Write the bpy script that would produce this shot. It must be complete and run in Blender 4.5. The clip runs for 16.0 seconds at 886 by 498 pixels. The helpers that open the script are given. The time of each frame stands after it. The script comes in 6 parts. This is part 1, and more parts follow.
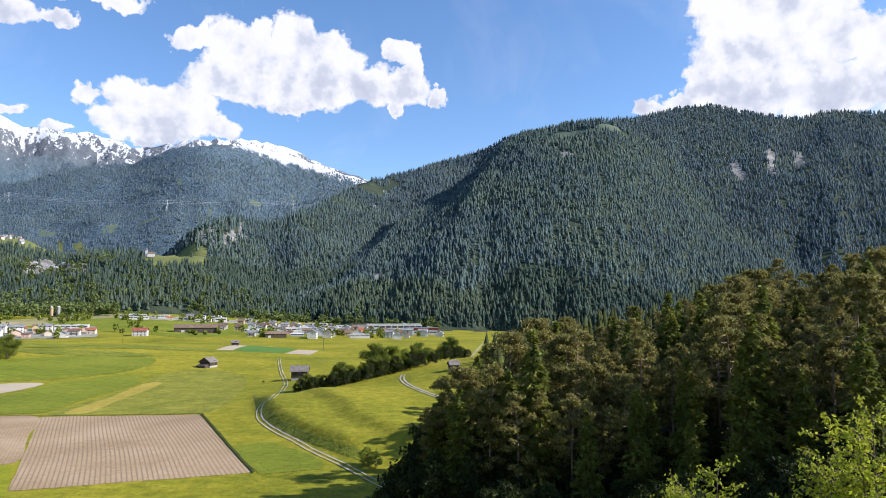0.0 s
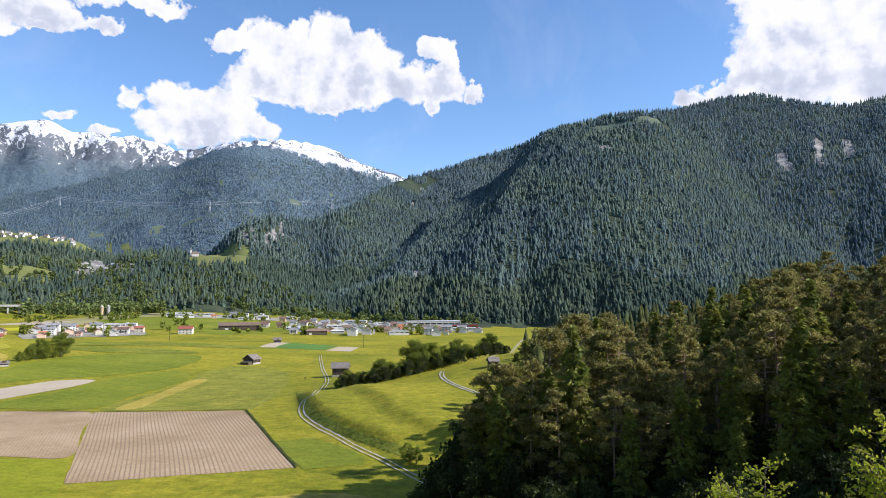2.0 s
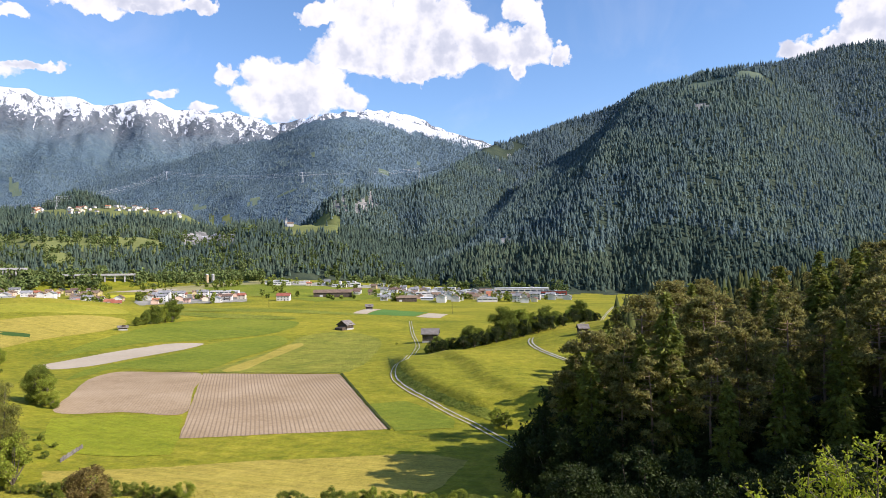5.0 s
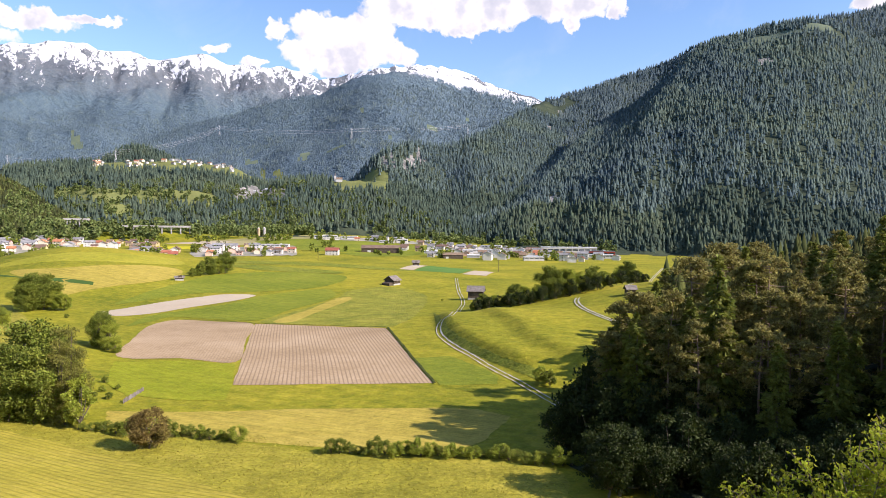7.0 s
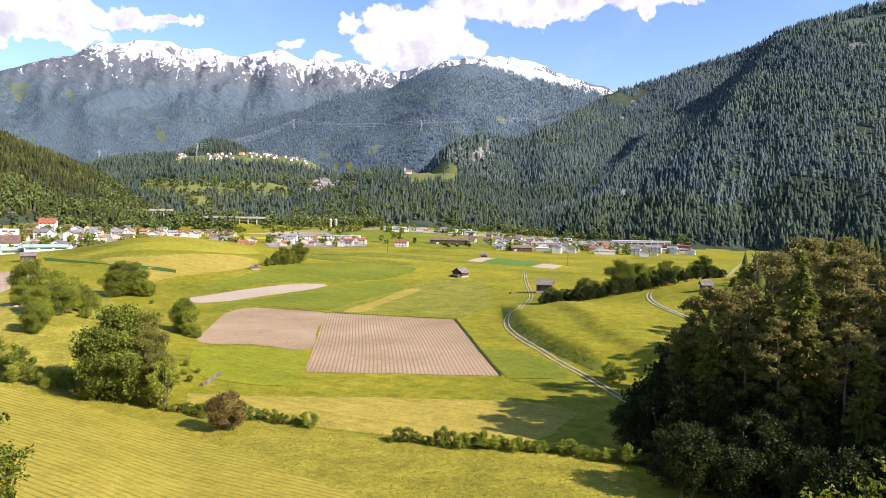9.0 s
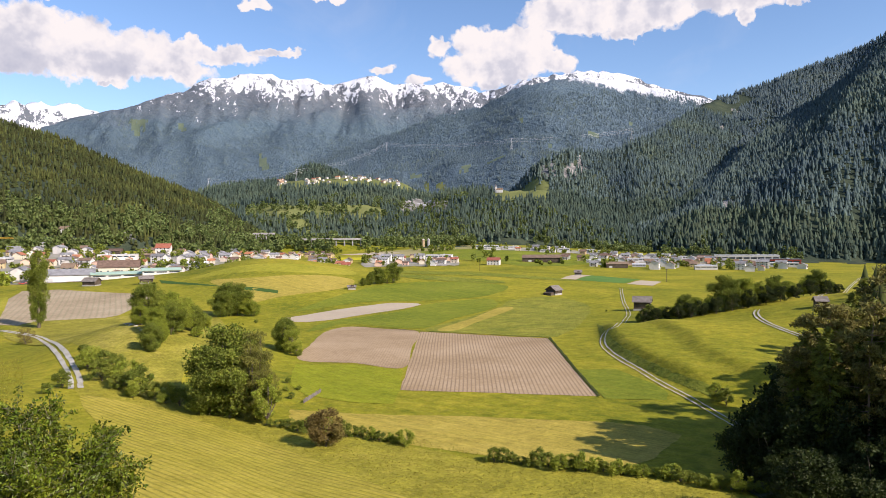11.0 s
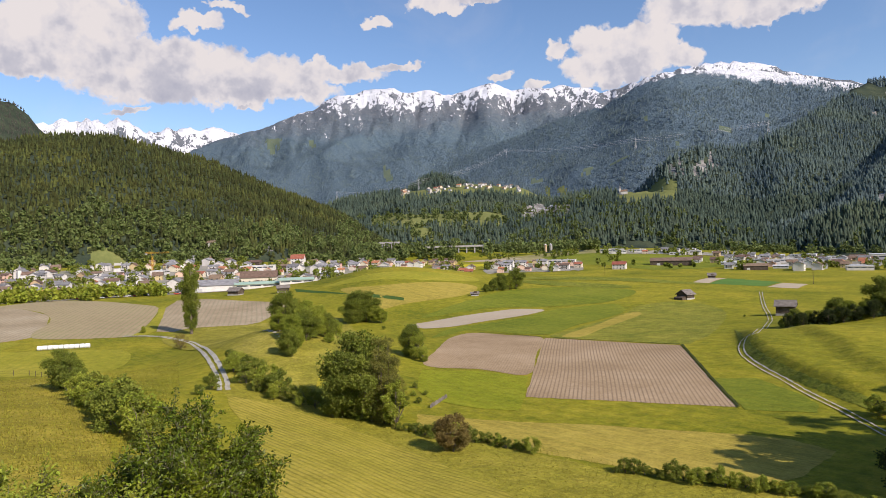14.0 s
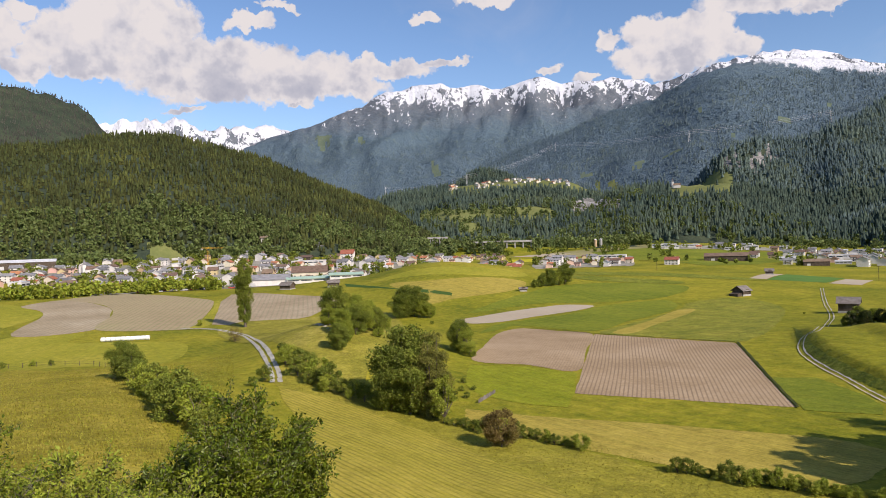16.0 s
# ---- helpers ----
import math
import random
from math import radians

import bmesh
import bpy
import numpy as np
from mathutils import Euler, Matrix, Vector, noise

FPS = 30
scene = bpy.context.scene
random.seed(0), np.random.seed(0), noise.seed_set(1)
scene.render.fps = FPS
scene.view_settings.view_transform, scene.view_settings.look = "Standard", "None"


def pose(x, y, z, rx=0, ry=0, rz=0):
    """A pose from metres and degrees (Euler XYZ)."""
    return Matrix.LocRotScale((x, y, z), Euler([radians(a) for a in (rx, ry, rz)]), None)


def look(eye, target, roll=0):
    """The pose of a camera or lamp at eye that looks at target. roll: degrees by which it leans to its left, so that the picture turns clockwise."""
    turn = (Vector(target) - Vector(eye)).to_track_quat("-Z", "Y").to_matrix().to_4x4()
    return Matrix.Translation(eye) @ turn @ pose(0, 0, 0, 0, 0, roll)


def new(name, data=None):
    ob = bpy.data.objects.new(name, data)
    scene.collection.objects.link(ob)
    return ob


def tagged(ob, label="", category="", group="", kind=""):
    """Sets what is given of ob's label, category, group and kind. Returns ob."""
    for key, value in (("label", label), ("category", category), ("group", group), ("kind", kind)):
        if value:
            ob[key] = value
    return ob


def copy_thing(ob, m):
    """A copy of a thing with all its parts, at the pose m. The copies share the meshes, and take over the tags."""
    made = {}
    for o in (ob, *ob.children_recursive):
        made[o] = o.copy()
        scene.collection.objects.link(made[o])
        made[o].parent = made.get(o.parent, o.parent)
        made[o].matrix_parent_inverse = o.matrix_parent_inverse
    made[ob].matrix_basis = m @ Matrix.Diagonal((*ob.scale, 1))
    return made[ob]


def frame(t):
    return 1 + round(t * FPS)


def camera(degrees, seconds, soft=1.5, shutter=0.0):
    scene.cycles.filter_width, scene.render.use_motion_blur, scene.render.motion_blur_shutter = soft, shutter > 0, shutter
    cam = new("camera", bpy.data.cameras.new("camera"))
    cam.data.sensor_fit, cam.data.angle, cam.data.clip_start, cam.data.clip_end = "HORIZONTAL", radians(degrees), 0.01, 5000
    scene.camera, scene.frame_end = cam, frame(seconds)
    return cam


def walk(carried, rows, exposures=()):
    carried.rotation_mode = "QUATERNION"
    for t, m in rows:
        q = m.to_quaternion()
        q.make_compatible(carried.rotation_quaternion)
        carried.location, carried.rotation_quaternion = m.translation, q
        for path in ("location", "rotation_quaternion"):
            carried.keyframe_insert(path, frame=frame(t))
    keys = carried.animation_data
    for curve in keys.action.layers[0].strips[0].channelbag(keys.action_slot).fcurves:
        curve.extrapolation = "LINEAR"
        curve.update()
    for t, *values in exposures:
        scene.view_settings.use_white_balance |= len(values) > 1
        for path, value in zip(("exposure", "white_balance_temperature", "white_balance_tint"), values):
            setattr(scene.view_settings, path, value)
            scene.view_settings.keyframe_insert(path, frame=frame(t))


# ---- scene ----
EYE = 26.0
# seconds, turn to the left, tilt upwards, lean to the right (degrees): the camera turns on one spot
TURNS = [
    (0.0, 0.00, 5.00, -0.00),
    (0.5, 0.83, 4.95, -0.06),
    (1.0, 1.64, 4.87, 0.18),
    (1.5, 2.41, 4.77, 0.09),
    (2.0, 3.31, 4.72, 0.41),
    (2.5, 4.50, 4.66, 0.61),
    (3.0, 5.94, 4.56, 0.74),
    (3.5, 7.24, 4.06, 0.29),
    (4.0, 8.74, 2.90, -0.23),
    (4.2, 9.44, 2.94, 0.44),
    (6.3, 13.40, -0.65, -0.59),
    (6.5, 13.87, -0.82, -0.59),
    (7.0, 14.88, -1.68, -0.34),
    (7.5, 16.47, -2.37, -0.81),
    (8.0, 17.76, -2.64, -1.01),
    (8.5, 18.95, -2.75, -1.26),
    (9.0, 20.77, -2.40, -0.68),
    (9.5, 23.17, -1.92, -0.32),
    (9.7, 23.85, -1.70, 0.06),
    (11.8, 31.28, -0.92, 0.85),
    (12.0, 31.83, -0.96, 1.15),
    (12.5, 33.72, -0.47, 1.26),
    (13.0, 35.59, -0.30, 1.18),
    (13.5, 37.71, -0.14, 1.88),
    (14.0, 39.10, -0.08, 1.88),
    (14.5, 40.05, -0.06, 2.06),
    (15.0, 40.94, -0.14, 1.58),
    (15.5, 42.08, -0.24, 1.88),
    (16.0, 43.24, -0.36, 1.92),
]
cam = camera(67.28, 16.0, 0.7)
walk(cam, [(t, pose(0, 0, EYE, 90 + tilt, lean, yaw)) for t, yaw, tilt, lean in TURNS],
     [(0.0, 0.64, 6190, 15), (4.0, 0.64, 6260, 16), (6.5, 0.84, 6640, 21), (9.0, 0.88, 6760, 22), (12.0, 0.36, 6800, 19), (16.0, 0.23, 6810, 19)])

# ---- the lie of the land ----
PERM = np.random.RandomState(7).permutation(4096)


def lattice(i, j, seed):
    return PERM[(PERM[(i + 131 * seed) % 4096] + j) % 4096] / 4095.0


def vnoise(x, y, seed=0):
    """Smooth value noise between -1 and 1."""
    xi, yi = np.floor(x).astype(int), np.floor(y).astype(int)
    fx, fy = x - xi, y - yi
    fx, fy = fx * fx * (3 - 2 * fx), fy * fy * (3 - 2 * fy)
    a, b = lattice(xi, yi, seed), lattice(xi + 1, yi, seed)
    c, d = lattice(xi, yi + 1, seed), lattice(xi + 1, yi + 1, seed)
    return 2 * ((a * (1 - fx) + b * fx) * (1 - fy) + (c * (1 - fx) + d * fx) * fy) - 1


def fbm(x, y, octaves=4, seed=0):
    total, size = 0.0, 1.0
    for k in range(octaves):
        total = total + size * vnoise(x * 2**k + 17.3 * k, y * 2**k - 9.1 * k, seed + k)
        size *= 0.5
    return total


def smooth(a, b, v):
    u = np.clip((v - a) / (b - a), 0, 1)
    return u * u * (3 - 2 * u)


def along(az, points, soft=0.5):
    """A rounded line through (degrees, value) points."""
    xs, ys = [p[0] for p in points], [p[1] for p in points]
    return sum(w * np.interp(az + d * soft, xs, ys) for w, d in ((0.25, -1), (0.5, 0), (0.25, 1)))


def bump(x, y, az, r, wide, deep, high):
    a = math.radians(az)
    px, py = x + r * math.sin(a), y - r * math.cos(a)
    across, out = px * math.cos(a) + py * math.sin(a), -px * math.sin(a) + py * math.cos(a)
    return high * np.exp(-((across / wide) ** 2) - (out / deep) ** 2)


# rises of the valley floor at its far side, and the low swell in the fields
FAR_FLOOR = [(-90, -10), (-5, -9), (4, -4), (13, 4), (18, 11), (25.5, 19), (33, 15), (39, 12), (44, 11), (50, 15), (60, 24), (77, 18), (120, 10)]
SWELL = [(-20, 0), (10, 0.5), (18, 3), (25, 5.5), (35, 9), (40, 14), (43, 16.5), (46, 15), (50, 8.5), (56, 4), (62, 3), (78, 4), (90, 4)]
MEADOW_END = [(-40, 70), (3, 73), (15, 75), (25, 77), (34, 86), (43, 94), (49.5, 113), (54.5, 123), (64, 160), (72, 185), (85, 195)]

# how far off the foot of the big mountain lies: nearest ahead, drawing back on both sides
FOOT = [(-90, 1900), (-60, 1600), (-45, 1300), (-30, 1080), (-20, 980), (-12, 940), (-4, 945), (3, 975), (10, 1050), (18, 1170), (26, 1330), (40, 1500)]

# each range of hills: where its slope starts, where its crest lies, its steepness, gullies, and the skyline (degrees left, degrees up)
RANGES = {
    "right_front": (900, 1950, 0.86, 20, [(-46, -2), (-36, 0.5), (-30.6, 3.0), (-27.7, 5.2), (-23.8, 7.4), (-21.4, 9.9), (-18.9, 12.6), (-15.8, 14.9), (-13.5, 15.7), (-10.6, 15.5), (-6, 14.6), (-3.3, 12.2), (-1, 10.4), (1.2, 9.3),
                    (4.6, 6.6), (8, 5.0), (11, 4.0), (15.2, 2.6), (20, 1.2), (26, -1)]),
    "right": (1300, 2750, 0.9, 34, [(-120, 5), (-90, 8), (-60, 12), (-34.4, 13.9), (-30.9, 14.5), (-28.2, 14.4), (-25.5, 15.1), (-22.4, 16.1), (-20, 16.1),
              (-16.8, 15.6), (-13.5, 15.7), (-10.7, 15.5), (-6, 14.7), (-3.3, 13.5), (1.2, 12.3), (4.2, 11.4), (7, 10.8), (10.9, 8.6), (14.6, 7.3), (16.4, 7.5), (18.2, 7.6), (20.4, 6.7), (22.5, 4.5), (25, 2.0), (28, -1)]),
    "dome": (2050, 3300, 0.85, 32, [(-10, 6), (3, 9.5), (7.1, 11.0), (10.6, 12.1), (13.5, 13.0), (16.3, 13.4), (19.2, 13.4), (22.1, 12.9), (25.4, 11.4), (28.8, 10.6), (32, 9.5), (40, 7), (50, 4), (60, 0)]),
    "snow": (2600, 4300, 0.9, 55, [(-20, 6), (2, 9), (7.3, 11.1), (10.3, 12.1), (13.2, 13.4), (16.2, 14.0), (20.3, 13.6), (23.1, 12.9), (25, 12.6), (27.8, 13.2), (32.6, 13.3), (34.6, 13.9), (37.5, 13.2),
              (40.4, 13.4), (44.2, 13.6), (47.9, 13.1), (50.2, 11.9), (54.6, 10.2), (59.1, 8.8), (63, 6.5), (72, 2)]),
    "far_snow": (3500, 4750, 0.85, 110, [(46, 6), (52, 8.4), (56, 9.8), (59.7, 10.6), (62.8, 10.4), (65.1, 11.2), (67.2, 10.5), (69.7, 10.2), (77, 9), (92, 6)]),
    "left": (880, 1550, 0.75, 40, [(40, -1), (42.4, 0.4), (44.4, 1.6), (47.2, 3.1), (49.6, 4.2), (54.3, 6.2), (58.8, 8.1), (61.9, 8.9), (65.3, 9.7), (69.3, 9.5), (73.1, 8.6), (76.6, 8.4), (92, 9), (140, 6)]),
    "left_back": (1800, 2700, 0.8, 60, [(64, 3), (67, 6.8), (69.5, 9.3), (71.2, 11.3), (73.4, 12.2), (76.5, 12.6), (87, 14), (110, 12), (150, 8)]),
    "village_hill": (1250, 1800, 0.8, 16, [(14, -1), (20, 0.5), (25, 2.2), (28.3, 3.8), (29.3, 4.1), (30.5, 4.5), (31.6, 5.0), (32.5, 5.4), (34.8, 5.65), (37, 5.75), (40, 5.4), (42.5, 5.3), (44.9, 5.05), (47.6, 4.7), (51, 3.5), (56, 0)]),
    "knoll": (1830, 2200, 0.62, 6, [(33, 2.5), (35.7, 5.3), (37.2, 5.85), (38.3, 6.5), (39.6, 6.6), (40.9, 6.2), (41.7, 5.7), (42.7, 5.0), (46, 2.5)]),
    "shelf": (1130, 1560, 0.72, 14, [(8, 0), (12, 2.4), (16.8, 3.9), (19.7, 4.5), (23.1, 4.55), (24.1, 4.5), (26, 4.7), (28.3, 4.4), (29.8, 3.7), (32, 2.6), (36, 0)]),
}


# how much of each skyline is the height of its trees (metres)
CANOPY = {"right_front": 7, "right": 7, "left": 8, "village_hill": 10, "knoll": 10, "shelf": 10, "dome": 5, "left_back": 7}


# foot of the terrace bank beside the farm lane
TERRACE = [(-52.5, 190.0), (-43.3, 162.7), (-36.4, 146.6), (-30.7, 135.9), (-24.1, 126.4), (-19.1, 119.7), (-13.2, 112.0)]


def terrace(x, y, high):
    """A grassy step that rises to the east of the line and dies out beyond it."""
    px, py = [p[0] for p in TERRACE], [p[1] for p in TERRACE]
    off = (x - np.interp(y, py[::-1], px[::-1])) * 0.8
    return high * smooth(-2.2, 2.2, off) * (1 - smooth(3, 30, off)) * smooth(108, 122, y) * (1 - smooth(170, 192, y))


def floor_height(x, y):
    """The valley, its fields and the hillside under the camera."""
    r, az = np.hypot(x, y), np.degrees(np.arctan2(-x, y))
    z = smooth(430, 1000, r) * along(az, FAR_FLOOR, 3)
    z = z + along(az, SWELL, 1.5) * smooth(215, 400, r) * (1 - smooth(405, 530, r))
    z = z + 0.6 * fbm(x / 75, y / 75, 2, 3) * smooth(120, 240, r) * (1 - smooth(700, 1000, r))
    z = z + bump(x, y, -4, 215, 48, 75, 8.5) + bump(x, y, 53, 160, 20, 40, 8.0) + bump(x, y, 43.7, 940, 48, 30, 14) + bump(x, y, 38.1, 915, 62, 26, 12)
    side = 0.45 * (np.logaddexp(0, (x - 18) / 8) * 8) * (1 - smooth(190, 330, y))
    z = z + 30 * np.tanh(side / 30)
    z = z + terrace(x, y, 2.2) + terrace(x - 13 - 2 * np.sin(y / 11), y, 1.3)
    turn = np.clip(az, -60, 95)
    slope = 0.085 * np.logaddexp(0, (along(turn, MEADOW_END, 2) - r) / 6) * 6
    hill = 24.4 - 0.44 * r + 0.9 * fbm(x / 14, y / 14, 3, 11) * smooth(4, 20, r) * (1 - smooth(40, 60, r))
    back = smooth(20, -25, y)
    hill = hill * (1 - back) + back * (24.4 - 0.10 * np.abs(x) - 0.12 * y)
    low = z + slope
    return np.logaddexp(low / 1.5, hill / 1.5) * 1.5


def range_rise(key, x, y):
    start, crest, steep, gully, line = RANGES[key]
    r, az = np.hypot(x, y), np.degrees(np.arctan2(-x, y))
    if key in ("right", "right_front"):
        shift = along(az, FOOT, 3) - 900
        start, crest = start + shift, crest + shift
    if key == "right":
        # its far shoulder with the cliffs comes forward again
        bend = smooth(3, 13, az)
        start, crest = start * (1 - bend) + 1280 * bend, crest * (1 - bend) + 1820 * bend
    foot = start * (1 + 0.04 * fbm(az / 6, az * 0 + 3.3, 3, 21))
    crest = crest * (1 + 0.04 * fbm(az / 7, az * 0 + 8.1, 2, 31))
    rough = {"snow": 0.17, "far_snow": 0.42}.get(key, 0.07)
    if key == "right_front":
        az = az - 6 * (1 - np.clip((r - foot) / (crest - foot), 0, 1)) * smooth(-30, -14, az)
    near_top = smooth(0.55, 1.0, (r - foot) / (crest - foot))
    top = EYE + crest * np.tan(np.radians(along(az, line, 0.4) + near_top * rough * (fbm(az / 1.6, az * 0 + 1.7, 4, 41) - (rough > 0.3) * 0.55 * np.abs(fbm(az / 0.9, az * 0 + 4.4, 3, 43)))))
    top = top - CANOPY.get(key, 0)
    u = (r - foot) / (crest - foot)
    up = np.clip(u, 0, 1)
    rise = up**steep * (0.88 + 0.12 * up)
    base = along(az, FAR_FLOOR, 3)
    arc = np.radians(az) * crest
    if key in ("snow", "dome", "far_snow"):
        folds = 1 - np.abs(fbm(x / 620 + 0.3 * fbm(x / 400, y / 400, 2, 55), y / 620, 5, 51)) * 1.3
    else:
        folds = 1 - np.abs(fbm(arc / 330 + r / 5000 + 0.12 * fbm(arc / 200, r / 260, 2, 53), r / 1500, 4, 51))
    detail = fbm(arc / 90, r / 140, 3, 61)
    z = base + (top - base) * rise + gully * (folds - 0.75) * 4 * up * (1 - up) + 0.12 * gully * detail * up * (1 - up) * 4
    if key in ("snow", "far_snow"):
        ribs = 1 - np.abs(fbm(arc / 170 + 0.35 * detail, r / 420, 4, 57)) * 1.6
        z = z + 40 * (ribs - 0.5) * smooth(0.45, 0.8, up) * (1 - smooth(0.93, 1.0, up))
    down = top - (r - crest) * 0.55
    z = np.where(u > 1, down, z)
    return np.where(u < 0, -50.0, z)


def range_height(key, x, y):
    """The height of one range of hills; well before its foot there is nothing to work out."""
    x, y = np.asarray(x, float), np.asarray(y, float)
    z = np.full(x.shape, -50.0)
    out = np.hypot(x, y) > 0.85 * RANGES[key][0]
    if out.any():
        z[out] = range_rise(key, x[out], y[out])
    return z


def ground_height(x, y):
    x, y = np.asarray(x, float), np.asarray(y, float)
    z = floor_height(x, y)
    for key in RANGES:
        z = np.maximum(z, range_height(key, x, y))
    return z


def gz(x, y):
    return float(ground_height(np.array([x]), np.array([y]))[0])


def plan(az, r):
    """The place r metres from the camera, az degrees to the left of north."""
    return -r * math.sin(math.radians(az)), r * math.cos(math.radians(az))

# ---- sky, clouds and sun ----
SUN_TURN, SUN_UP = 96.0, 34.0  # degrees clockwise from north, degrees above the horizon


def link(tree, a, b):
    tree.links.new(a, b)


def node(tree, kind, operation=None, use_clamp=False, data_type=None, vector_type=None, sky_type=None, sun_disc=True):
    n = tree.nodes.new("ShaderNode" + kind)
    if operation:
        n.operation = operation
    if use_clamp:
        n.use_clamp = True
    if data_type:
        n.data_type = data_type
    if vector_type:
        n.vector_type = vector_type
    if sky_type:
        n.sky_type, n.sun_disc = sky_type, sun_disc
    return n


def calc(tree, operation, a, b=None, clamp=False):
    n = node(tree, "Math", operation=operation, use_clamp=clamp)
    for i, v in enumerate((a, b)):
        if v is None:
            continue
        if isinstance(v, (int, float)):
            n.inputs[i].default_value = v
        else:
            link(tree, v, n.inputs[i])
    return n.outputs[0]


def ramp(tree, fac, stops):
    n = node(tree, "ValToRGB")
    link(tree, fac, n.inputs[0])
    e = n.color_ramp.elements
    while len(e) < len(stops):
        e.new(0.5)
    for s, (p, c) in zip(e, stops):
        s.position, s.color = p, (*c, 1) if len(c) == 3 else c
    return n.outputs[0]


def noise_tex(tree, vector, scale, detail=5, rough=0.55, distortion=0.0):
    n = node(tree, "TexNoise")
    n.inputs["Scale"].default_value, n.inputs["Detail"].default_value = scale, detail
    n.inputs["Roughness"].default_value, n.inputs["Distortion"].default_value = rough, distortion
    if vector is not None:
        link(tree, vector, n.inputs["Vector"])
    return n.outputs["Fac"]


# heaps of cloud, each as its puffs: degrees left, degrees up, half width, half height
CLOUDS = {
    "great_heap": [(21.7, 21.2, 1.4, 1.0), (20.1, 21.5, 1.5, 0.9), (18.3, 22.0, 2.1, 1.6), (16.3, 22.2, 1.8, 1.3), (13.2, 22.4, 1.9, 1.8), (10.1, 21.4, 2.4, 1.7), (8.7, 20.2, 2.3, 2.0), (12.6, 20.2, 5.2, 2.9), (17.8, 19.4, 3.3, 2.4), (16.9, 18.2, 5.3, 1.6), (11.6, 17.8, 4.4, 1.7), (12.6, 16.7, 2.6, 0.8), (6.8, 18.7, 2.9, 1.9), (3.5, 18.5, 2.5, 1.5), (3.9, 21.4, 1.6, 1.0), (2.5, 20.5, 1.0, 1.5), (4.0, 17.1, 0.9, 0.9), (0.5, 17.9, 0.9, 0.8)],
    "low_heap": [(28.7, 15.8, 1.0, 0.9), (26.3, 16.3, 1.7, 1.3), (24.4, 15.9, 2.7, 1.7), (21.4, 16.0, 2.6, 1.9), (23.1, 14.8, 5.0, 1.6), (19.1, 14.6, 1.9, 1.1), (26.4, 14.4, 2.2, 1.1), (24.3, 13.5, 3.6, 1.0)],
    "top_heap": [(34.4, 21.2, 2.6, 1.3), (31.0, 21.0, 1.6, 0.8), (35.6, 20.3, 1.2, 0.6), (27.1, 23.1, 2.5, 0.8), (36.9, 21.1, 2.3, 1.5), (31.9, 23.5, 3.6, 1.2)],
    "east_heap": [(-26.4, 20.3, 5.4, 2.9), (-24.0, 21.9, 2.5, 2.2), (-22.8, 18.0, 2.2, 2.2), (-27.4, 16.9, 5.6, 2.6), (-30.9, 19.8, 3.8, 2.4), (-31.4, 15.8, 3.8, 2.3), (-21.8, 16.8, 1.8, 1.4), (-20.0, 16.1, 2.0, 0.9), (-17.8, 16.2, 1.4, 0.9), (-23.3, 24.0, 2.5, 2.1), (-28.8, 22.9, 5.2, 2.6), (-35.8, 17.2, 4.2, 4.2)],
    "long_heap": [(67.5, 18.3, 4.7, 2.2), (70.6, 16.5, 3.7, 2.0), (64.9, 17.9, 3.1, 1.8), (73.2, 15.6, 2.1, 1.0), (72.1, 14.7, 3.7, 1.3), (66.8, 15.2, 5.7, 2.4), (61.8, 15.2, 5.5, 2.2), (57.4, 14.5, 4.8, 2.1), (52.4, 14.3, 4.3, 1.9), (62.7, 13.4, 6.4, 1.6), (55.2, 13.3, 4.8, 1.2), (50.5, 13.4, 3.1, 1.2), (71.1, 13.8, 2.6, 0.9), (48.1, 15.0, 4.2, 0.9), (74.8, 13.5, 2.0, 0.7), (77.2, 15.6, 2.7, 2.3)],
    "shreds": [(58.6, 18.3, 2.2, 0.7), (56.3, 19.5, 1.5, 0.4), (44.3, 18.8, 1.4, 0.7), (74.9, 17.5, 1.2, 0.9), (39.1, 20.3, 2.8, 1.0), (38.2, 19.6, 1.8, 0.7), (34.1, 14.5, 1.2, 0.5), (42.7, 15.5, 2.8, 0.4), (55.2, 12.2, 1.1, 0.3), (30.8, 13.5, 1.2, 0.3), (64.0, 11.4, 1.8, 0.3)],
    "behind": [(105, 24, 9, 5), (140, 30, 12, 6), (190, 25, 10, 5), (240, 28, 13, 6), (280, 40, 8, 5)],
}


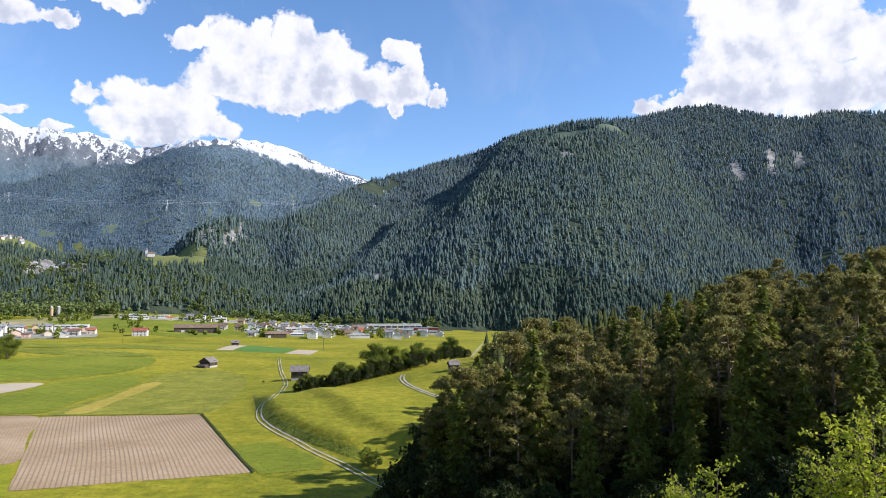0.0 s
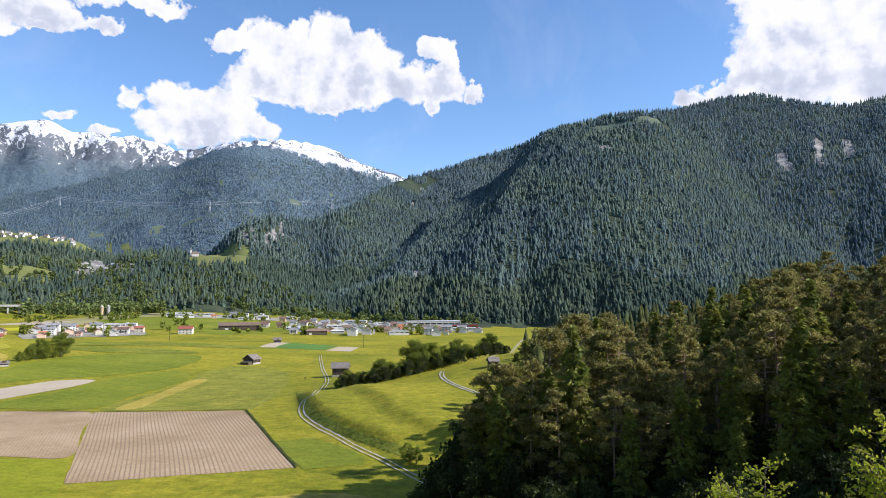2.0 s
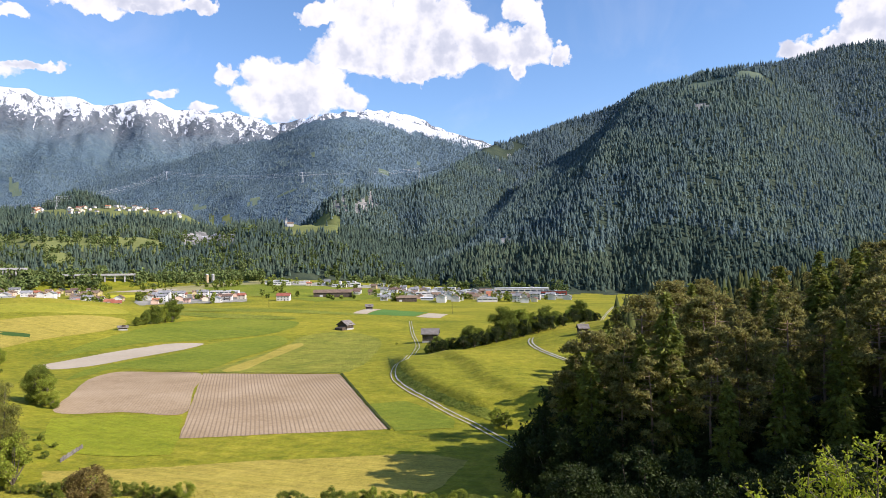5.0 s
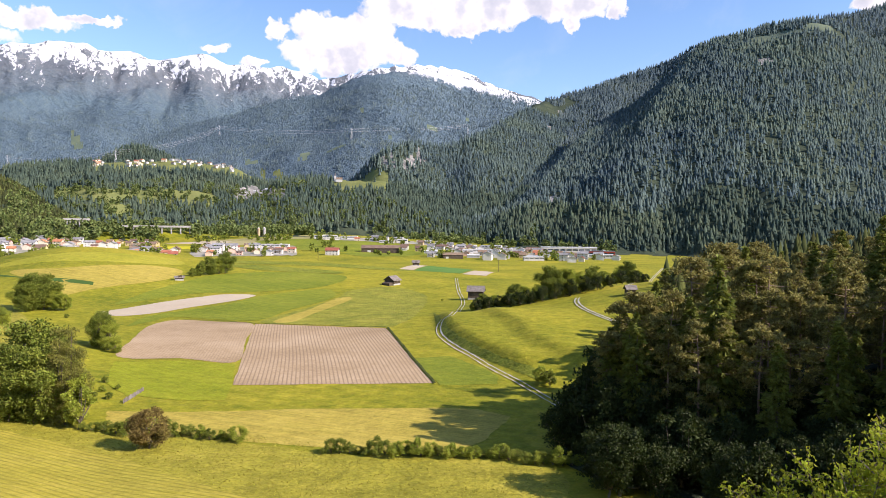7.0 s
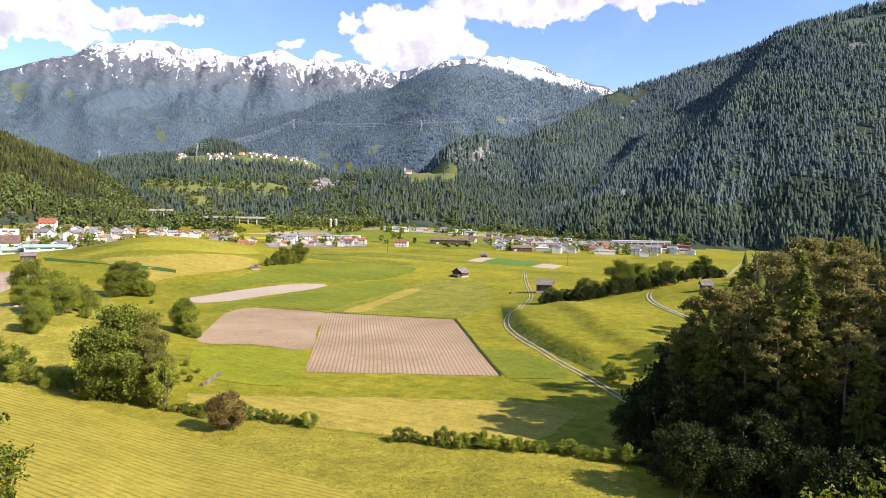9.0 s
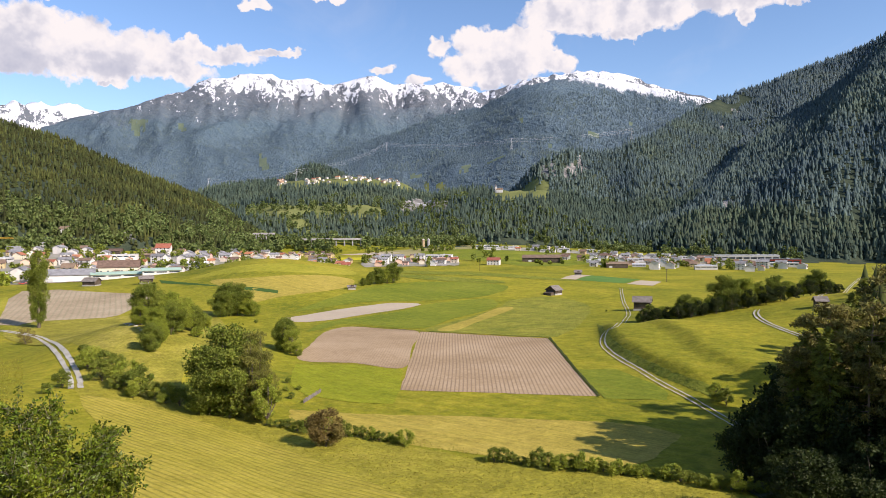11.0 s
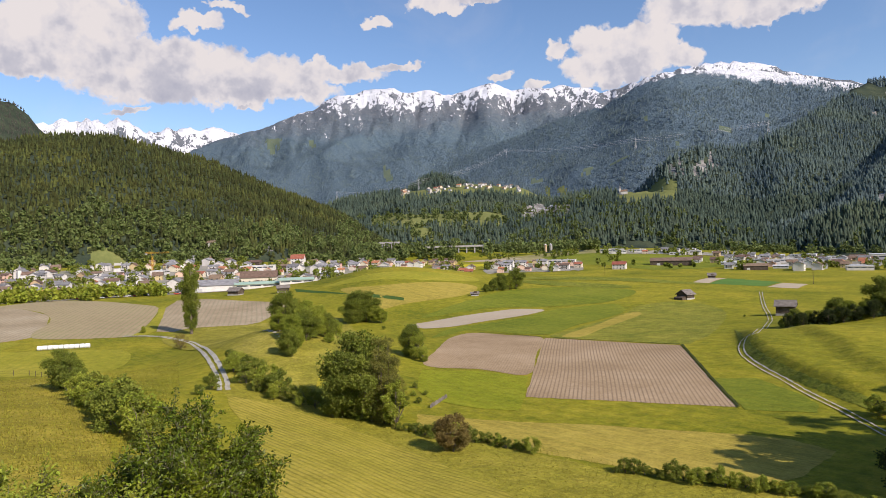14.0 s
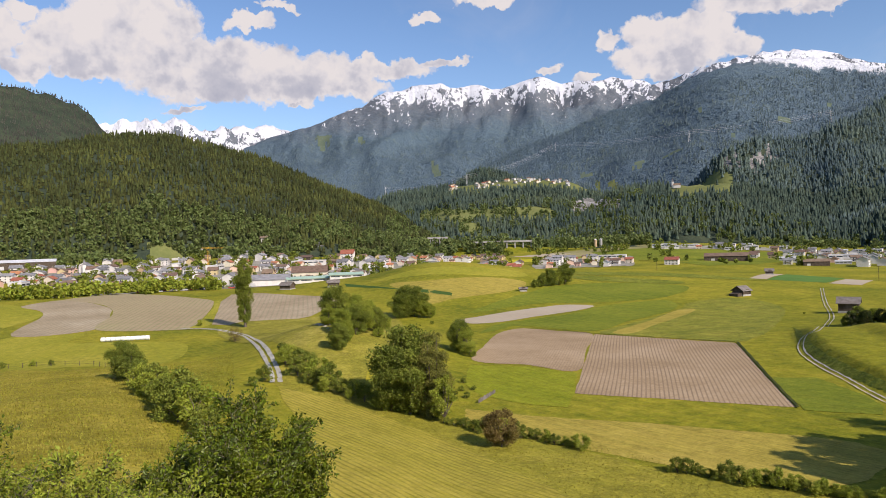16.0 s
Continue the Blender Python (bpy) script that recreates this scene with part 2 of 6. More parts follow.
def make_sky(strength, cloud_light):
    world = bpy.data.worlds.new("sky")
    scene.world = world
    world.use_nodes = True
    tree = world.node_tree
    tree.nodes.clear()
    sky = node(tree, "TexSky", sky_type="NISHITA", sun_disc=False)
    sky.sun_elevation, sky.sun_rotation = radians(SUN_UP), radians(SUN_TURN)
    sky.altitude, sky.air_density, sky.dust_density, sky.ozone_density = 800, 1.0, 0.6, 2.0
    way = node(tree, "TexCoord").outputs["Generated"]
    # ragged edges: the direction is shaken a little by noise at three sizes
    shaken = way
    for scale, size in ((11, 0.030), (34, 0.034), (95, 0.017)):
        n = node(tree, "TexNoise")
        n.inputs["Scale"].default_value, n.inputs["Detail"].default_value = scale, 3
        link(tree, way, n.inputs["Vector"])
        minus = node(tree, "VectorMath", operation="SUBTRACT")
        link(tree, n.outputs["Color"], minus.inputs[0])
        minus.inputs[1].default_value = (0.5, 0.5, 0.5)
        add = node(tree, "VectorMath", operation="MULTIPLY_ADD")
        link(tree, minus.outputs[0], add.inputs[0])
        add.inputs[1].default_value = (size, size, size)
        link(tree, shaken, add.inputs[2])
        shaken = add.outputs[0]

    def local(az, el, wide, high):
        a, e = radians(az), radians(el)
        m = node(tree, "Mapping", vector_type="TEXTURE")
        m.inputs["Location"].default_value = (-math.sin(a) * math.cos(e), math.cos(a) * math.cos(e), math.sin(e))
        m.inputs["Rotation"].default_value = (e, 0, a)
        m.inputs["Scale"].default_value = (math.sin(radians(wide)), 0.35, math.sin(radians(high)))
        link(tree, shaken, m.inputs["Vector"])
        return m.outputs[0]

    heap, low = None, None
    for puffs in CLOUDS.values():
        whole = None
        for puff in puffs:
            size = node(tree, "VectorMath", operation="LENGTH")
            link(tree, local(*puff), size.inputs[0])
            one = calc(tree, "SUBTRACT", 1.0, size.outputs["Value"])
            whole = one if whole is None else calc(tree, "MAXIMUM", whole, one)
        heap = whole if heap is None else calc(tree, "MAXIMUM", heap, whole)
        # the underside of the whole heap lies in its own shade
        left, right = max(p[0] + p[2] for p in puffs), min(p[0] - p[2] for p in puffs)
        top, foot = max(p[1] + p[3] for p in puffs), min(p[1] - p[3] for p in puffs)
        part_z = node(tree, "SeparateXYZ")
        link(tree, local((left + right) / 2, (top + foot) / 2, (left - right) / 2, (top - foot) / 2), part_z.inputs[0])
        under = calc(tree, "MULTIPLY", calc(tree, "MULTIPLY", calc(tree, "MAXIMUM", whole, 0.0), 1.6, True), calc(tree, "SUBTRACT", 0.55, part_z.outputs["Z"]))
        low = under if low is None else calc(tree, "MAXIMUM", low, under)
    fine = noise_tex(tree, way, 30, 8, 0.66)
    dense = calc(tree, "ADD", heap, calc(tree, "MULTIPLY", calc(tree, "SUBTRACT", fine, 0.5), 0.75))
    mask = ramp(tree, dense, [(0.0, (0, 0, 0)), (0.07, (0.45,) * 3), (0.20, (1, 1, 1))])
    # swellings inside the cloud, lit from the sun's side
    toward = node(tree, "VectorMath", operation="ADD")
    link(tree, way, toward.inputs[0])
    toward.inputs[1].default_value = (0.016, -0.004, 0.012)
    relief = calc(tree, "SUBTRACT", noise_tex(tree, toward.outputs[0], 19, 4, 0.55), noise_tex(tree, way, 19, 4, 0.55))
    shade = calc(tree, "ADD", calc(tree, "MULTIPLY", low, 0.25), calc(tree, "MULTIPLY", relief, 1.5))
    colour = ramp(tree, shade, [(0.0, (1.0, 1.0, 1.0)), (0.15, (0.90, 0.92, 0.96)), (0.32, (0.70, 0.74, 0.83)), (0.6, (0.56, 0.61, 0.73))])
    veil = noise_tex(tree, way, 5, 6, 0.6, 0.8)
    thin = ramp(tree, veil, [(0.52, (0, 0, 0)), (0.85, (0.16,) * 3)])
    cover = calc(tree, "MAXIMUM", mask, thin)
    base, cloud, mix = node(tree, "Background"), node(tree, "Background"), node(tree, "MixShader")
    base.inputs["Strength"].default_value, cloud.inputs["Strength"].default_value = strength, cloud_light
    hue = node(tree, "HueSaturation")
    hue.inputs["Saturation"].default_value = 1.13
    link(tree, sky.outputs[0], hue.inputs["Color"])
    link(tree, hue.outputs[0], base.inputs["Color"])
    link(tree, colour, cloud.inputs["Color"])
    link(tree, cover, mix.inputs[0])
    link(tree, base.outputs[0], mix.inputs[1])
    link(tree, cloud.outputs[0], mix.inputs[2])
    link(tree, mix.outputs[0], node(tree, "OutputWorld").inputs["Surface"])


make_sky(0.134, 0.64)
sun = new("sun", bpy.data.lights.new("sun", "SUN"))
sun.data.energy, sun.data.angle, sun.data.color = 5.0, radians(0.55), (1.0, 0.94, 0.84)
sun.matrix_world = look((0, 0, 0), (-math.sin(radians(SUN_TURN)), -math.cos(radians(SUN_TURN)), -math.tan(radians(SUN_UP))))


# ---- materials ----
def surface(name, colours, scale=1.0, fine=8.0, rough=0.9, bump_size=0.0, bump_scale=None, random=0.0, wave=None, metal=0.0, spec=0.3, island=False, through_light=0.0, speckle=0.0, streak=None):
    """A worn surface: colours mixed by broad and fine noise; random: brightness differs from piece to piece;
    wave: (turn in degrees, length, strength, colour of the lines) for furrows and mown swathes; speckle: fine light and dark grain;
    streak: (turn in degrees, width, length, strength, colour) for uneven streaks left by mowing and wheels."""
    m = bpy.data.materials.new(name)
    m.use_nodes = True
    tree = m.node_tree
    bsdf = tree.nodes["Principled BSDF"]
    place = node(tree, "NewGeometry").outputs["Position"]
    broad, grain = noise_tex(tree, place, scale, 6, 0.6), noise_tex(tree, place, fine, 7, 0.72)
    fac = calc(tree, "ADD", calc(tree, "MULTIPLY", broad, 0.55), calc(tree, "MULTIPLY", grain, 0.45))
    n = len(colours)
    colour = ramp(tree, fac, [(0.39 + 0.22 * i / max(1, n - 1), c) for i, c in enumerate(colours)])
    height = grain
    if wave:
        turn, length, strength, line = wave
        mp = node(tree, "Mapping")
        mp.inputs["Rotation"].default_value = (0, 0, radians(turn))
        link(tree, place, mp.inputs["Vector"])
        across = node(tree, "SeparateXYZ")
        link(tree, mp.outputs[0], across.inputs[0])
        sway = calc(tree, "MULTIPLY", calc(tree, "SUBTRACT", noise_tex(tree, place, 0.013, 1, 0.4), 0.5), 2.5)
        phase = calc(tree, "MULTIPLY", calc(tree, "ADD", across.outputs["X"], sway), 2 * math.pi / length)
        crest = calc(tree, "MULTIPLY", calc(tree, "ADD", calc(tree, "SINE", phase), 1.0), 0.5)
        broken = calc(tree, "MULTIPLY", calc(tree, "POWER", crest, 3.0), ramp(tree, noise_tex(tree, place, 0.12, 3, 0.6), [(0.3, (0.6,) * 3), (0.65, (1.15,) * 3)]))
        mixed = node(tree, "Mix", data_type="RGBA")
        link(tree, calc(tree, "MULTIPLY", broken, strength, True), mixed.inputs[0])
        link(tree, colour, mixed.inputs["A"])
        mixed.inputs["B"].default_value = (*line, 1)
        colour = mixed.outputs["Result"]
        height = calc(tree, "SUBTRACT", grain, broken)
    if streak:
        turn, across, length, strength, line = streak
        mp = node(tree, "Mapping", vector_type="TEXTURE")
        mp.inputs["Rotation"].default_value = (0, 0, radians(turn))
        mp.inputs["Scale"].default_value = (across, length, length)
        link(tree, place, mp.inputs["Vector"])
        mark = noise_tex(tree, mp.outputs[0], 1.0, 4, 0.6, 0.15)
        mixed = node(tree, "Mix", data_type="RGBA")
        link(tree, calc(tree, "MULTIPLY", ramp(tree, mark, [(0.44, (0, 0, 0)), (0.62, (1, 1, 1))]), strength, True), mixed.inputs[0])
        link(tree, colour, mixed.inputs["A"])
        mixed.inputs["B"].default_value = (*line, 1)
        colour = mixed.outputs["Result"]
    if speckle:
        spot = calc(tree, "ADD", calc(tree, "MULTIPLY", noise_tex(tree, place, 2.2, 5, 0.85), 0.6), calc(tree, "MULTIPLY", noise_tex(tree, place, 0.35, 3, 0.7), 0.4))
        value = calc(tree, "ADD", 1.0, calc(tree, "MULTIPLY", calc(tree, "SUBTRACT", spot, 0.5), 3.0 * speckle))
        tone = node(tree, "HueSaturation")
        link(tree, value, tone.inputs["Value"])
        link(tree, colour, tone.inputs["Color"])
        colour = tone.outputs[0]
    if random:
        pick = node(tree, "NewGeometry").outputs["Random Per Island"] if island else node(tree, "ObjectInfo").outputs["Random"]
        hue = node(tree, "HueSaturation")
        link(tree, calc(tree, "ADD", 1 - random, calc(tree, "MULTIPLY", pick, 2 * random)), hue.inputs["Value"])
        link(tree, calc(tree, "ADD", 0.485, calc(tree, "MULTIPLY", pick, 0.03)), hue.inputs["Hue"])
        link(tree, colour, hue.inputs["Color"])
        colour = hue.outputs[0]
    link(tree, colour, bsdf.inputs["Base Color"])
    bsdf.inputs["Roughness"].default_value, bsdf.inputs["Metallic"].default_value = rough, metal
    bsdf.inputs["Specular IOR Level"].default_value = spec
    if bump_size:
        b = node(tree, "Bump")
        b.inputs["Strength"].default_value, b.inputs["Distance"].default_value = 1.0, bump_size
        link(tree, height if bump_scale is None else noise_tex(tree, place, bump_scale, 4, 0.65), b.inputs["Height"])
        link(tree, b.outputs[0], bsdf.inputs["Normal"])
    if through_light:
        leaf = node(tree, "BsdfTranslucent")
        link(tree, colour, leaf.inputs["Color"])
        both = node(tree, "MixShader")
        both.inputs[0].default_value = through_light
        link(tree, bsdf.outputs[0], both.inputs[1])
        link(tree, leaf.outputs[0], both.inputs[2])
        link(tree, both.outputs[0], tree.nodes["Material Output"].inputs["Surface"])
    return m


GRASS = surface("grass", [(0.105, 0.125, 0.008), (0.195, 0.192, 0.013), (0.300, 0.255, 0.024)], 0.022, 0.5, bump_size=0.25, bump_scale=0.6, spec=0.1, speckle=0.7, streak=(75, 1.6, 60, 0.35, (0.26, 0.235, 0.025)))
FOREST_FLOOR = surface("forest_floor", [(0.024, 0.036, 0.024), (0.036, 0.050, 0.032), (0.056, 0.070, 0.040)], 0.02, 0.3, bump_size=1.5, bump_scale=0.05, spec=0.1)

# ---- ground ----
def alpine(name, tree_line, snow_line, spread, lean=0.0):
    """Woods and meadows below, grey rock above the tree line, both with blue haze painted in, and snow in streaks down
    the couloirs above the snow line (metres).
    """
    m = bpy.data.materials.new(name)
    m.use_nodes = True
    tree = m.node_tree
    bsdf = tree.nodes["Principled BSDF"]
    geo = node(tree, "NewGeometry")
    place = geo.outputs["Position"]
    xyz = node(tree, "SeparateXYZ")
    link(tree, place, xyz.inputs[0])
    # streaks run down the slope: a place along the range, and the height, squeezed
    turn = calc(tree, "ARCTAN2", xyz.outputs["X"], xyz.outputs["Y"])
    fall = node(tree, "CombineXYZ")
    link(tree, calc(tree, "MULTIPLY", turn, 4300.0), fall.inputs["X"])
    link(tree, calc(tree, "MULTIPLY", xyz.outputs["Z"], 0.55), fall.inputs["Z"])
    broad, fine = noise_tex(tree, place, 0.004, 8, 0.62), noise_tex(tree, place, 0.03, 8, 0.7)
    mottle = noise_tex(tree, place, 0.045, 5, 0.7)
    streak, thin = noise_tex(tree, fall.outputs[0], 0.017, 6, 0.68, 0.9), noise_tex(tree, fall.outputs[0], 0.06, 5, 0.7, 0.6)
    # wood and rock colours hold the blue of haze over the distance
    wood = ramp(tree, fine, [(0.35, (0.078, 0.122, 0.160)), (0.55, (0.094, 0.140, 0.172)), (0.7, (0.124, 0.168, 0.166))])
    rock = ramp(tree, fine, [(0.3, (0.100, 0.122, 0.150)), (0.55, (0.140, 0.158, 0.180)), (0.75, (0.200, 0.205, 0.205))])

    def over(line, wide, streaks, sharp, aslant=0.0):
        h = calc(tree, "ADD", calc(tree, "ADD", xyz.outputs["Z"], calc(tree, "MULTIPLY", turn, aslant)), calc(tree, "MULTIPLY", calc(tree, "SUBTRACT", broad, 0.5), wide))
        h = calc(tree, "ADD", h, calc(tree, "MULTIPLY", calc(tree, "SUBTRACT", streak, 0.5), streaks))
        h = calc(tree, "ADD", h, calc(tree, "MULTIPLY", calc(tree, "SUBTRACT", thin, 0.5), streaks * 0.5))
        h = calc(tree, "ADD", h, calc(tree, "MULTIPLY", calc(tree, "SUBTRACT", mottle, 0.5), streaks * 0.18))
        return ramp(tree, calc(tree, "DIVIDE", calc(tree, "SUBTRACT", h, line - sharp / 2), sharp), [(0, (0, 0, 0)), (1, (1, 1, 1))])

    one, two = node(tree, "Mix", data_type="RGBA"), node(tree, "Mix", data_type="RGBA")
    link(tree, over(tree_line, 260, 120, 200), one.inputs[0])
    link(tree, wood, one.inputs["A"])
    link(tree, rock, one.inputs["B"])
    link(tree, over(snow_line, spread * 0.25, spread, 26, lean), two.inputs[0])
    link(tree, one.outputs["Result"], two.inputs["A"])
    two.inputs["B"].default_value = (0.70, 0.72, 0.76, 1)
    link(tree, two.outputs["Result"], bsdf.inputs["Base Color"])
    bsdf.inputs["Roughness"].default_value, bsdf.inputs["Specular IOR Level"].default_value = 0.9, 0.15
    b = node(tree, "Bump")
    b.inputs["Distance"].default_value = 25
    link(tree, fine, b.inputs["Height"])
    link(tree, b.outputs[0], bsdf.inputs["Normal"])
    return m


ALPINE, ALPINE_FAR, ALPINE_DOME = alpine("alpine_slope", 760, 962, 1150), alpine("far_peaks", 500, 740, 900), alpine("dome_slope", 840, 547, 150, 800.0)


def solid(name, verts, faces, materials, index=None, flat=True):
    """A mesh from arrays of corners and of faces with equal numbers of corners."""
    verts, faces = np.asarray(verts, np.float32), np.asarray(faces, np.int32)
    me = bpy.data.meshes.new(name)
    n, k = faces.shape
    me.vertices.add(len(verts))
    me.vertices.foreach_set("co", verts.ravel())
    me.loops.add(n * k)
    me.loops.foreach_set("vertex_index", faces.ravel())
    me.polygons.add(n)
    me.polygons.foreach_set("loop_start", np.arange(0, n * k, k, dtype=np.int32))
    if index is not None:
        me.polygons.foreach_set("material_index", np.asarray(index, np.int32))
    me.polygons.foreach_set("use_smooth", np.full(n, not flat))
    for m in materials:
        me.materials.append(m)
    me.update(calc_edges=True)
    me.validate()
    return me


# bare cliffs, screes and forest meadows on the slopes: degrees left, degrees up, half width, half depth (metres), range, kind
SPOTS = [
    (19.8, 5.8, 5, 30, "right", "rock"), (19.3, 6.2, 4, 35, "right", "rock"), (18.2, 5.2, 4, 35, "right", "rock"), (17.6, 5.8, 5, 35, "right", "rock"), (17.0, 6.3, 4, 25, "right", "rock"), (16.4, 5.9, 3, 25, "right", "rock"), (-24.2, 10.6, 16, 60, "right", "rock"), (-26.6, 11.4, 9, 120, "right", "rock"), (-28.6, 11.0, 12, 80, "right", "rock"),
    (-10.8, 12.8, 14, 25, "right_front", "rock"), (5.8, 8.6, 9, 30, "right", "rock"), (4.8, 9.8, 6, 40, "right", "rock"), (-11.8, 14.6, 70, 30, "right_front", "meadow"), (-14.6, 14.8, 40, 25, "right_front", "meadow"), (5.4, 2.6, 10, 20, "right_front", "rock"),
    (43.6, 6.5, 22, 20, "snow", "meadow"), (53.0, 9.3, 40, 40, "snow", "meadow"), (50.0, 8.8, 30, 30, "snow", "meadow"), (19.2, 7.7, 40, 38, "dome", "meadow"), (27.0, 6.0, 60, 33, "dome", "meadow"), (31.0, 5.4, 40, 48, "dome", "meadow"), (24.0, 6.8, 50, 28, "dome", "meadow"), (16.0, 8.6, 30, 33, "dome", "meadow"), (34.0, 6.3, 40, 38, "dome", "meadow"), (21.5, 10.2, 30, 33, "dome", "meadow"), (13.0, 9.3, 24, 43, "dome", "meadow"),
    (66.0, 0.1, 26, 9, "left", "field"), (54.0, 0.6, 9, 14, "left", "rock"),
]


def spot_places():
    out = []
    for az, el, wide, deep, key, kind in SPOTS:
        start, crest = RANGES[key][:2]
        r = np.linspace(start * 0.85, crest * 1.45, 1200)
        x, y = -r * math.sin(radians(az)), r * math.cos(radians(az))
        over = np.nonzero(range_height(key, x, y) > EYE + r * math.tan(radians(el)))[0]
        if len(over):
            out.append((x[over[0]], y[over[0]], az, wide, deep, kind))
    return out


PLACES = spot_places()


def spot_at(x, y, kind=None):
    """How far inside a bare spot a place lies: above 0 is inside."""
    best = np.full(np.shape(x), -9.0)
    for px, py, az, wide, deep, k in PLACES:
        if kind in (None, k):
            a = radians(az)
            dx, dy = x - px, y - py
            across, out = dx * math.cos(a) + dy * math.sin(a), -dx * math.sin(a) + dy * math.cos(a)
            best = np.maximum(best, 1 + 0.5 * fbm(x / 30, y / 30, 3, 81) - np.hypot(across / wide, out / deep))
    return best


# clearings in the far woods, seen across the valley: what lies bare, then degrees left, lowest and highest degrees up
CLEARINGS = [
    ("field", [(33.7, 2.3, 2.6), (34.8, 2.4, 2.85), (37, 2.48, 2.95), (41.3, 2.45, 2.9), (43.5, 2.58, 3.05), (45.2, 2.5, 2.7)]),
    ("field", [(39.9, 1.2, 1.5), (40.8, 1.2, 1.8), (41.9, 1.2, 2.05)]),
    ("field", [(19.6, 3.95, 5.0), (21.4, 3.95, 5.0), (23.4, 3.75, 5.0), (24.3, 4.0, 5.0)]),
    ("field", [(32.2, 4.8, 4.95), (33.4, 4.98, 5.35), (36.0, 5.12, 5.6), (38.0, 5.05, 5.6), (40.4, 4.92, 5.2), (42.6, 4.92, 5.1)]),
    ("rock", [(28.2, 2.9, 3.3), (29.5, 2.9, 3.45), (31.0, 2.75, 3.4), (32.2, 2.7, 3.3)]),
    ("field", [(29.9, 4.5, 4.95), (31.0, 4.6, 5.2), (32.4, 4.7, 5.3)]),
    ("field", [(27.8, 4.45, 4.8), (29.1, 4.5, 4.75)]),
]


def clearing_edges():
    out = []
    for kind, rows in CLEARINGS:
        az = np.linspace(rows[0][0], rows[-1][0], 40)
        r = np.linspace(1000, 3600, 1600)
        near, far = [], []
        for a in az:
            z = ground_height(-r * math.sin(radians(a)), r * math.cos(radians(a)))
            low, high = (float(np.interp(a, [q[0] for q in rows], [q[k] for q in rows])) for k in (1, 2))
            near.append(r[np.argmax(z + 15 > EYE + r * math.tan(radians(low)))])
            hit = z > EYE + r * math.tan(radians(high))
            far.append(min(r[np.argmax(hit)] if hit.any() else 9e9, near[-1] + 260))
        out.append((kind, az, np.array(near), np.array(far)))
    return out


EDGES = clearing_edges()


def cleared(x, y, kind=None):
    """Whether a place lies in one of the clearings."""
    r, az = np.hypot(x, y), np.degrees(np.arctan2(-x, y))
    hit = np.zeros(np.shape(x), bool)
    ragged = 9 * fbm(x / 25, y / 25, 3, 83)
    for k, a, near, far in EDGES:
        if kind in (None, k):
            hit |= (az > a[0]) & (az < a[-1]) & (r + ragged > np.interp(az, a, near)) & (r + ragged < np.interp(az, a, far))
    return hit


ROCK = surface("rock", [(0.110, 0.108, 0.104), (0.200, 0.194, 0.182), (0.330, 0.316, 0.294)], 0.03, 0.25, bump_size=3.0, bump_scale=0.12, spec=0.2)
# meadow green muted and blued to match the haze on these slopes
ALP = surface("alp_meadow_haze_tint", [(0.075, 0.104, 0.080), (0.096, 0.126, 0.086), (0.122, 0.148, 0.092)], 0.02, 0.2, spec=0.1)

# hillside meadow, its green paled by haze put into the colour
HILL_MEADOW = surface("hill_meadow_haze_tint", [(0.115, 0.135, 0.044), (0.146, 0.162, 0.054), (0.182, 0.190, 0.066)], 0.02, 0.2, spec=0.1)


def build_ground():
    az = np.concatenate([np.arange(-44, 22, 0.3), np.arange(22, 68, 0.2), np.arange(68, 82, 0.3), np.arange(82, 316.1, 3.0)])
    az[-1] = 316
    r = np.concatenate([[0.01, 1.5, 3.0], np.exp(np.linspace(math.log(4.5), math.log(4900), 500))])
    a, rr = np.meshgrid(np.radians(az), r, indexing="ij")
    x, y = -rr * np.sin(a), rr * np.cos(a)
    z = floor_height(x, y)
    owner = np.zeros(z.shape, int)
    for key in RANGES:
        zr = range_height(key, x, y)
        owner = np.where(zr > z, {"snow": 2, "far_snow": 5, "dome": 6}.get(key, 1), owner)
        z = np.maximum(z, zr)
    owner = np.where((owner > 0) & (spot_at(x, y, "rock") > 0), 3, owner)
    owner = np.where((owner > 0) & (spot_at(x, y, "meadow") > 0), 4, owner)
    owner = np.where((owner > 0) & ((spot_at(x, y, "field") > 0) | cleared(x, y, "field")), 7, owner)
    owner = np.where((owner > 0) & cleared(x, y, "rock"), 3, owner)
    na, nr = z.shape
    verts = np.stack([x, y, z], -1).reshape(-1, 3)
    i, j = np.meshgrid(np.arange(na), np.arange(nr - 1), indexing="ij")
    k = (i + 1) % na
    faces = np.stack([i * nr + j, k * nr + j, k * nr + j + 1, i * nr + j + 1], -1).reshape(-1, 4)[:, ::-1]
    index = np.maximum(owner[i, j], owner[k, j + 1]).ravel()
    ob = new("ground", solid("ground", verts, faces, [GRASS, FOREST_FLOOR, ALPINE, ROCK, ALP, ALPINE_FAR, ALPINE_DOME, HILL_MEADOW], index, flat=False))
    tagged(ob, "green valley floor rising into wooded slopes and snowy peaks", "ground", kind="structure")


build_ground()


# ---- fields and lanes laid on the ground ----
from mathutils.geometry import delaunay_2d_cdt


def inside(px, py, line):
    hit = np.zeros(len(px), bool)
    for (x0, y0), (x1, y1) in zip(line, line[1:] + line[:1]):
        cross = ((y0 > py) != (y1 > py)) & (px < (x1 - x0) * (py - y0) / (y1 - y0 + 1e-12) + x0)
        hit ^= cross
    return hit


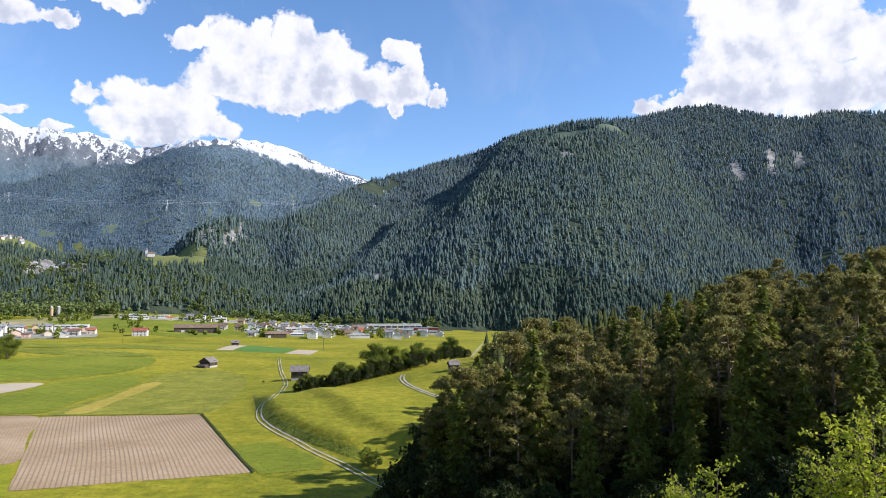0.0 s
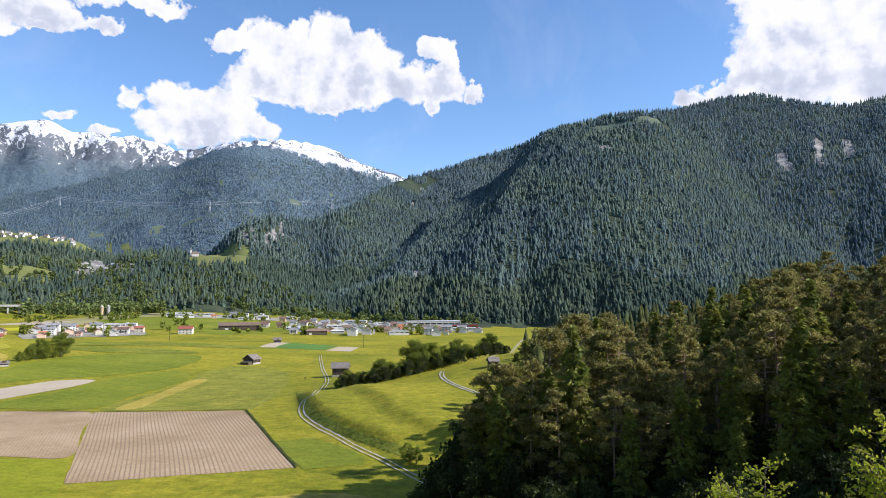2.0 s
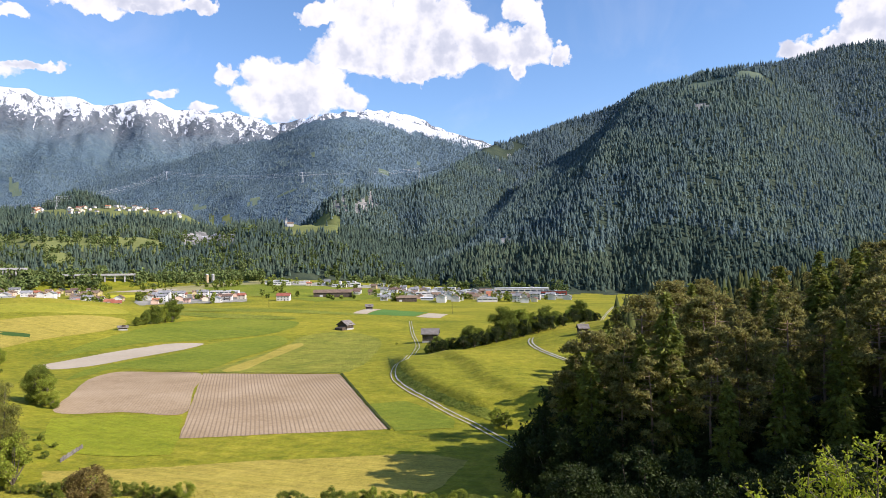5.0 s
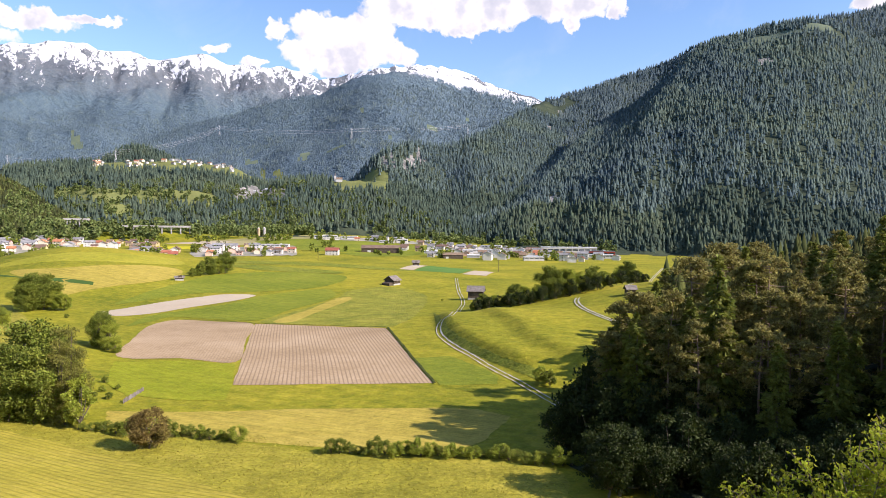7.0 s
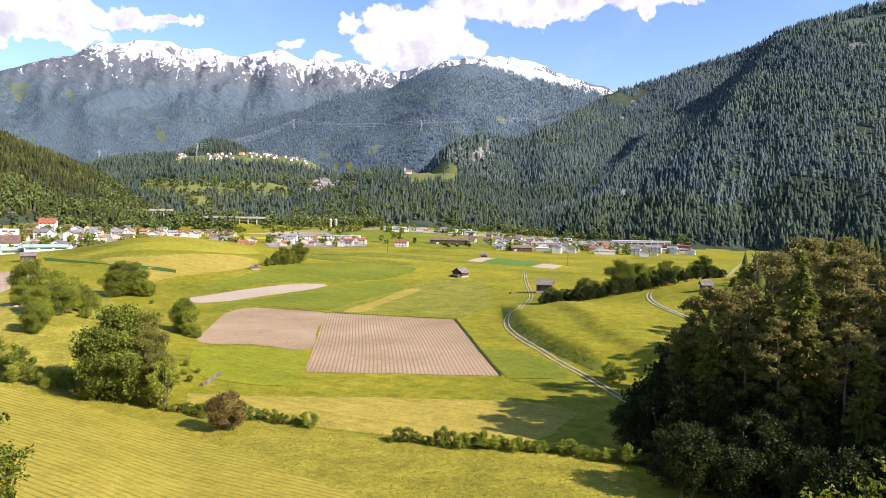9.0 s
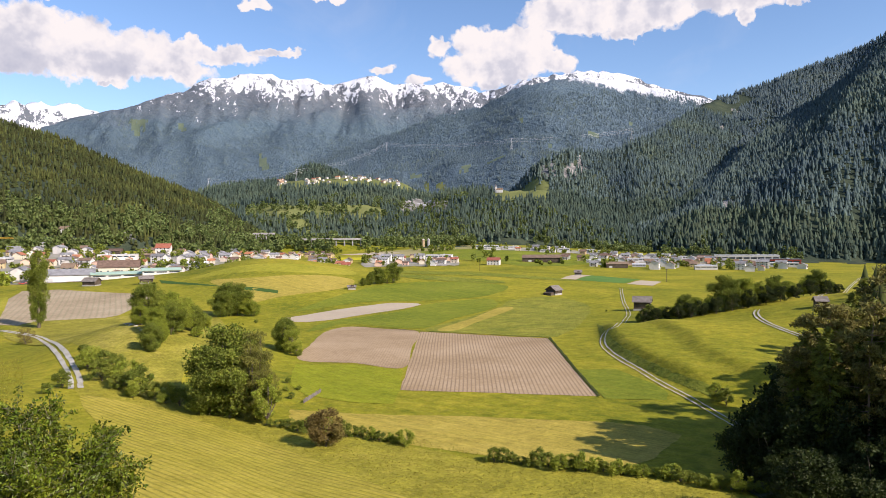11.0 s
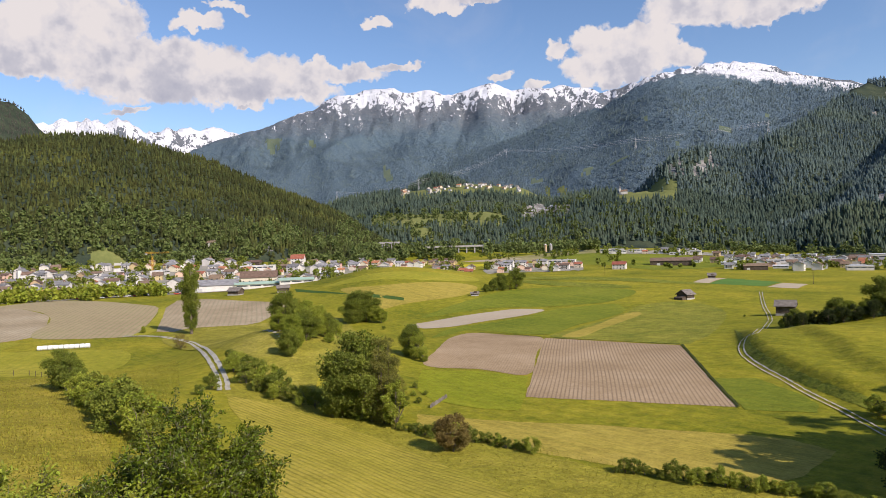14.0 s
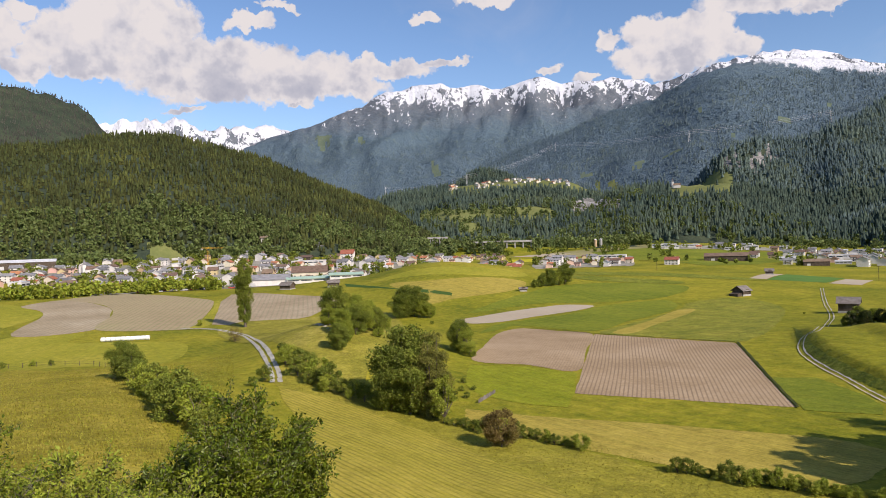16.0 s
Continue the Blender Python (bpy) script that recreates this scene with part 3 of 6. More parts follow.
def rounded_line(points, steps=6, closed=True, wobble=0.25, seed=0):
    """A Catmull-Rom line through the points, slightly uneven."""
    n, out = len(points), []
    rnd = random.Random(seed)
    for i in range(n if closed else n - 1):
        p = [Vector((*points[(i + k) % n if closed else min(max(i + k, 0), n - 1)], 0)) for k in (-1, 0, 1, 2)]
        for s in range(steps):
            t = s / steps
            q = 0.5 * ((2 * p[1]) + (p[2] - p[0]) * t + (2 * p[0] - 5 * p[1] + 4 * p[2] - p[3]) * t * t + (3 * p[1] - p[0] - 3 * p[2] + p[3]) * t**3)
            out.append((q.x + rnd.uniform(-wobble, wobble), q.y + rnd.uniform(-wobble, wobble)))
    if not closed:
        out.append(points[-1])
    return out


def straight_line(points, steps=8, wobble=0.25, seed=0):
    rnd, out = random.Random(seed), []
    for (x0, y0), (x1, y1) in zip(points, points[1:] + points[:1]):
        for s in range(steps):
            t = s / steps
            out.append((x0 + (x1 - x0) * t + rnd.uniform(-wobble, wobble), y0 + (y1 - y0) * t + rnd.uniform(-wobble, wobble)))
    return out


def field(name, line, material, label, lift=0.12, step=3.0, kind="structure", category="field"):
    xs, ys = [p[0] for p in line], [p[1] for p in line]
    gx, gy = np.meshgrid(np.arange(min(xs), max(xs), step), np.arange(min(ys), max(ys), step))
    gx, gy = gx.ravel(), gy.ravel()
    keep = inside(gx, gy, line)
    pts = [Vector(p) for p in line] + [Vector(p) for p in zip(gx[keep], gy[keep])]
    n = len(line)
    out, _, tris, *_ = delaunay_2d_cdt(pts, [(i, (i + 1) % n) for i in range(n)], [list(range(n))], 1, 1e-4)
    x, y = np.array([v.x for v in out]), np.array([v.y for v in out])
    me = bpy.data.meshes.new(name)
    me.from_pydata(list(zip(x, y, ground_height(x, y) + lift + 0.00014 * np.hypot(x, y))), [], [tuple(t) for t in tris])
    me.materials.append(material)
    for p in me.polygons:
        p.use_smooth = True
    me.update()
    if me.polygons and me.polygons[0].normal.z < 0:
        me.flip_normals()
    return tagged(new(name, me), label, category, kind=kind)


def lane(name, points, material, label, tracks=((-0.75, 0.36), (0.75, 0.36)), lift=0.11):
    """Wheel tracks of gravel along a line: each track is (offset, half width)."""
    line = rounded_line(points, 10, False, 0.04, 5)
    p = np.array(line)
    d = np.gradient(p, axis=0)
    d /= np.linalg.norm(d, axis=1, keepdims=True)
    side = np.stack([d[:, 1], -d[:, 0]], 1)
    rnd = np.random.RandomState(3)
    verts, faces = [], []
    for offset, half in tracks:
        base = len(verts)
        for i in range(len(p)):
            ragged = rnd.uniform(-0.07, 0.07, 2)
            for s, g in ((-1, ragged[0]), (1, ragged[1])):
                q = p[i] + side[i] * (offset + s * (half + g))
                verts.append((q[0], q[1], gz(q[0], q[1]) + lift + 0.0002 * math.hypot(q[0], q[1])))
        faces += [(base + 2 * i, base + 2 * i + 1, base + 2 * i + 3, base + 2 * i + 2) for i in range(len(p) - 1)]
    ob = new(name, solid(name, verts, faces, [material], flat=False))
    return tagged(ob, label, "track", kind="structure")


SOIL = (0.275, 0.195, 0.112), (0.35, 0.255, 0.153), (0.42, 0.315, 0.2)
FIELDS = {
    "plough_a": [(-94.8, 109.2), (-106.6, 126.6), (-121.0, 150.2), (-122.9, 163.7), (-109.5, 163.5), (-96.3, 161.2), (-82.7, 135.2), (-71.5, 113.8), (-84.0, 113.4)],
    "plough_b": [(-61.4, 96.6), (-74.2, 120.7), (-95.8, 161.5), (-75.1, 161.7), (-57.7, 160.8), (-41.3, 128.1), (-29.6, 105.6), (-45.6, 101.6)],
    "strip": [(-153.6, 170.0), (-153.2, 177.9), (-150.6, 194.1), (-146.0, 209.1), (-142.1, 218.7), (-131.5, 222.4), (-130.6, 204.5), (-135.1, 186.6), (-138.6, 172.4), (-145.3, 165.8)],
    "plot_a": [(-252.4, 61.1), (-309.1, 85.9), (-331.8, 91.2), (-360.8, 91.9), (-384.8, 117.5), (-325.7, 116.7), (-293.4, 107.2), (-244.6, 84.0)],
    "plot_b": [(-242.0, 83.8), (-288.6, 106.1), (-321.8, 116.7), (-353.5, 119.3), (-389.7, 119.0), (-411.3, 158.4), (-330.3, 162.1), (-306.5, 159.7), (-279.8, 145.6), (-227.9, 112.1), (-217.2, 103.4)],
    "plot_c": [(-223.3, 115.8), (-297.4, 159.0), (-328.3, 182.1), (-318.6, 194.1), (-246.7, 190.6), (-237.2, 182.2), (-212.2, 150.7), (-208.7, 132.2), (-210.8, 121.7)],
    "dark_crop": [(-287.7, 226.8), (-228.9, 210.2), (-194.5, 211.4), (-189.8, 206.3), (-207.6, 205.2), (-274.4, 217.3)],
    "tan_a": [(-120.8, 358.5), (-129.0, 415.2), (-119.7, 412.7), (-112.7, 359.8)],
    "green_a": [(-111.8, 356.8), (-119.1, 413.8), (-86.6, 403.9), (-85.4, 359.1)],
    "tan_b": [(-83.8, 356.7), (-84.5, 394.2), (-72.0, 391.1), (-70.2, 355.7)],
    "light": [(-95.6, 164.2), (-98.2, 186.9), (-101.0, 226.9), (-104.8, 248.6), (-93.6, 267.1), (-72.1, 245.8), (-58.2, 190.4), (-56.5, 167.9), (-58.3, 162.6), (-75.9, 163.6)],
    "wedge": [(-93.5, 167.7), (-96.4, 196.0), (-101.0, 226.9), (-95.1, 227.7), (-90.4, 187.5), (-87.6, 167.9)],
    "stubble": [(-68.8, 77.0), (-60.0, 79.8), (-52.1, 82.8), (-44.8, 86.0), (-34.1, 89.1), (-24.4, 91.8), (-19.4, 92.1), (-14.0, 89.6), (-15.6, 78.6), (-18.4, 72.5), (-24.7, 72.0), (-30.4, 71.0), (-37.0, 70.8), (-44.2, 70.1), (-50.2, 69.0), (-57.1, 69.5), (-63.6, 71.2)],
    "yellow_left": [(-247.0, 56.7), (-235.5, 77.1), (-216.4, 67.6), (-190.8, 86.6), (-168.2, 79.9), (-152.4, 64.6), (-163.7, 51.4), (-178.7, 40.8)],
    "far_left": [(-288.7, 66.4), (-284.6, 69.0), (-312.4, 86.8), (-335.9, 90.3), (-387.0, 89.3)],
    "swell_y": [(-187.2, 180.4), (-184.8, 200.9), (-180.4, 235.0), (-193.1, 263.0), (-208.8, 260.8), (-223.7, 227.6), (-243.2, 219.6), (-212.4, 201.6)],
    "swell_y2": [(-264.5, 227.0), (-264.3, 243.0), (-246.9, 269.2), (-229.8, 297.4), (-206.2, 281.0), (-226.4, 246.6)],
    "bright_a": [(-91.6, 104.4), (-82.4, 111.3), (-70.4, 111.8), (-61.1, 95.8), (-57.1, 87.7), (-63.6, 85.6), (-72.9, 85.4), (-80.2, 89.7)],
    "dark_b": [(-39.3, 124.0), (-32.2, 126.9), (-23.0, 116.8), (-19.6, 111.4), (-19.0, 106.6), (-28.0, 104.4)],
    "mid_a": [(-129.1, 218.4), (-127.3, 199.3), (-132.0, 182.2), (-135.3, 168.2), (-127.1, 150.0), (-127.0, 159.2), (-126.0, 169.4), (-99.8, 167.7), (-101.1, 190.2), (-103.0, 229.5), (-115.0, 248.8), (-126.0, 233.1)],
    "mid_b": [(-160.8, 183.7), (-156.1, 201.3), (-150.9, 216.1), (-136.4, 229.8), (-118.8, 257.2), (-127.9, 297.6), (-157.4, 291.8), (-176.0, 266.6), (-171.6, 233.4), (-166.7, 204.2)],
    "dry": [(-197.5, 104.2), (-220.4, 124.1), (-217.2, 136.2), (-207.5, 149.6), (-207.4, 171.6), (-177.8, 162.8), (-119.5, 114.8), (-98.7, 84.0), (-86.5, 71.0), (-85.6, 65.6), (-109.4, 73.3), (-134.2, 83.9)],
    "pasture": [(-166.1, 37.9), (-154.8, 45.4), (-148.8, 53.3), (-97.6, 38.6), (-72.0, 31.1), (-52.8, 23.4), (-45.3, 16.3), (-47.5, 10.6)],
    "yellow_strip": [(-218.5, 104.3), (-227.7, 112.5), (-277.2, 144.8), (-302.9, 158.6), (-310.9, 166.5), (-274.9, 146.3), (-225.1, 116.5), (-215.2, 106.9)],
    "rape": [(-467.7, 555.5), (-463.5, 578.2), (-420.1, 590.5), (-396.1, 568.7), (-430.6, 537.5)],
    "far_green": [(-404.1, 679.6), (-341.5, 770.4), (-241.5, 745.0), (-188.8, 747.3), (-210.1, 648.2), (-250.2, 565.0), (-332.2, 587.5)],
    "far_brown": [(-478.4, 620.0), (-457.2, 660.6), (-421.2, 665.1), (-418.7, 622.9)],
    "far_pale": [plan(a, r) for a, r in ((35.5, 800), (31.5, 860), (27.8, 880), (24.0, 900), (23.4, 790), (27.8, 760), (33.4, 720))],
    "far_light": [plan(a, r) for a, r in ((23, 690), (18, 700), (14, 700), (13.2, 610), (18, 610), (23, 600))],
    "far_green_b": [(-247.1, 557.9), (-207.4, 640.0), (-173.6, 687.1), (-179.5, 553.9), (-205.8, 518.7)],
    "bank_a": [(-53.5, 191.4), (-45.6, 169.6), (-37.5, 149.3), (-30.9, 136.8), (-24.1, 126.4), (-19.1, 119.8), (-13.4, 114.1), (-12.7, 110.5), (-18.2, 116.3), (-23.4, 122.6), (-29.6, 131.2), (-35.4, 141.3), (-42.5, 157.1)],
    "bank_b": [(-194.6, 305.8), (-168.4, 312.4), (-140.3, 316.7), (-134.9, 304.4), (-158.4, 293.7), (-183.4, 293.4)],
    "bank_c": [(-210.1, 324.3), (-165.0, 358.1), (-116.8, 358.1), (-113.8, 348.7), (-155.0, 336.3), (-198.4, 311.8)],
}
LANES = {
    "lane": [(-7.8, 95.6), (-12.2, 102.7), (-16.8, 110.1), (-21.8, 117.3), (-27.9, 127.3), (-34.1, 137.2), (-39.8, 148.4), (-43.0, 158.2), (-43.8, 165.0), (-41.9, 167.5), (-46.9, 197.5), (-49.9, 214.5), (-56.5, 240.0), (-65.3, 271.1), (-78.6, 322.5)],
    "lane_b": [(0.8, 153.6), (-2.5, 159.3), (-6.2, 167.3), (-9.1, 175.8), (-11.4, 188.5), (-11.6, 198.1)],
    "lane_b2": [(2.9, 217.5), (18.1, 383.5), (25.5, 445.7), (34.3, 521.9)],
    "lane_left": [(-220.0, 102.8), (-213.4, 108.3), (-203.0, 109.7), (-180.7, 104.7), (-135.0, 81.6), (-116.0, 72.1), (-104.8, 66.2), (-98.4, 62.3)],
}
PLOUGHED_A = surface("ploughed_earth", SOIL, 0.06, 1.6, bump_size=0.07, bump_scale=1.6, wave=(-27.5, 0.72, 0.62, (0.145, 0.105, 0.072)), spec=0.1, speckle=0.18)
PLOUGHED_B = surface("drilled_earth", SOIL, 0.05, 1.6, bump_size=0.07, bump_scale=1.6, wave=(-27, 0.62, 0.36, (0.19, 0.145, 0.10)), spec=0.1, speckle=0.18)
PLOUGHED_C = surface("dry_earth", [(0.28, 0.22, 0.14), (0.345, 0.275, 0.18), (0.41, 0.34, 0.235)], 0.04, 1.2, bump_size=0.06, bump_scale=1.2, wave=(-55, 2.0, 0.45, (0.21, 0.20, 0.11)), spec=0.1, speckle=0.35)
SPROUTS = surface("sprouting_earth", [(0.30, 0.235, 0.135), (0.35, 0.275, 0.165), (0.32, 0.28, 0.14)], 0.02, 0.8, bump_size=0.06, bump_scale=0.8, wave=(-56, 2.2, 0.5, (0.20, 0.22, 0.09)), spec=0.1, speckle=0.35)
PALE_EARTH = surface("pale_earth", [(0.36, 0.30, 0.22), (0.42, 0.36, 0.27)], 0.05, 1.0, bump_size=0.05, spec=0.1)
MOWN = surface("mown_meadow", [(0.225, 0.205, 0.022), (0.290, 0.250, 0.030), (0.355, 0.290, 0.045)], 0.05, 1.0, bump_size=0.12, bump_scale=1.5, wave=(97, 0.85, 0.75, (0.140, 0.136, 0.016)), spec=0.1, speckle=0.6, streak=(97, 0.35, 22, 0.4, (0.40, 0.33, 0.07)))
STUBBLE = surface("stubble_meadow", [(0.23, 0.195, 0.030), (0.295, 0.24, 0.042), (0.36, 0.285, 0.06)], 0.05, 0.9, bump_size=0.10, bump_scale=1.2, wave=(80, 1.2, 0.15, (0.20, 0.21, 0.05)), spec=0.1, speckle=0.7, streak=(80, 0.7, 40, 0.6, (0.40, 0.31, 0.06)))
YELLOW = surface("yellow_meadow", [(0.215, 0.215, 0.018), (0.28, 0.258, 0.026), (0.34, 0.295, 0.04)], 0.03, 0.7, bump_size=0.10, bump_scale=1.2, wave=(30, 1.6, 0.12, (0.17, 0.21, 0.03)), spec=0.1, speckle=0.6, streak=(60, 1.0, 50, 0.5, (0.23, 0.235, 0.022)))
TALL_GRASS = surface("tall_grass", [(0.135, 0.150, 0.020), (0.190, 0.195, 0.026), (0.245, 0.230, 0.036)], 0.10, 1.1, bump_size=0.4, bump_scale=0.8, spec=0.1, speckle=0.9)
DARK_CROP = surface("dark_crop", [(0.040, 0.085, 0.016), (0.056, 0.110, 0.022)], 0.05, 1.0, bump_size=0.1, spec=0.1)
LUSH = surface("lush_crop", [(0.100, 0.132, 0.012), (0.140, 0.170, 0.016), (0.185, 0.200, 0.022)], 0.03, 0.8, bump_size=0.15, spec=0.1, speckle=0.7, streak=(70, 1.3, 60, 0.5, (0.19, 0.205, 0.018)))
YOUNG = surface("young_crop", [(0.150, 0.180, 0.010), (0.195, 0.215, 0.013), (0.24, 0.245, 0.018)], 0.03, 0.8, bump_size=0.15, spec=0.1, speckle=0.7, streak=(70, 1.3, 60, 0.5, (0.24, 0.245, 0.02)))
PALE_MEADOW = surface("pale_meadow", [(0.20, 0.19, 0.07), (0.26, 0.235, 0.10), (0.31, 0.275, 0.14)], 0.01, 0.2, spec=0.1)
RAPE = surface("flowering_crop", [(0.36, 0.33, 0.02), (0.44, 0.40, 0.025)], 0.05, 1.0, bump_size=0.1, spec=0.1, speckle=0.4)
DRY = surface("dry_grass", [(0.160, 0.155, 0.020), (0.230, 0.210, 0.028), (0.300, 0.260, 0.050)], 0.07, 0.8, bump_size=0.3, bump_scale=0.7, spec=0.1, speckle=1.0)
# tall bank grass, darkened to take in the shade of the steps
BANK = surface("bank_grass_shade_tint", [(0.110, 0.135, 0.015), (0.155, 0.172, 0.020), (0.205, 0.208, 0.030)], 0.10, 0.8, bump_size=0.4, bump_scale=0.6, spec=0.1, speckle=1.0)
PASTURE = surface("pasture_grass", [(0.185, 0.165, 0.018), (0.265, 0.225, 0.025), (0.340, 0.275, 0.040)], 0.09, 1.6, bump_size=0.3, bump_scale=1.2, spec=0.1, speckle=1.1)
VERGE = surface("verge_grass", [(0.185, 0.175, 0.020), (0.245, 0.222, 0.026), (0.305, 0.262, 0.040)], 0.08, 1.2, bump_size=0.3, bump_scale=1.0, spec=0.1, speckle=0.9)
GREEN_CROP = surface("green_crop", [(0.07, 0.15, 0.03), (0.10, 0.19, 0.04)], 0.05, 1.0, bump_size=0.1, spec=0.1)
YARD = surface("yard_gravel", [(0.19, 0.20, 0.12), (0.27, 0.255, 0.21), (0.34, 0.32, 0.28)], 0.03, 0.4, bump_size=0.05, spec=0.1)
GRAVEL = surface("gravel", [(0.28, 0.265, 0.21), (0.38, 0.36, 0.30), (0.48, 0.465, 0.41)], 0.5, 6, bump_size=0.04, spec=0.2)

FIELD_LOOK = {
    "light": (TALL_GRASS, "rough light green hay field"), "wedge": (STUBBLE, "yellow-green wedge of ripening meadow"), "stubble": (STUBBLE, "freshly mown golden hay strip below the ploughland"),
    "yellow_left": (YELLOW, "bright yellow-green mown meadow"), "far_left": (YELLOW, "bright yellow-green meadow with curved swathes"), "swell_y": (STUBBLE, "yellowish meadow strip on a low rise"),
    "swell_y2": (YELLOW, "yellow-green meadow on the crest of a rise"), "plough_a": (PLOUGHED_B, "bare brown drilled field with fine rows"), "plough_b": (PLOUGHED_A, "bare brown ploughed field with dark furrows"),
    "strip": (PALE_EARTH, "pale bare strip of earth between green crops"), "plot_a": (PLOUGHED_C, "dry brown field with curved furrows"), "plot_b": (SPROUTS, "brown field with green sprouting rows"),
    "plot_c": (PLOUGHED_C, "brown harrowed field beyond the poplar"), "dark_crop": (DARK_CROP, "dark green crop strip"), "tan_a": (PALE_EARTH, "small pale bare plot"), "green_a": (GREEN_CROP, "small bright green plot"),
    "tan_b": (PALE_EARTH, "small pale bare plot"), "bright_a": (YOUNG, "bright green young crop strip"), "dark_b": (LUSH, "dark green crop beside the farm lane"), "mid_a": (LUSH, "deep green crop below the pale strip"),
    "mid_b": (LUSH, "deep green crop above the pale strip"), "dry": (DRY, "dry brownish grass on a stony knoll"), "pasture": (PASTURE, "rough pasture with tall seeding grass"), 
    "yellow_strip": (YELLOW, "narrow yellow-green grass strip between brown fields"), "rape": (RAPE, "bright yellow flowering crop near the works"), "far_pale": (PALE_MEADOW, "pale dry meadow across the valley floor"), "far_light": (YOUNG, "fresh green meadow before the workshops"), "far_green": (LUSH, "flat green meadow before the industrial halls"), "far_brown": (PALE_EARTH, "pale bare yard at the valley edge"), "far_green_b": (LUSH, "flat green meadow beside the long barn"), "bank_a": (BANK, "steep tussocky terrace bank beside the farm lane with shade in its grass colour"), "bank_b": (BANK, "long grassy terrace bank with shade in its grass colour"), "bank_c": (BANK, "long grassy terrace bank with shade in its grass colour"),
}
CURVED = {"mid_a", "mid_b", "dry", "pasture", "bank_a", "bank_b", "bank_c", "strip", "plot_a", "plot_b", "light", "wedge", "yellow_left", "far_left", "swell_y", "swell_y2", "plough_a"}
for n, (key, (look_of, words)) in enumerate(FIELD_LOOK.items()):
    edge = rounded_line(FIELDS[key], 6, True, 0.15, n) if key in CURVED else straight_line(FIELDS[key], 8, 0.15, n)
    field("field", edge, look_of, words, 0.014 + 0.0016 * n)

# the mown meadow on the slope below the camera, its swathes along the slope
MOWN_END = [(12, 42), (20, 48), (28, 56), (32.1, 62), (34.5, 65.4), (37.1, 70), (38.8, 74), (42.8, 82), (46.2, 89), (50, 97), (53.3, 104.6), (57.3, 111)]
edge = [plan(a, r) for a, r in MOWN_END] + [plan(a, r) for a, r in ((56.2, 92), (55, 76), (54, 58), (52, 38), (40, 34), (28, 34), (18, 34))]
verge = [plan(a, r - 0.5) for a, r in MOWN_END] + [plan(a, float(along(np.array(a), MEADOW_END)) - 1.5) for a in (57, 52, 47, 42, 36, 30, 24, 18, 12, 7)] + [plan(4, 66), plan(6, 44)]
field("verge", rounded_line(verge, 4, True, 0.3, 8), VERGE, "rough uncut grass between a mown meadow and its hedge", 0.02, 2.5)
field("meadow", rounded_line(edge, 4, True, 0.3, 9), MOWN, "sloping mown meadow with pale swathes", 0.03, 2.0)
for key, words in {"lane": "two-track gravel farm lane winding through meadows", "lane_b": "gravel farm track bending over a green knoll", "lane_b2": "narrow gravel track over far meadow",
                   "lane_left": "pale gravel farm lane beside the poplar"}.items():
    lane("lane", LANES[key], GRAVEL, words, ((-0.52, 0.13), (0.52, 0.13)) if key == "lane" else ((-0.6, 0.42), (0.7, 0.4)) if key == "lane_left" else ((-0.5, 0.2), (0.5, 0.2)))


DITCH = surface("ditch_weeds", [(0.030, 0.040, 0.010), (0.048, 0.060, 0.014), (0.075, 0.085, 0.022)], 0.3, 2, bump_size=0.2, spec=0.1)
lane("ditch", [(-57.2, 161.5), (-49.5, 146.0), (-40.7, 128.3), (-34.6, 116.4), (-28.9, 105.4)], DITCH, "weedy dark ditch along the edge of the ploughland", ((0.3, 0.26),), 0.16)
lane("ditch", [(-121.0, 164.6), (-109.5, 164.5), (-96.0, 162.4), (-75.1, 162.6), (-58.2, 162.0)], DITCH, "thin dark furrow behind the ploughland", ((0.0, 0.22),), 0.16)
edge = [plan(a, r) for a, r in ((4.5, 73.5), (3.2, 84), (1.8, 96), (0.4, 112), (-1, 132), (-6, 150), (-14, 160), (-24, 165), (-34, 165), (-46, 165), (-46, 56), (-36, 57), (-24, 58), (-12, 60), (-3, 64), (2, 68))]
field("forest_ground", rounded_line(edge, 5, True, 0.4, 4), FOREST_FLOOR, "dark ground under tall trees", 0.14, 3.0, category="ground")
for a0, a1, r0, r1 in ((57, 74, 440, 480), (46, 76, 500, 800), (6, 14.5, 640, 760), (6, 24, 810, 890), (27.5, 35.5, 580, 700)):
    edge = [plan(a, r0) for a in np.linspace(a0, a1, 12)] + [plan(a, r1) for a in np.linspace(a1, a0, 12)]
    field("yard", rounded_line(edge, 3, True, 3.0, int(a0 + r0)), YARD, "grey gravel yards and streets between buildings", 0.16, 9.0)


def tufts(name, n, place_of, high, material, label, seed):
    """Tall grass as one mesh of thin bent blades."""
    rnd = np.random.RandomState(seed)
    x, y = place_of(rnd, n)
    z = ground_height(x, y) + 0.05
    h = high * rnd.uniform(0.4, 1.3, n)
    a, bend = rnd.uniform(0, 6.283, n), rnd.uniform(0.1, 0.6, n) * h
    w = 0.05 + 0.05 * rnd.rand(n)
    side = np.stack([np.cos(a), np.sin(a), 0 * a], 1) * w[:, None]
    foot, tip = np.stack([x, y, z], 1), np.stack([x - np.sin(a) * bend, y + np.cos(a) * bend, z + h], 1)
    verts = np.stack([foot - side, foot + side, tip], 1).reshape(-1, 3)
    return tagged(new(name, solid(name, verts, np.arange(3 * n).reshape(-1, 3), [material])), label, "grass", kind="stuff")


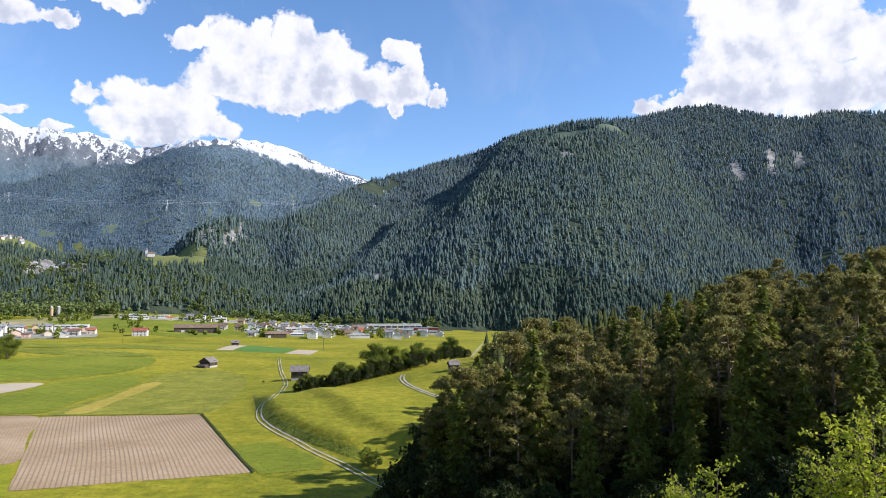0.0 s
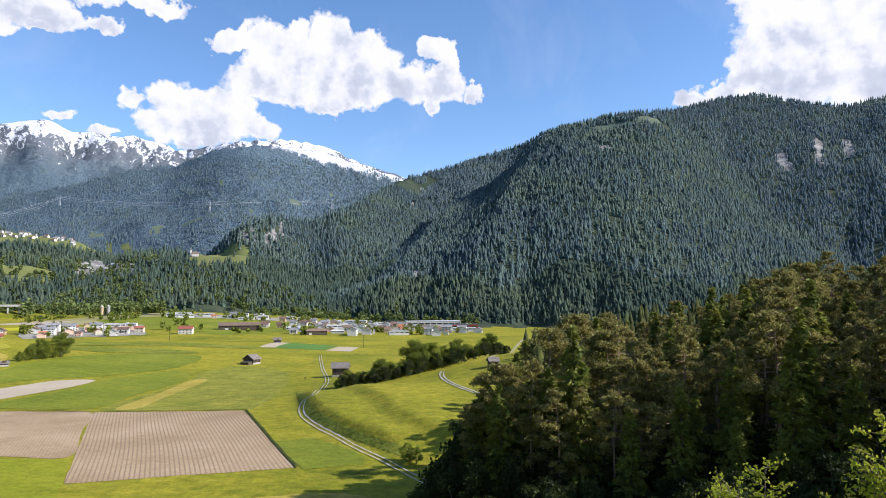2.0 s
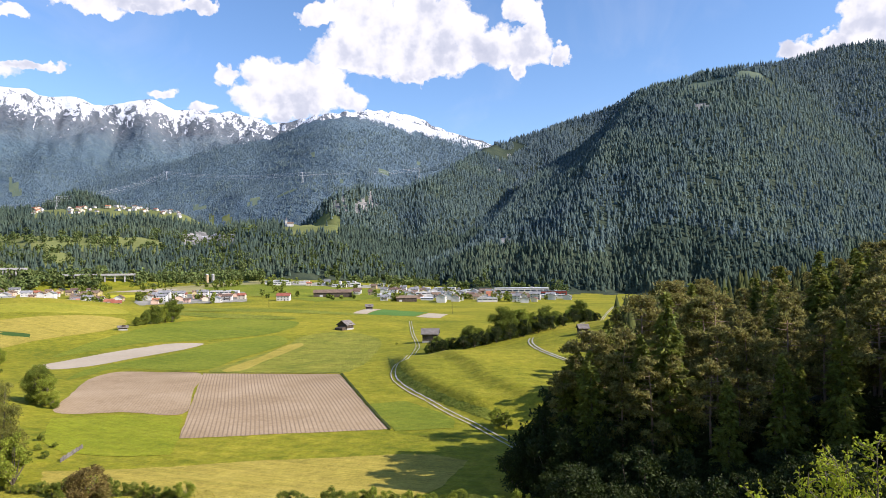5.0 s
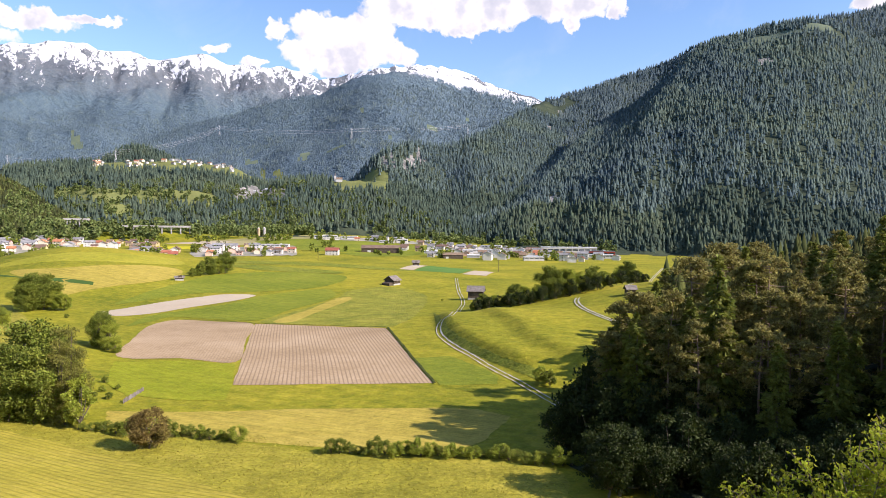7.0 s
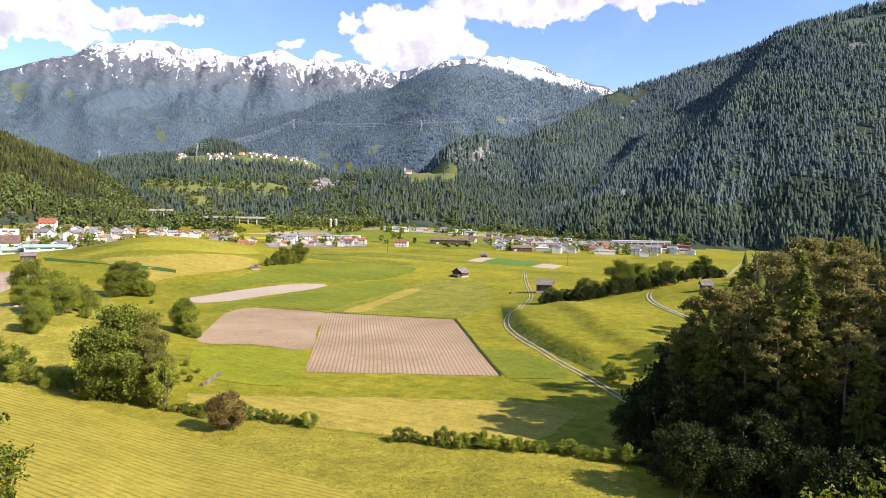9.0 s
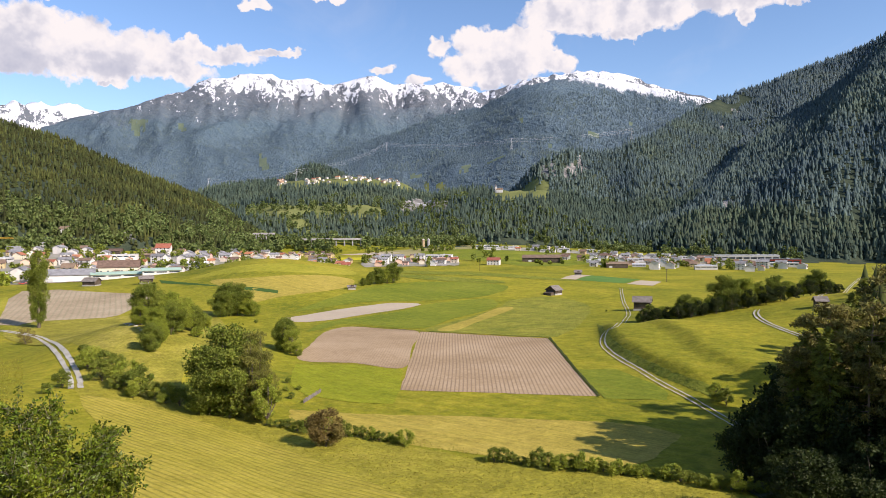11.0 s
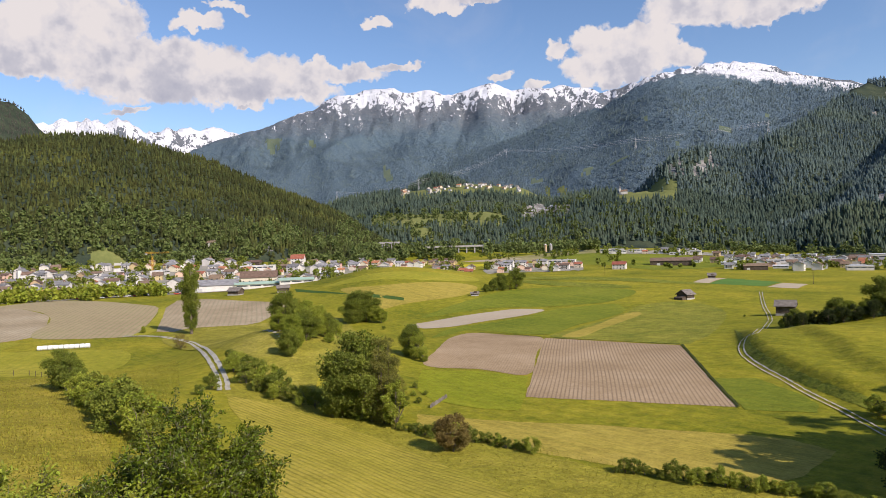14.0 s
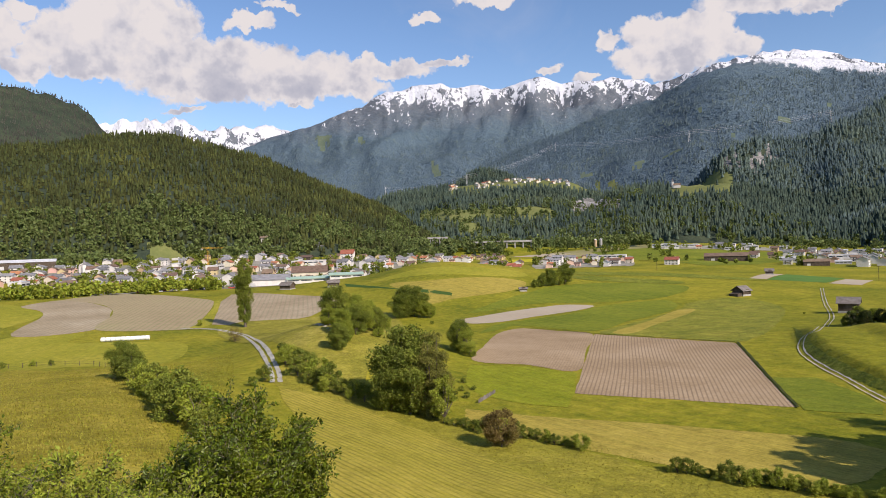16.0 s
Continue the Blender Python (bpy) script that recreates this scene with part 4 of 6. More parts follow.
def hem(rnd, n):
    az = rnd.uniform(2, 57, n)
    low, high = np.interp(az, [p[0] for p in MOWN_END], [p[1] for p in MOWN_END]), along(az, MEADOW_END) + 2.5
    r = low + (high - low) * rnd.rand(n) ** 0.8
    return -r * np.sin(np.radians(az)), r * np.cos(np.radians(az))


def rough_pasture(rnd, n):
    az, r = rnd.uniform(61, 79, n), rnd.uniform(55, 165, n)
    return -r * np.sin(np.radians(az)), r * np.cos(np.radians(az))


BLADES = surface("grass_blades", [(0.25, 0.235, 0.030), (0.31, 0.28, 0.042), (0.37, 0.33, 0.07)], 0.2, 2, random=0.3, island=True, spec=0.15, through_light=0.5)
tufts("tall_grass", 7000, hem, 0.13, BLADES, "fringe of tall seeding grass above a hedge", 21)
tufts("tall_grass", 24000, rough_pasture, 0.2, BLADES, "tall uncut grass on a pasture slope", 22)


# ---- far woods ----
def woods(name, keep, area, spacing, height, material, label, seed, broad=0.0, low=0.0):
    """Many small conifers as one mesh over an area (degrees left from, to, metres from, to); keep(x, y, z) thins them out."""
    rnd = np.random.RandomState(seed)
    a0, a1, r0, r1 = area
    n = int(math.radians(a1 - a0) * (r1 * r1 - r0 * r0) / 2 / spacing**2)
    az, r = rnd.uniform(a0, a1, n), np.sqrt(rnd.uniform(r0 * r0, r1 * r1, n))
    x, y = -r * np.sin(np.radians(az)), r * np.cos(np.radians(az))
    z = ground_height(x, y)
    ok = keep(x, y, z, az, r)
    x, y, z = x[ok], y[ok], z[ok]
    ok = ((spot_at(x, y) < 0) & ~cleared(x, y)) | (rnd.rand(len(x)) < 0.012)
    x, y, z = x[ok], y[ok], z[ok]
    n = len(x)
    h = height * rnd.uniform(0.6, 1.25, n)
    wide = h * rnd.uniform(0.17, 0.26, n)
    leafy = rnd.rand(n) < broad
    h = np.where(leafy, h * 0.6, h)
    wide = np.where(leafy, h * 0.42, wide)
    sides = 5
    ang = rnd.uniform(0, 6.28, n)[:, None] + np.arange(sides) * 2 * math.pi / sides
    verts, faces = [], []
    base = 0
    for bottom, top, size in ((-0.05, 0.62, 1.0), (0.36, 1.0, 0.66)):
        jag = rnd.uniform(0.7, 1.3, (n, sides))
        rb, rt = np.where(leafy, bottom + 0.1, bottom), np.where(leafy, np.minimum(top, 0.85), top)
        ring = np.stack([x[:, None] + np.cos(ang) * wide[:, None] * size * jag, y[:, None] + np.sin(ang) * wide[:, None] * size * jag,
                         (z + rb * h)[:, None] + rnd.uniform(-0.06, 0.06, (n, sides)) * h[:, None]], -1)
        tip = np.stack([x + rnd.uniform(-0.1, 0.1, n) * wide, y + rnd.uniform(-0.1, 0.1, n) * wide, z + rt * h], -1)[:, None, :]
        block = np.concatenate([ring, tip], 1)
        k = np.arange(n)[:, None] * (sides + 1) + base
        s = np.arange(sides)[None, :]
        faces.append(np.stack([k + s, k + (s + 1) % sides, k + sides + 0 * s], -1).reshape(-1, 3))
        verts.append(block.reshape(-1, 3))
        base += n * (sides + 1)
    ob = new(name, solid(name, np.concatenate(verts), np.concatenate(faces), [material], flat=False))
    return tagged(ob, label, "forest", kind="stuff")


# blue haze of the distance is mixed into these first two needle colours
NEEDLES_FAR = surface("far_conifers_haze_tint", [(0.092, 0.136, 0.160), (0.120, 0.168, 0.180), (0.155, 0.200, 0.180)], 0.006, 0.05, random=0.2, island=True, spec=0.1, through_light=0.4)
NEEDLES_FRONT = surface("front_conifers_haze_tint", [(0.082, 0.124, 0.138), (0.112, 0.160, 0.152), (0.140, 0.188, 0.142)], 0.006, 0.05, random=0.24, island=True, spec=0.1, through_light=0.4)
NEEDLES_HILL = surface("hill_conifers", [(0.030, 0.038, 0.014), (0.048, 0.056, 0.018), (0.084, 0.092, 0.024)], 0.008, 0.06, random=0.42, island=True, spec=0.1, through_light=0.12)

# haze blue and paleness put into the farthest needles' colour
NEEDLES_DISTANT = surface("distant_conifers_haze_tint", [(0.098, 0.146, 0.178), (0.118, 0.168, 0.190), (0.150, 0.198, 0.180)], 0.004, 0.03, random=0.15, island=True, spec=0.1, through_light=0.4)

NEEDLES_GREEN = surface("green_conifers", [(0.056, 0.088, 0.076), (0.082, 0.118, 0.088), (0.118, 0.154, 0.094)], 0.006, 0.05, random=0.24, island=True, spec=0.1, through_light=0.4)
NEEDLES_BROWN = surface("brown_conifers", [(0.045, 0.046, 0.040), (0.060, 0.060, 0.050), (0.080, 0.076, 0.060)], 0.006, 0.05, random=0.25, island=True, spec=0.1, through_light=0.12)


def top_is(*keys):
    def keep(x, y, z, az, r):
        best = floor_height(x, y) + 2
        own = np.maximum.reduce([range_height(k, x, y) for k in keys])
        # beyond the crest only the first rows of trees stand
        onward = np.maximum.reduce([range_height(k, x * (1 - 40 / r), y * (1 - 40 / r)) for k in keys])
        return (own >= z - 0.01) & (own > best) & (z > onward - 12)
    return keep


def high_up(x, y, z, az, r):
    return top_is("right")(x, y, z, az, r) & (az < 5 + 2 * vnoise(x / 90, y / 90, 93)) & (z > 75 + 45 * fbm(x / 160, y / 160, 3, 91))


def front_face(x, y, z, az, r):
    return (top_is("right_front")(x, y, z, az, r) | (top_is("right")(x, y, z, az, r) & (az >= 5 + 2 * vnoise(x / 90, y / 90, 93)))) & (z > 75 + 45 * fbm(x / 160, y / 160, 3, 91))


def low_down(x, y, z, az, r):
    return top_is("right", "right_front")(x, y, z, az, r) & (z <= 75 + 45 * fbm(x / 160, y / 160, 3, 91))


def below_snow(x, y, z, az, r):
    return top_is("dome")(x, y, z, az, r) & (z < 690 + 45 * fbm(x / 120, y / 120, 3, 92))


woods("forest", high_up, (-46, 30, 1150, 3300), 8.4, 15, NEEDLES_FAR, "dense spruce forest with blue haze in its colour covering a steep mountain", 1, 0.08)
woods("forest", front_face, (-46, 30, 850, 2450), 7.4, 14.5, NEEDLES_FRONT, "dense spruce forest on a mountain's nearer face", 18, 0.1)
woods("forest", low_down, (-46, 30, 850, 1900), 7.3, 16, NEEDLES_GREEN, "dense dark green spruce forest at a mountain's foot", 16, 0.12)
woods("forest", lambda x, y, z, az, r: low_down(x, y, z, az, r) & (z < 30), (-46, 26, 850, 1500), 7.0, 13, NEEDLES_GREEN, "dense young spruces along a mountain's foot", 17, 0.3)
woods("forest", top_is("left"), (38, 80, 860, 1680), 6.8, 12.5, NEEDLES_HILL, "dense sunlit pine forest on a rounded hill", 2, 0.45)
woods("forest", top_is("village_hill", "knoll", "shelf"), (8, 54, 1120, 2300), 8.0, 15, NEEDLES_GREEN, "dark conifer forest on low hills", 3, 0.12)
woods("forest", below_snow, (4, 52, 2050, 3400), 12, 12, NEEDLES_DISTANT, "spruce forest with haze tinted into its colour on a domed mountain", 4, 0.1)
woods("forest", top_is("left_back"), (62, 82, 1800, 2750), 9, 9, NEEDLES_BROWN, "dark grey-brown forest on a distant hill", 5)

woods("forest", lambda x, y, z, az, r: z > -99, (-46, -3.5, 155, 225), 5.0, 7, NEEDLES_HILL, "dense conifers on the slope behind the forest edge", 15)


def low_snow(x, y, z, az, r):
    return top_is("snow")(x, y, z, az, r) & (z + 120 * fbm(x / 300, y / 300, 3, 71) < 600)


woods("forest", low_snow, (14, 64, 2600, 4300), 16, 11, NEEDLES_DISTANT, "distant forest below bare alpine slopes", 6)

# ---- trees and bushes ----
def part(name, me, parent, label=""):
    ob = new(name, me)
    ob.parent = parent
    return tagged(ob, label)


def thing(name, label, category, group="", kind="", at=(0, 0, 0), turn=0.0):
    ob = new(name)
    ob.empty_display_size = 0.3
    ob.matrix_basis = pose(*at, 0, 0, turn)
    return tagged(ob, label, category, group, kind)


class Tubes:
    """Tapered round limbs gathered into one mesh."""

    def __init__(self, sides=6):
        self.sides, self.verts, self.faces = sides, [], []

    def add(self, points, radii):
        k, base = self.sides, len(self.verts)
        for i, (p, r) in enumerate(zip(points, radii)):
            d = (Vector(points[min(i + 1, len(points) - 1)]) - Vector(points[max(i - 1, 0)])).normalized()
            u = d.cross(Vector((0.3, 0.9, 0.1))).normalized()
            v = d.cross(u)
            for s in range(k):
                a = 2 * math.pi * s / k
                q = Vector(p) + (u * math.cos(a) + v * math.sin(a)) * r
                self.verts.append(q[:])
        for i in range(len(points) - 1):
            for s in range(k):
                a, b = base + i * k + s, base + i * k + (s + 1) % k
                self.faces.append((a, b, b + k, a + k))

    def mesh(self, name, material):
        return solid(name, self.verts, self.faces, [material], flat=False)


def leaves(name, centres, along_way, size, material, rnd, wide=0.5, bend=0.15):
    """One small bent blade for each centre, pointing along its way."""
    n = len(centres)
    d = along_way / np.maximum(np.linalg.norm(along_way, axis=1, keepdims=True), 1e-6)
    side = np.cross(d, rnd.normal(size=(n, 3)))
    side /= np.maximum(np.linalg.norm(side, axis=1, keepdims=True), 1e-6)
    up = np.cross(side, d)
    s = (size * rnd.uniform(0.6, 1.35, n))[:, None]
    a, c = centres - d * s * 0.5, centres + d * s * 0.5
    b, e = centres + side * s * wide * 0.5 + up * s * bend, centres - side * s * wide * 0.5 + up * s * bend
    verts = np.stack([a, b, c, e], 1).reshape(-1, 3)
    return solid(name, verts, np.arange(4 * n).reshape(-1, 4), [material])


def ball(rnd, n):
    v = rnd.normal(size=(n, 3))
    return v / np.linalg.norm(v, axis=1, keepdims=True)


BARK = surface("bark", [(0.085, 0.068, 0.050), (0.14, 0.115, 0.088), (0.20, 0.17, 0.135)], 2.0, 14, bump_size=0.03, spec=0.15)
PINE_BARK = surface("pine_bark", [(0.15, 0.105, 0.075), (0.22, 0.155, 0.11), (0.27, 0.205, 0.155)], 2.0, 14, bump_size=0.03, spec=0.15)


def foliage(name, colours, random=0.25, through_light=0.28):
    return surface(name, colours, 0.25, 1.5, rough=0.6, random=random, island=True, spec=0.2, through_light=through_light)


SPRUCE = foliage("spruce_needles", [(0.098, 0.120, 0.022), (0.158, 0.178, 0.030), (0.222, 0.230, 0.044)], 0.35, 0.45)
PINE = foliage("pine_needles", [(0.148, 0.142, 0.042), (0.218, 0.198, 0.058), (0.300, 0.262, 0.084)], 0.35, 0.45)
LEAF = foliage("broad_leaves", [(0.150, 0.188, 0.020), (0.232, 0.268, 0.030), (0.325, 0.345, 0.046)], 0.35)
LEAF_DARK = foliage("dark_leaves", [(0.098, 0.126, 0.018), (0.155, 0.186, 0.025), (0.228, 0.254, 0.038)], 0.35)
# near-black because the shade under the wood is put into the leaf colour
LEAF_PAINTED_SHADE = foliage("painted_shade_leaves", [(0.018, 0.028, 0.006), (0.030, 0.044, 0.009), (0.048, 0.064, 0.014)], 0.3)
LEAF_OLIVE = foliage("olive_leaves", [(0.120, 0.124, 0.024), (0.175, 0.172, 0.034), (0.240, 0.225, 0.048)], 0.3)
LEAF_RED = foliage("reddish_leaves", [(0.130, 0.095, 0.030), (0.180, 0.130, 0.038), (0.190, 0.170, 0.045)], 0.3)
LEAF_BRIGHT = foliage("young_leaves", [(0.22, 0.265, 0.020), (0.32, 0.36, 0.028), (0.42, 0.44, 0.045)], 0.3, 0.5)
LEAF_SHINY = surface("glossy_leaves", [(0.048, 0.074, 0.005), (0.092, 0.124, 0.008), (0.165, 0.198, 0.014)], 0.6, 4, rough=0.45, random=0.5, island=True, spec=0.3, through_light=0.25)


RIVER = foliage("riverside_leaves", [(0.094, 0.127, 0.037), (0.127, 0.163, 0.046), (0.165, 0.198, 0.061)], 0.3)


def spruce(seed, high, label, material=SPRUCE, lean=0.0):
    rnd = np.random.RandomState(seed)
    ob = thing("spruce_tree", label, "tree", "forest edge trees")
    tubes = Tubes(7)
    top = Vector((lean * high, 0.3 * lean * high, high))
    tubes.add([top * f for f in (0, 0.3, 0.6, 0.85, 0.99)], [high * 0.014, high * 0.011, high * 0.007, high * 0.003, 0.01])
    cs, ds = [], []
    bare = rnd.uniform(0.05, 0.2)
    z = bare * high
    while z < high * 0.985:
        f = (z / high - bare) / (1 - bare)
        reach = high * 0.165 * (1 - f) ** 0.8 * min(1, 0.55 + 2.2 * f) + 0.15
        for b in range(rnd.randint(5, 8)):
            a = rnd.uniform(0, 6.283)
            long = reach * rnd.uniform(0.6, 1.15)
            drop = -0.12 - 0.35 * (1 - f) * rnd.uniform(0.6, 1.2)
            way = np.array([math.cos(a), math.sin(a), drop])
            root = np.array((top * (z / high))[:])
            if b < 3:
                tubes.add([Vector(root), Vector(root + way * long * 0.9)], [0.035 * (1.2 - f), 0.008])
            m = max(4, int(long * 11))
            u = rnd.uniform(0.15, 1, m) ** 0.75
            c = root + way * (u * long)[:, None]
            c[:, 2] += 0.25 * u * u * long * 0.5 - 0.1
            spread = 0.28 * long * (1.1 - u)
            c += rnd.normal(size=(m, 3)) * np.stack([spread, spread, 0.12 + 0.25 * spread], 1)
            cs.append(c)
            ds.append(way + rnd.normal(size=(m, 3)) * np.array([0.55, 0.55, 0.28]) + np.array([0, 0, -0.15]))
        z += high * rnd.uniform(0.016, 0.026)
    part("trunk", tubes.mesh("trunk", BARK), ob)
    part("crown", leaves("crown", np.concatenate(cs), np.concatenate(ds), 0.76, material, rnd, 0.42, 0.06), ob)
    return ob


def clumpy(rnd, clumps, size, per, flat=0.75, shell=0.5):
    """Leaf places in rounded clumps, most of them near each clump's outside."""
    cs, ds = [], []
    for c, r in zip(clumps, size):
        m = max(6, int(per * r * r))
        v = ball(rnd, m)
        rad = r * (shell + (1 - shell) * rnd.rand(m)) * rnd.uniform(0.75, 1.15, m)
        p = v * rad[:, None]
        p[:, 2] *= flat
        cs.append(np.asarray(c) + p)
        ds.append(v * 0.8 + rnd.normal(size=(m, 3)) * 0.8 + np.array([0, 0, 0.1]))
    return np.concatenate(cs), np.concatenate(ds)


def pine(seed, high, label, lean=0.0, bare=0.5):
    rnd = np.random.RandomState(seed)
    ob = thing("pine_tree", label, "tree", "forest edge trees")
    tubes = Tubes(7)
    bow = rnd.uniform(-0.03, 0.03, 2) * high

    def stem(f):
        return np.array([lean * high * f + bow[0] * f * (1 - f) * 4, 0.2 * lean * high * f + bow[1] * f * (1 - f) * 4, high * f])

    tubes.add([Vector(stem(f)) for f in (0, 0.2, 0.4, 0.6, 0.8, 0.97)], [high * r for r in (0.012, 0.0105, 0.009, 0.007, 0.004, 0.001)])
    centres, sizes = [], []
    for i in range(rnd.randint(34, 44)):
        f = bare + (1 - bare) * rnd.rand() ** 0.8
        g = (f - bare) / (1 - bare)
        reach = high * 0.19 * math.sqrt(max(0.03, 1 - g * g)) * rnd.uniform(0.35, 1.05)
        a = rnd.uniform(0, 6.283)
        end = stem(f) + np.array([math.cos(a) * reach, math.sin(a) * reach, reach * rnd.uniform(-0.12, 0.35)])
        tubes.add([Vector(stem(f)), Vector((stem(f) + end) / 2 + np.array([0, 0, -0.1])), Vector(end)], [0.05, 0.03, 0.012])
        centres.append(end)
        sizes.append(rnd.uniform(0.75, 1.5) * (1.1 - 0.35 * g) * high / 22)
    for i in range(9):
        f = rnd.uniform(bare * 0.45, bare)
        a, reach = rnd.uniform(0, 6.283), rnd.uniform(0.6, 2.2)
        tubes.add([Vector(stem(f)), Vector(stem(f) + np.array([math.cos(a) * reach, math.sin(a) * reach, -0.15]))], [0.03, 0.006])
    part("trunk", tubes.mesh("trunk", PINE_BARK), ob)
    c, d = clumpy(rnd, centres, sizes, 110, 0.6, 0.2)
    part("crown", leaves("crown", c, d, 0.55, PINE, rnd, 0.36, 0.05), ob)
    return ob


def broadleaf(name, seed, high, wide, label, material, leaf=0.30, clumps=34, per=120, low=0.12, group="", category="tree", tall=1.0, droop=0.0, flat=0.75):
    """A leafy tree or bush: forking limbs that end in clumps of leaves, uneven outside."""
    rnd = np.random.RandomState(seed)
    ob = thing(name, label, category, group)
    tubes = Tubes(6)
    fork = Vector((rnd.uniform(-0.05, 0.05) * wide, rnd.uniform(-0.05, 0.05) * wide, high * max(0.12, low)))
    thick = 0.018 * high + 0.02
    tubes.add([Vector((0, 0, -0.15)), fork * 0.5, fork], [thick * 1.3, thick, thick * 0.85])
    centres, sizes = [], []
    for i in range(clumps):
        v = ball(rnd, 1)[0]
        rad = rnd.uniform(0.45, 1.0) ** 0.6 * rnd.uniform(0.72, 1.1)
        f = 0.5 + 0.5 * v[2] * rad
        shape = 1.0 - 0.35 * max(0, f - 0.55) * tall
        c = np.array([v[0] * rad * wide * 0.40 * shape, v[1] * rad * wide * 0.40 * shape, high * (low + (0.94 - low) * f)])
        centres.append(c)
        sizes.append(rnd.uniform(0.11, 0.2) * min(wide, high) * (1.15 - 0.3 * f))
        if i % 2 == 0:
            mid = (np.array(fork[:]) + c) / 2 + rnd.normal(size=3) * 0.04 * wide
            tubes.add([fork, Vector(mid), Vector(c)], [thick * 0.5, thick * 0.28, thick * 0.08])
    part("trunk", tubes.mesh("trunk", BARK), ob)
    c, d = clumpy(rnd, centres, sizes, per / max(0.05, (leaf / 0.3) ** 2), flat, 0.35)
    c[:, 2] = np.maximum(c[:, 2], 0.05)
    if droop:
        d = d * (1 - droop) + np.array([0, 0, -1.2]) * droop
    part("crown", leaves("crown", c, d, leaf, material, rnd, 0.62 if not droop else 0.3, 0.12), ob)
    return ob


def stand(ob, x, y, turn=0.0, scale=1.0, sink=0.1, tall=1.0, first=False, label=""):
    """Puts a thing, or a copy of it, on the ground."""
    m = Matrix.LocRotScale((x, y, gz(x, y) - sink), Euler((0, 0, radians(turn))), (scale, scale, scale * tall))
    if first:
        ob.matrix_basis = m
        return ob
    made = copy_thing(ob, m)
    return tagged(made, label)


class Kinds:
    """Built kinds of trees: the first call of put() uses the built one itself, later ones its copies."""

    def __init__(self, *obs):
        self.obs, self.used = list(obs), set()

    def put(self, i, x, y, turn=0.0, scale=1.0, label="", **more):
        i %= len(self.obs)
        ob = stand(self.obs[i], x, y, turn, scale, first=i not in self.used, **more)
        self.used.add(i)
        return tagged(ob, label)


SPRUCES = Kinds(*[spruce(10 + i, 22, "tall dark green spruce at the forest edge") for i in range(4)])
PINES = Kinds(*[pine(30 + i, 22, "tall pine with a bare reddish trunk and rounded crown", bare=b) for i, b in enumerate((0.35, 0.5, 0.3, 0.55, 0.42))])
UNDER = Kinds(*[broadleaf("undergrowth_bush", 50 + i, 5.5, 5.0, "dense leafy bush under the forest edge with shade painted into its leaves", LEAF_PAINTED_SHADE, 0.21, 30, 130, 0.02, "forest undergrowth", "bush") for i in range(3)])

# the wood on the slope: its crowns' skyline (degrees left, degrees up)
CROWNS = [(-60, 4), (-45, 4.5), (-34, 4.6), (-32.1, 5.3), (-29.1, 2.7), (-27.6, 3.2), (-25.3, 4.1), (-22.4, 2.0), (-19, 1.6), (-16.1, 0.65), (-13.1, -1.0), (-9.9, -0.3), (-7.5, -0.5), (-5, -1.8), (-2.9, -3.2), (-1, -5), (2, -9)]
rnd = random.Random(4)
taken = []
for n in range(3400):
    az, r = rnd.uniform(-43, 1.4), rnd.uniform(78, 152)
    if az > -8:
        r = rnd.uniform(74, 120)
    if az > -5 and r > 96:
        continue
    x, y = plan(az, r)
    if any((x - a) ** 2 + (y - b) ** 2 < 3.9**2 for a, b in taken):
        continue
    most = EYE + r * math.tan(radians(float(along(np.array(az), CROWNS, 0.3)))) - gz(x, y)
    if most < 7:
        continue
    high = min(most, 25) * (rnd.uniform(0.84, 1.0) if r < 112 else rnd.uniform(0.9, 1.02))
    taken.append((x, y))
    kind = SPRUCES if rnd.random() < (0.22 if r < 86 else 0.18) else PINES
    kind.put(rnd.randrange(9), x, y, rnd.uniform(0, 360), high / 22)
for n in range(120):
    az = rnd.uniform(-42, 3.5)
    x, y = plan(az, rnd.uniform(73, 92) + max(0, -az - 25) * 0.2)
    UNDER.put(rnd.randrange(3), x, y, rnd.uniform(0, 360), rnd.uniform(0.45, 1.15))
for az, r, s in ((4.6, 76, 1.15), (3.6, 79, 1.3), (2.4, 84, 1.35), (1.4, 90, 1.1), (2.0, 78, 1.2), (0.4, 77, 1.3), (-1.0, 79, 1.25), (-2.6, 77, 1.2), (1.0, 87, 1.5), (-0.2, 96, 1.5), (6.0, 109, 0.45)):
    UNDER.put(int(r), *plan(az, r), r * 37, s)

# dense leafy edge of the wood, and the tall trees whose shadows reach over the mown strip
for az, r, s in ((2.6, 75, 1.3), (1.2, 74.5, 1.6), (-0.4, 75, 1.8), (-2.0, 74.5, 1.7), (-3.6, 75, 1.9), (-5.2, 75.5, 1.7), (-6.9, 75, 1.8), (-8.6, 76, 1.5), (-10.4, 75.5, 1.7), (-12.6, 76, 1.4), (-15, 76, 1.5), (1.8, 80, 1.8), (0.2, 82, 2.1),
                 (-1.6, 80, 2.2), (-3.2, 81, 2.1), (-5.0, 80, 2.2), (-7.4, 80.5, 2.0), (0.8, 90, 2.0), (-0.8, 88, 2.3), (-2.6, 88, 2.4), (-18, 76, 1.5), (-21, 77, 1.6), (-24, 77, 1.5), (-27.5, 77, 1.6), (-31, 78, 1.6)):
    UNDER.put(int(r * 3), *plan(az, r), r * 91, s)
